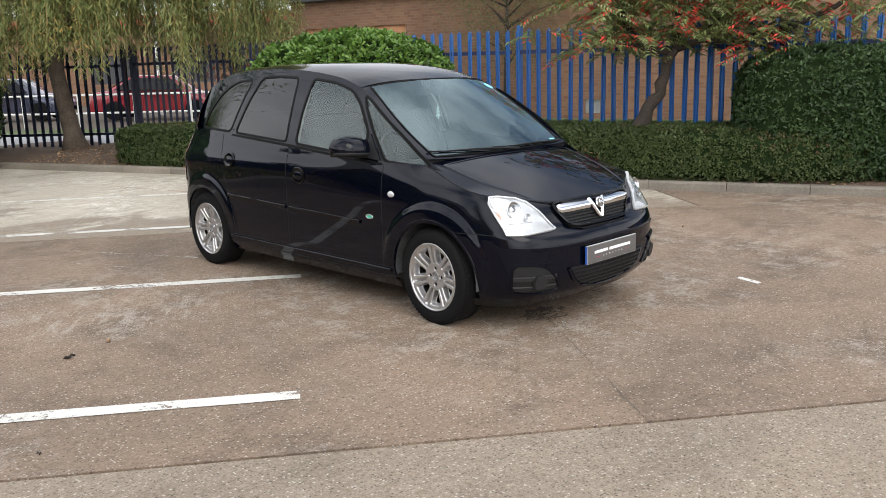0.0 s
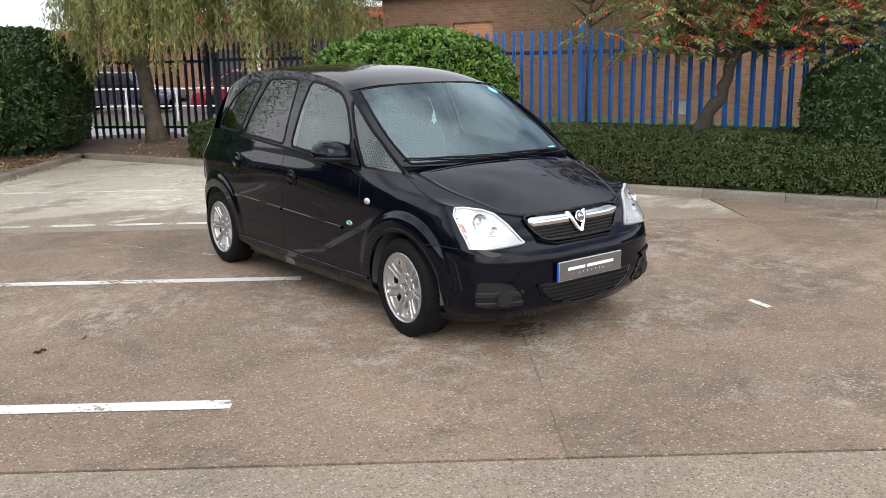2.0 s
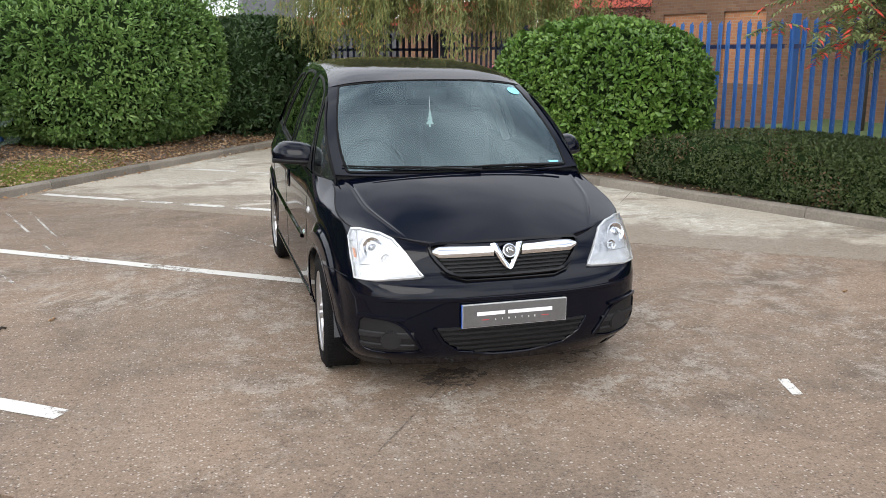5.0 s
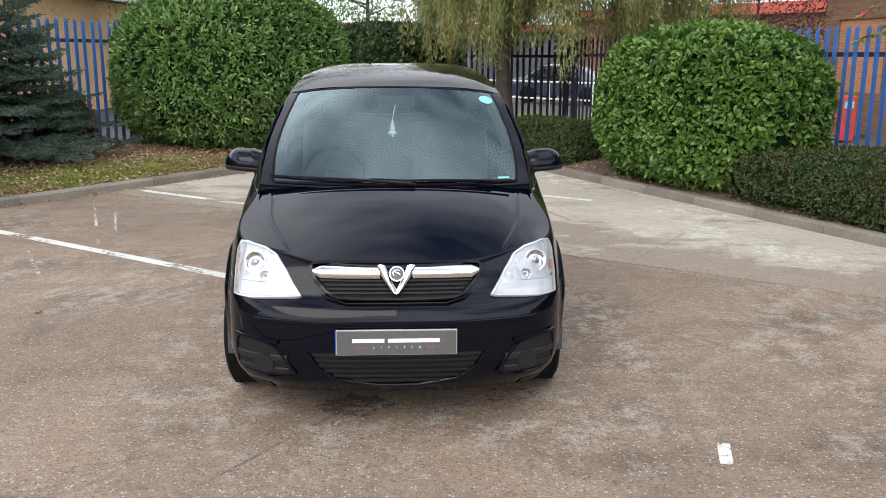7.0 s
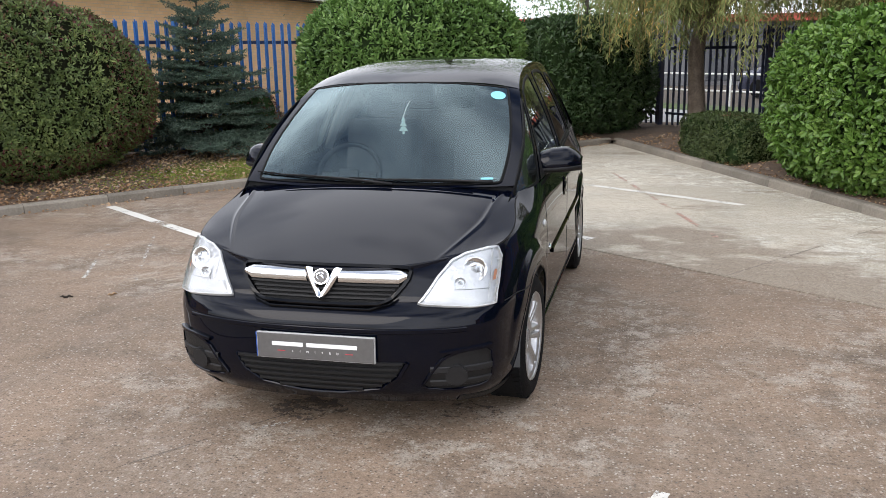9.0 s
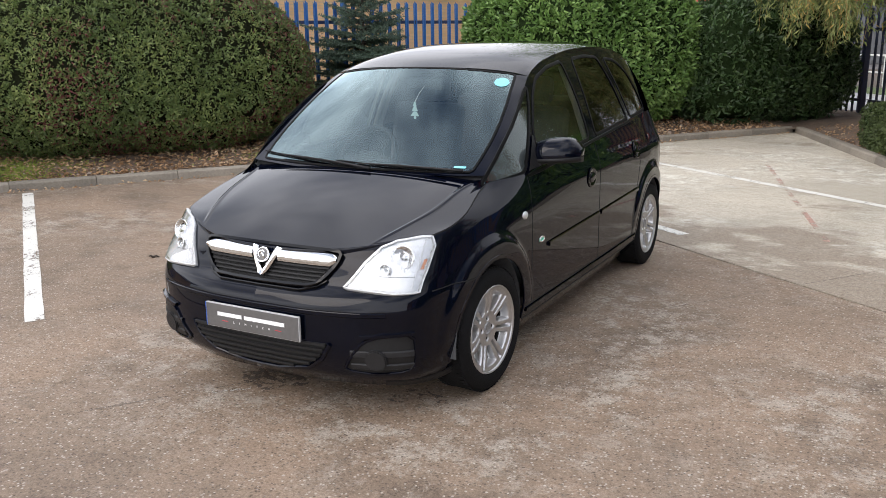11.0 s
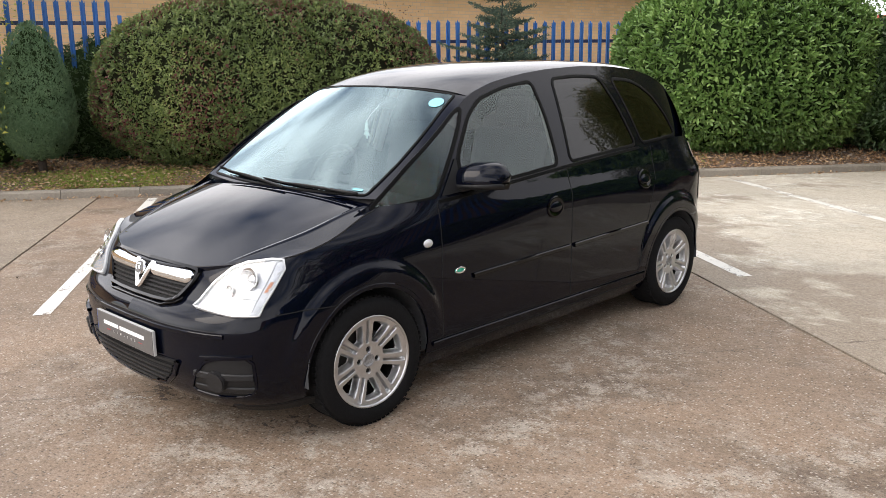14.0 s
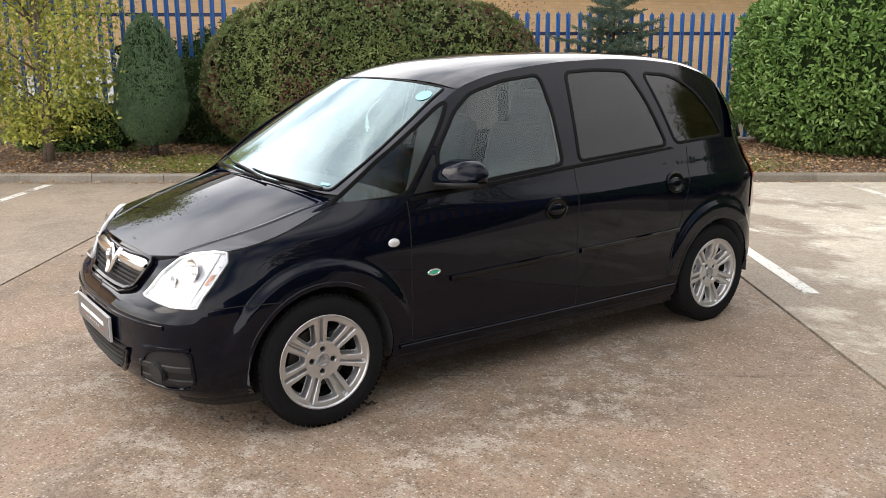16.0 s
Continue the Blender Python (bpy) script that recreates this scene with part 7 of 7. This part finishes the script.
def spoke_mesh():
    """Cast wheel face: seven pairs of flat spokes, each pair parted by a narrow slot."""
    nt, radii = 7 * 60, list(np.linspace(0.030, 0.216, 76))
    vs, fs, hole = [], [], []

    def step01(x):
        x = min(1.0, max(0.0, x))
        return x * x * (3 - 2 * x)
    for r in radii:
        face = float(np.interp(r, [0.0, 0.072, 0.095, 0.15, 0.195, 0.216], [0.062, 0.064, 0.067, 0.078, 0.083, 0.088]))
        for k in range(nt):
            a = 2 * math.pi * k / nt
            turn = 2 * math.pi / 7
            s_ = r * abs((a + turn / 2) % turn - turn / 2)
            edge = s_ - (0.0235 + 0.0075 * (r - 0.095) / 0.09)
            gap = -math.log(math.exp(-edge * 260) + math.exp(-(r - 0.090) * 260) + math.exp(-(0.194 - r) * 260)) / 260 if edge > -0.03 else -0.03
            slot = step01((0.0100 - s_) / 0.004) * step01((r - 0.086) / 0.006) * step01((0.209 - r) / 0.006)
            bolt = min(math.hypot(r * math.cos(a) - 0.053 * math.cos(q), r * math.sin(a) - 0.053 * math.sin(q)) for q in (0.10, 1.67, 3.24, 4.81))
            x = face - 0.040 * step01(gap / 0.010) - 0.026 * slot - 0.014 * step01((0.0155 - bolt) / 0.004)
            vs.append((x, r * math.sin(a), r * math.cos(a)))
            hole.append(gap > 0.010)
    for i in range(len(radii) - 1):
        for k in range(nt):
            q = (i * nt + k, i * nt + (k + 1) % nt, (i + 1) * nt + (k + 1) % nt, (i + 1) * nt + k)
            if not all(hole[j] for j in q):
                fs.append(q)
    me = bpy.data.meshes.new("spokes")
    me.from_pydata(vs, [], fs)
    me.materials.append(M["alloy"])
    me.shade_smooth()
    return me


SPOKES = spoke_mesh()


def make_wheel(at, side, rz):
    w = thing("wheel", at, "", "")
    for k in ("label", "category"):
        if k in w:
            del w[k]
    w.parent = car
    w["label"] = "silver twin-spoke alloy wheel with black tyre"
    R = 0.298
    prof = [(0.205, -0.085), (0.225, -0.098), (0.262, -0.100), (R - 0.012, -0.088), (R - 0.002, -0.070), (R, -0.03), (R, 0.03), (R - 0.002, 0.070), (R - 0.012, 0.088), (0.270, 0.100), (0.262, 0.099), (0.257, 0.102), (0.224, 0.097), (0.213, 0.093), (0.199, 0.08)]
    v, f = lathe(prof, 64)
    mesh_object("tyre", v, f, M["rubber"], w, "black road tyre", smooth=True)
    # tread blocks
    bm = bmesh.new()
    for k in range(72):
        a = 2 * math.pi * k / 72
        for xx, ww in ((-0.066, 0.030), (0.066, 0.030)):
            r = bmesh.ops.create_cube(bm, size=1.0)
            bmesh.ops.transform(bm, matrix=Matrix.Rotation(a, 4, "X") @ Matrix.Translation((xx, 0, R - 0.0015)) @ Matrix.Rotation(0.25 if xx > 0 else -0.25, 4, "Z") @ Matrix.Diagonal((ww, 0.017, 0.007, 1)), verts=r["verts"])
    part("tread", bm, M["rubber"], w)["kind"] = "stuff"
    prof = [(0.2265, 0.092), (0.2225, 0.098), (0.217, 0.092), (0.214, 0.088)]
    v, f = lathe(prof, 72)
    rim = mesh_object("rim", v, f, M["alloy"], w, "silver alloy rim", smooth=True)
    v, f = lathe([(0.203, 0.060), (0.192, 0.05), (0.190, 0.0), (0.195, -0.08), (0.05, -0.085)], 56)
    mesh_object("rim_barrel", v, f, M["rim_dark"], rim, "rim barrel coloured near-black for the shade behind the spokes", smooth=True)
    rim.scale = (1.0, 0.945, 0.945)
    rim_face = new("spokes", SPOKES)
    rim_face.parent = rim
    rim_face["label"] = "seven twin spokes of cast silver alloy"
    # bolts coloured near-black for the shade down in their holes
    for q in (0.10, 1.67, 3.24, 4.81):
        part("wheel_bolt", cyl_bm(0.0105, 0.010, (0.051, 0.053 * math.sin(q), 0.053 * math.cos(q)), 6, axis="x"), M["gapmat"], rim)
    v, f = lathe([(0.034, 0.058), (0.033, 0.066), (0.029, 0.069), (0.027, 0.066), (0.0, 0.067)], 32)
    mesh_object("centre_cap", v, f, M["cap"], rim, "dull grey centre cap", smooth=True)
    part("brake_disc", cyl_bm(0.135, 0.022, (0.0, 0, 0), 40, axis="x"), M["brake"], w, "worn steel brake disc")
    part("brake_caliper", box_bm(0.07, 0.10, 0.06, (0.0, 0.10 * (1 if at[1] < 0 else 1), 0.085), 0.012), M["black_plastic"], w)
    w.rotation_euler = (0.06 if side > 0 and at[1] < 0 else random.Random(at[1] * 7 + side).uniform(0, 0.8), 0, (0 if side > 0 else math.pi) + radians(rz))
    return w


for wy, wz in WHEELS:
    for s in (1, -1):
        make_wheel((s * (0.722 if wy < 0 else 0.726), wy, wz), s, -3 if wy < 0 else 0)
        v, f = [], []
        seg = 20
        for k in range(seg + 1):
            a = math.radians(-6 + 192 * k / seg)
            for xx in (0.46, 0.80):
                v.append((s * xx, wy + 0.352 * math.cos(a), max(0.17, wz + 0.352 * math.sin(a))))
        for k in range(seg):
            f.append((2 * k, 2 * k + 1, 2 * k + 3, 2 * k + 2))
        c0 = len(v)
        v += [(s * 0.46, wy + 0.352 * math.cos(math.radians(-25 + 230 * k / seg)), max(0.17, wz + 0.352 * math.sin(math.radians(-25 + 230 * k / seg)))) for k in range(seg + 1)]
        f.append(tuple(range(c0, c0 + seg + 1)))
        mesh_object("wheel_liner", v, f, M["cabin"], car, "black plastic wheel-arch liner")
# underbody
part("underbody", box_bm(1.30, 3.5, 0.05, (0, -0.05, 0.21), 0.01), M["cabin"], car, "dark underbody")
part("underbody", box_bm(0.92, 3.85, 0.12, (0, -0.02, 0.27), 0.01), M["cabin"], car)

# wipers
for x0, x1, b0, b1 in ((0.60, 0.02, 0.012, 0.045), (0.10, -0.50, 0.012, 0.06)):
    pts = []
    for i in range(9):
        t_ = i / 8
        pts.append(screen_n((x0 + (x1 - x0) * t_) / 0.70, b0 + (b1 - b0) * t_ + 0.015 * math.sin(math.pi * t_), 1, 0.022)[0])
    v, f = tube(pts, [0.008, 0.007, 0.006, 0.0055, 0.005, 0.005, 0.0045, 0.004, 0.003], 6)
    wiper = mesh_object("wiper", v, f, M["black_plastic"], car, "black wiper arm and blade", smooth=True)
    pts = [screen_n((x0 - 0.10 + (x1 - x0 - 0.05) * i / 8) / 0.70, b0 + 0.022 + (b1 - b0) * i / 8, 1, 0.010)[0] for i in range(9)]
    v, f = tube(pts, 0.0045, 5)
    mesh_object("wiper_blade", v, f, M["rubber"], wiper)

# things on the glass
c, n = screen_n(0.815, 0.87, 1, 0.006)
q = n.to_track_quat("Z", "Y").to_matrix().to_4x4()
bm = cyl_bm(0.040, 0.001, seg=28)
bmesh.ops.transform(bm, matrix=Matrix.Translation(c) @ q, verts=bm.verts)
part("screen_sticker", bm, M["sticker"], car, "round pale blue screen sticker")
c, n = screen_n(0.80, 0.065, 1, 0.006)
q = Matrix.LocRotScale(c, n.to_track_quat("Z", "Y"), None)
bm = box_bm(0.06, 0.014, 0.001)
bmesh.ops.transform(bm, matrix=q, verts=bm.verts)
part("screen_label", bm, M["sticker"], car, "small pale label at the screen foot")

# ---- inside the car ----
rows = []
for i in range(9):
    t_ = i / 8
    y = -1.16 + 0.52 * t_
    rows.append([Vector((-0.70 + 1.40 * j / 16, y, 0.955 - 0.02 * t_ - 0.16 * max(0, t_ - 0.75) * 4 + 0.02 * math.cos(3 * (j / 16 - 0.5)))) for j in range(17)])
grid_object("dashboard", rows[::-1], M["cabin"], car, "dark dashboard top")
part("cabin_floor", box_bm(1.40, 2.6, 0.04, (0, 0.2, 0.34)), M["cabin"], car)
part("rear_bulkhead", box_bm(1.30, 0.04, 0.55, (0, 1.45, 0.65)), M["cabin"], car)


def seat(x, y, wide, name="seat"):
    bm = box_bm(wide, 0.50, 0.16, (x, y, 0.60), 0.05)
    sobj = part(name, bm, M["cloth"], car, "dark grey cloth seat", smooth=False)
    bm = box_bm(wide, 0.13, 0.62, (x, y + 0.30, 0.92), 0.05, rx=-0.24)
    part("backrest", bm, M["cloth"], sobj)
    heads = (x,) if wide < 0.7 else (x - 0.38, x + 0.38)
    for hx in heads:
        head = part("headrest", box_bm(0.26, 0.09, 0.17, (hx, y + 0.40, 1.315), 0.04, rx=-0.2), M["cloth"], sobj)
        for d in (-0.06, 0.06):
            part("headrest_post", cyl_bm(0.006, 0.14, (hx + d, y + 0.385, 1.22), 8), M["chrome"], sobj)


seat(-0.36, -0.18, 0.50)
seat(0.36, -0.18, 0.50)
seat(0.0, 0.72, 1.22, "rear_bench")
# steering wheel on the right-hand side of the car
bm = bmesh.new()
sw_v, sw_f = [], []
for k in range(36):
    a = 2 * math.pi * k / 36
    for m_ in range(8):
        b = 2 * math.pi * m_ / 8
        rr = 0.185 + 0.016 * math.cos(b)
        sw_v.append((rr * math.cos(a), rr * math.sin(a), 0.016 * math.sin(b)))
for k in range(36):
    for m_ in range(8):
        sw_f.append((k * 8 + m_, ((k + 1) % 36) * 8 + m_, ((k + 1) % 36) * 8 + (m_ + 1) % 8, k * 8 + (m_ + 1) % 8))
bm.free()
sw_m = pose(-0.36, -0.56, 0.955, 62, 0, 0)
swo = mesh_object("steering_wheel", [sw_m @ Vector(v) for v in sw_v], sw_f, M["black_plastic"], car, "black steering wheel", smooth=True)
bm = box_bm(0.34, 0.045, 0.02, (0, -0.01, 0), 0.008)
box_bm(0.05, 0.17, 0.02, (0, -0.09, 0), 0.008, bm=bm)
box_bm(0.13, 0.11, 0.04, (0, -0.02, 0), 0.015, bm=bm)
bmesh.ops.transform(bm, matrix=sw_m, verts=bm.verts)
part("steering_hub", bm, M["black_plastic"], swo)
part("rear_view_mirror", box_bm(0.23, 0.03, 0.065, (0.0, -0.50, 1.385), 0.012), M["cabin"], car, "dark rear-view mirror")
for s in (1, -1):
    pts = [glasshouse(y, z, s, -0.03)[0] for y, z in ((0.135, 1.04), (0.145, 1.25), (0.16, 1.48))]
    v, f = tube(pts, 0.028, 8)
    mesh_object("pillar_trim", v, f, M["trim_grey"], car, "pale grey inner pillar trim", smooth=True)
    pts = [glasshouse(y, z, s, -0.025)[0] for y, z in ((0.10, 1.06), (0.11, 1.25), (0.13, 1.47))]
    v, f = tube(pts, 0.012, 6)
    mesh_object("seat_belt", v, f, M["trim_grey"], car, "pale seat belt strap", smooth=True)
# headlining
co2 = co.copy()
co2[:, :, 2] -= 0.03
co2[:, :, 0] *= 0.97
grid_object("headlining", [[Vector(p) for p in r] for r in co2[3:-2]], M["trim_grey"], car, "pale grey headlining")
# air freshener hanging from the mirror
bm = bmesh.new()
for zc, w in ((1.222, 0.062), (1.250, 0.044), (1.276, 0.026)):
    r = bmesh.ops.create_cone(bm, cap_ends=True, segments=4, radius1=w * 0.62, radius2=w * 0.2, depth=0.026)
    bmesh.ops.transform(bm, matrix=Matrix.Translation((-0.017, -0.595, zc)) @ Matrix.Diagonal((1, 0.12, 1, 1)) @ Matrix.Rotation(math.pi / 4, 4, "Z"), verts=r["verts"])
box_bm(0.012, 0.004, 0.016, (-0.017, -0.595, 1.200), bm=bm)
hang = part("air_freshener", bm, M["freshener"], car, "pale tree-shaped air freshener")
v, f = tube([(-0.017, -0.595, 1.285), (-0.010, -0.56, 1.33), (0, -0.51, 1.372)], 0.002, 4)
mesh_object("cord", v, f, M["white_print"], hang)

# ---- cars and blocks in the distance ----
for at, rz, mm, lb in FAR_CARS:
    parked_car(at, rz, M[mm], lb)
building("brick_building", (s0 + sn * 24 + sd * 16)[:2] + (-0.02,), math.degrees(math.atan2(-sd.y, -sd.x)), 34, 8, 3.6, M["brick_red"], "low red brick building across the street", M["roof_red"], 0.5, 0.3,
         [(6 + 4 * k, 8 + 4 * k, 1.0, 2.3, "dark_trim") for k in range(6)])
building("warehouse", (-14.0, 46.0, -0.02), 4, 26, 10, 3.2, M["grey_wall"], "distant grey warehouse with red roof edge", M["roof_red"], 0.42, 0.4)
building("warehouse", (1.2, 39.0, -0.02), 0, 2.6, 4, 7.0, M["grey_wall"], "tall narrow grey clad block in the distance", M["dark_trim"], 0.3, 0.1)
bin_post = thing("red_post", (9.3, 12.0, 0.0), "squat red metal post with a small teal sign", "post")
part("body", box_bm(0.30, 0.30, 0.92, (0, 0, 0.46), 0.02), M["red_plastic"], bin_post)
part("sign", box_bm(0.20, 0.012, 0.14, (-0.02, -0.158, 0.74), 0.003), M["sticker"], bin_post, "teal sign plate")
pole = thing("lamp_post", (10.6, 24.2, 0), "slim white street lamp post", "lamp post")
part("pole", cyl_bm(0.07, 6.5, (0, 0, 3.25), 12, 0.045), M["white_metal"], pole)
part("lamp_head", box_bm(0.18, 0.55, 0.10, (0, -0.2, 6.5), 0.03), M["galv"], pole)
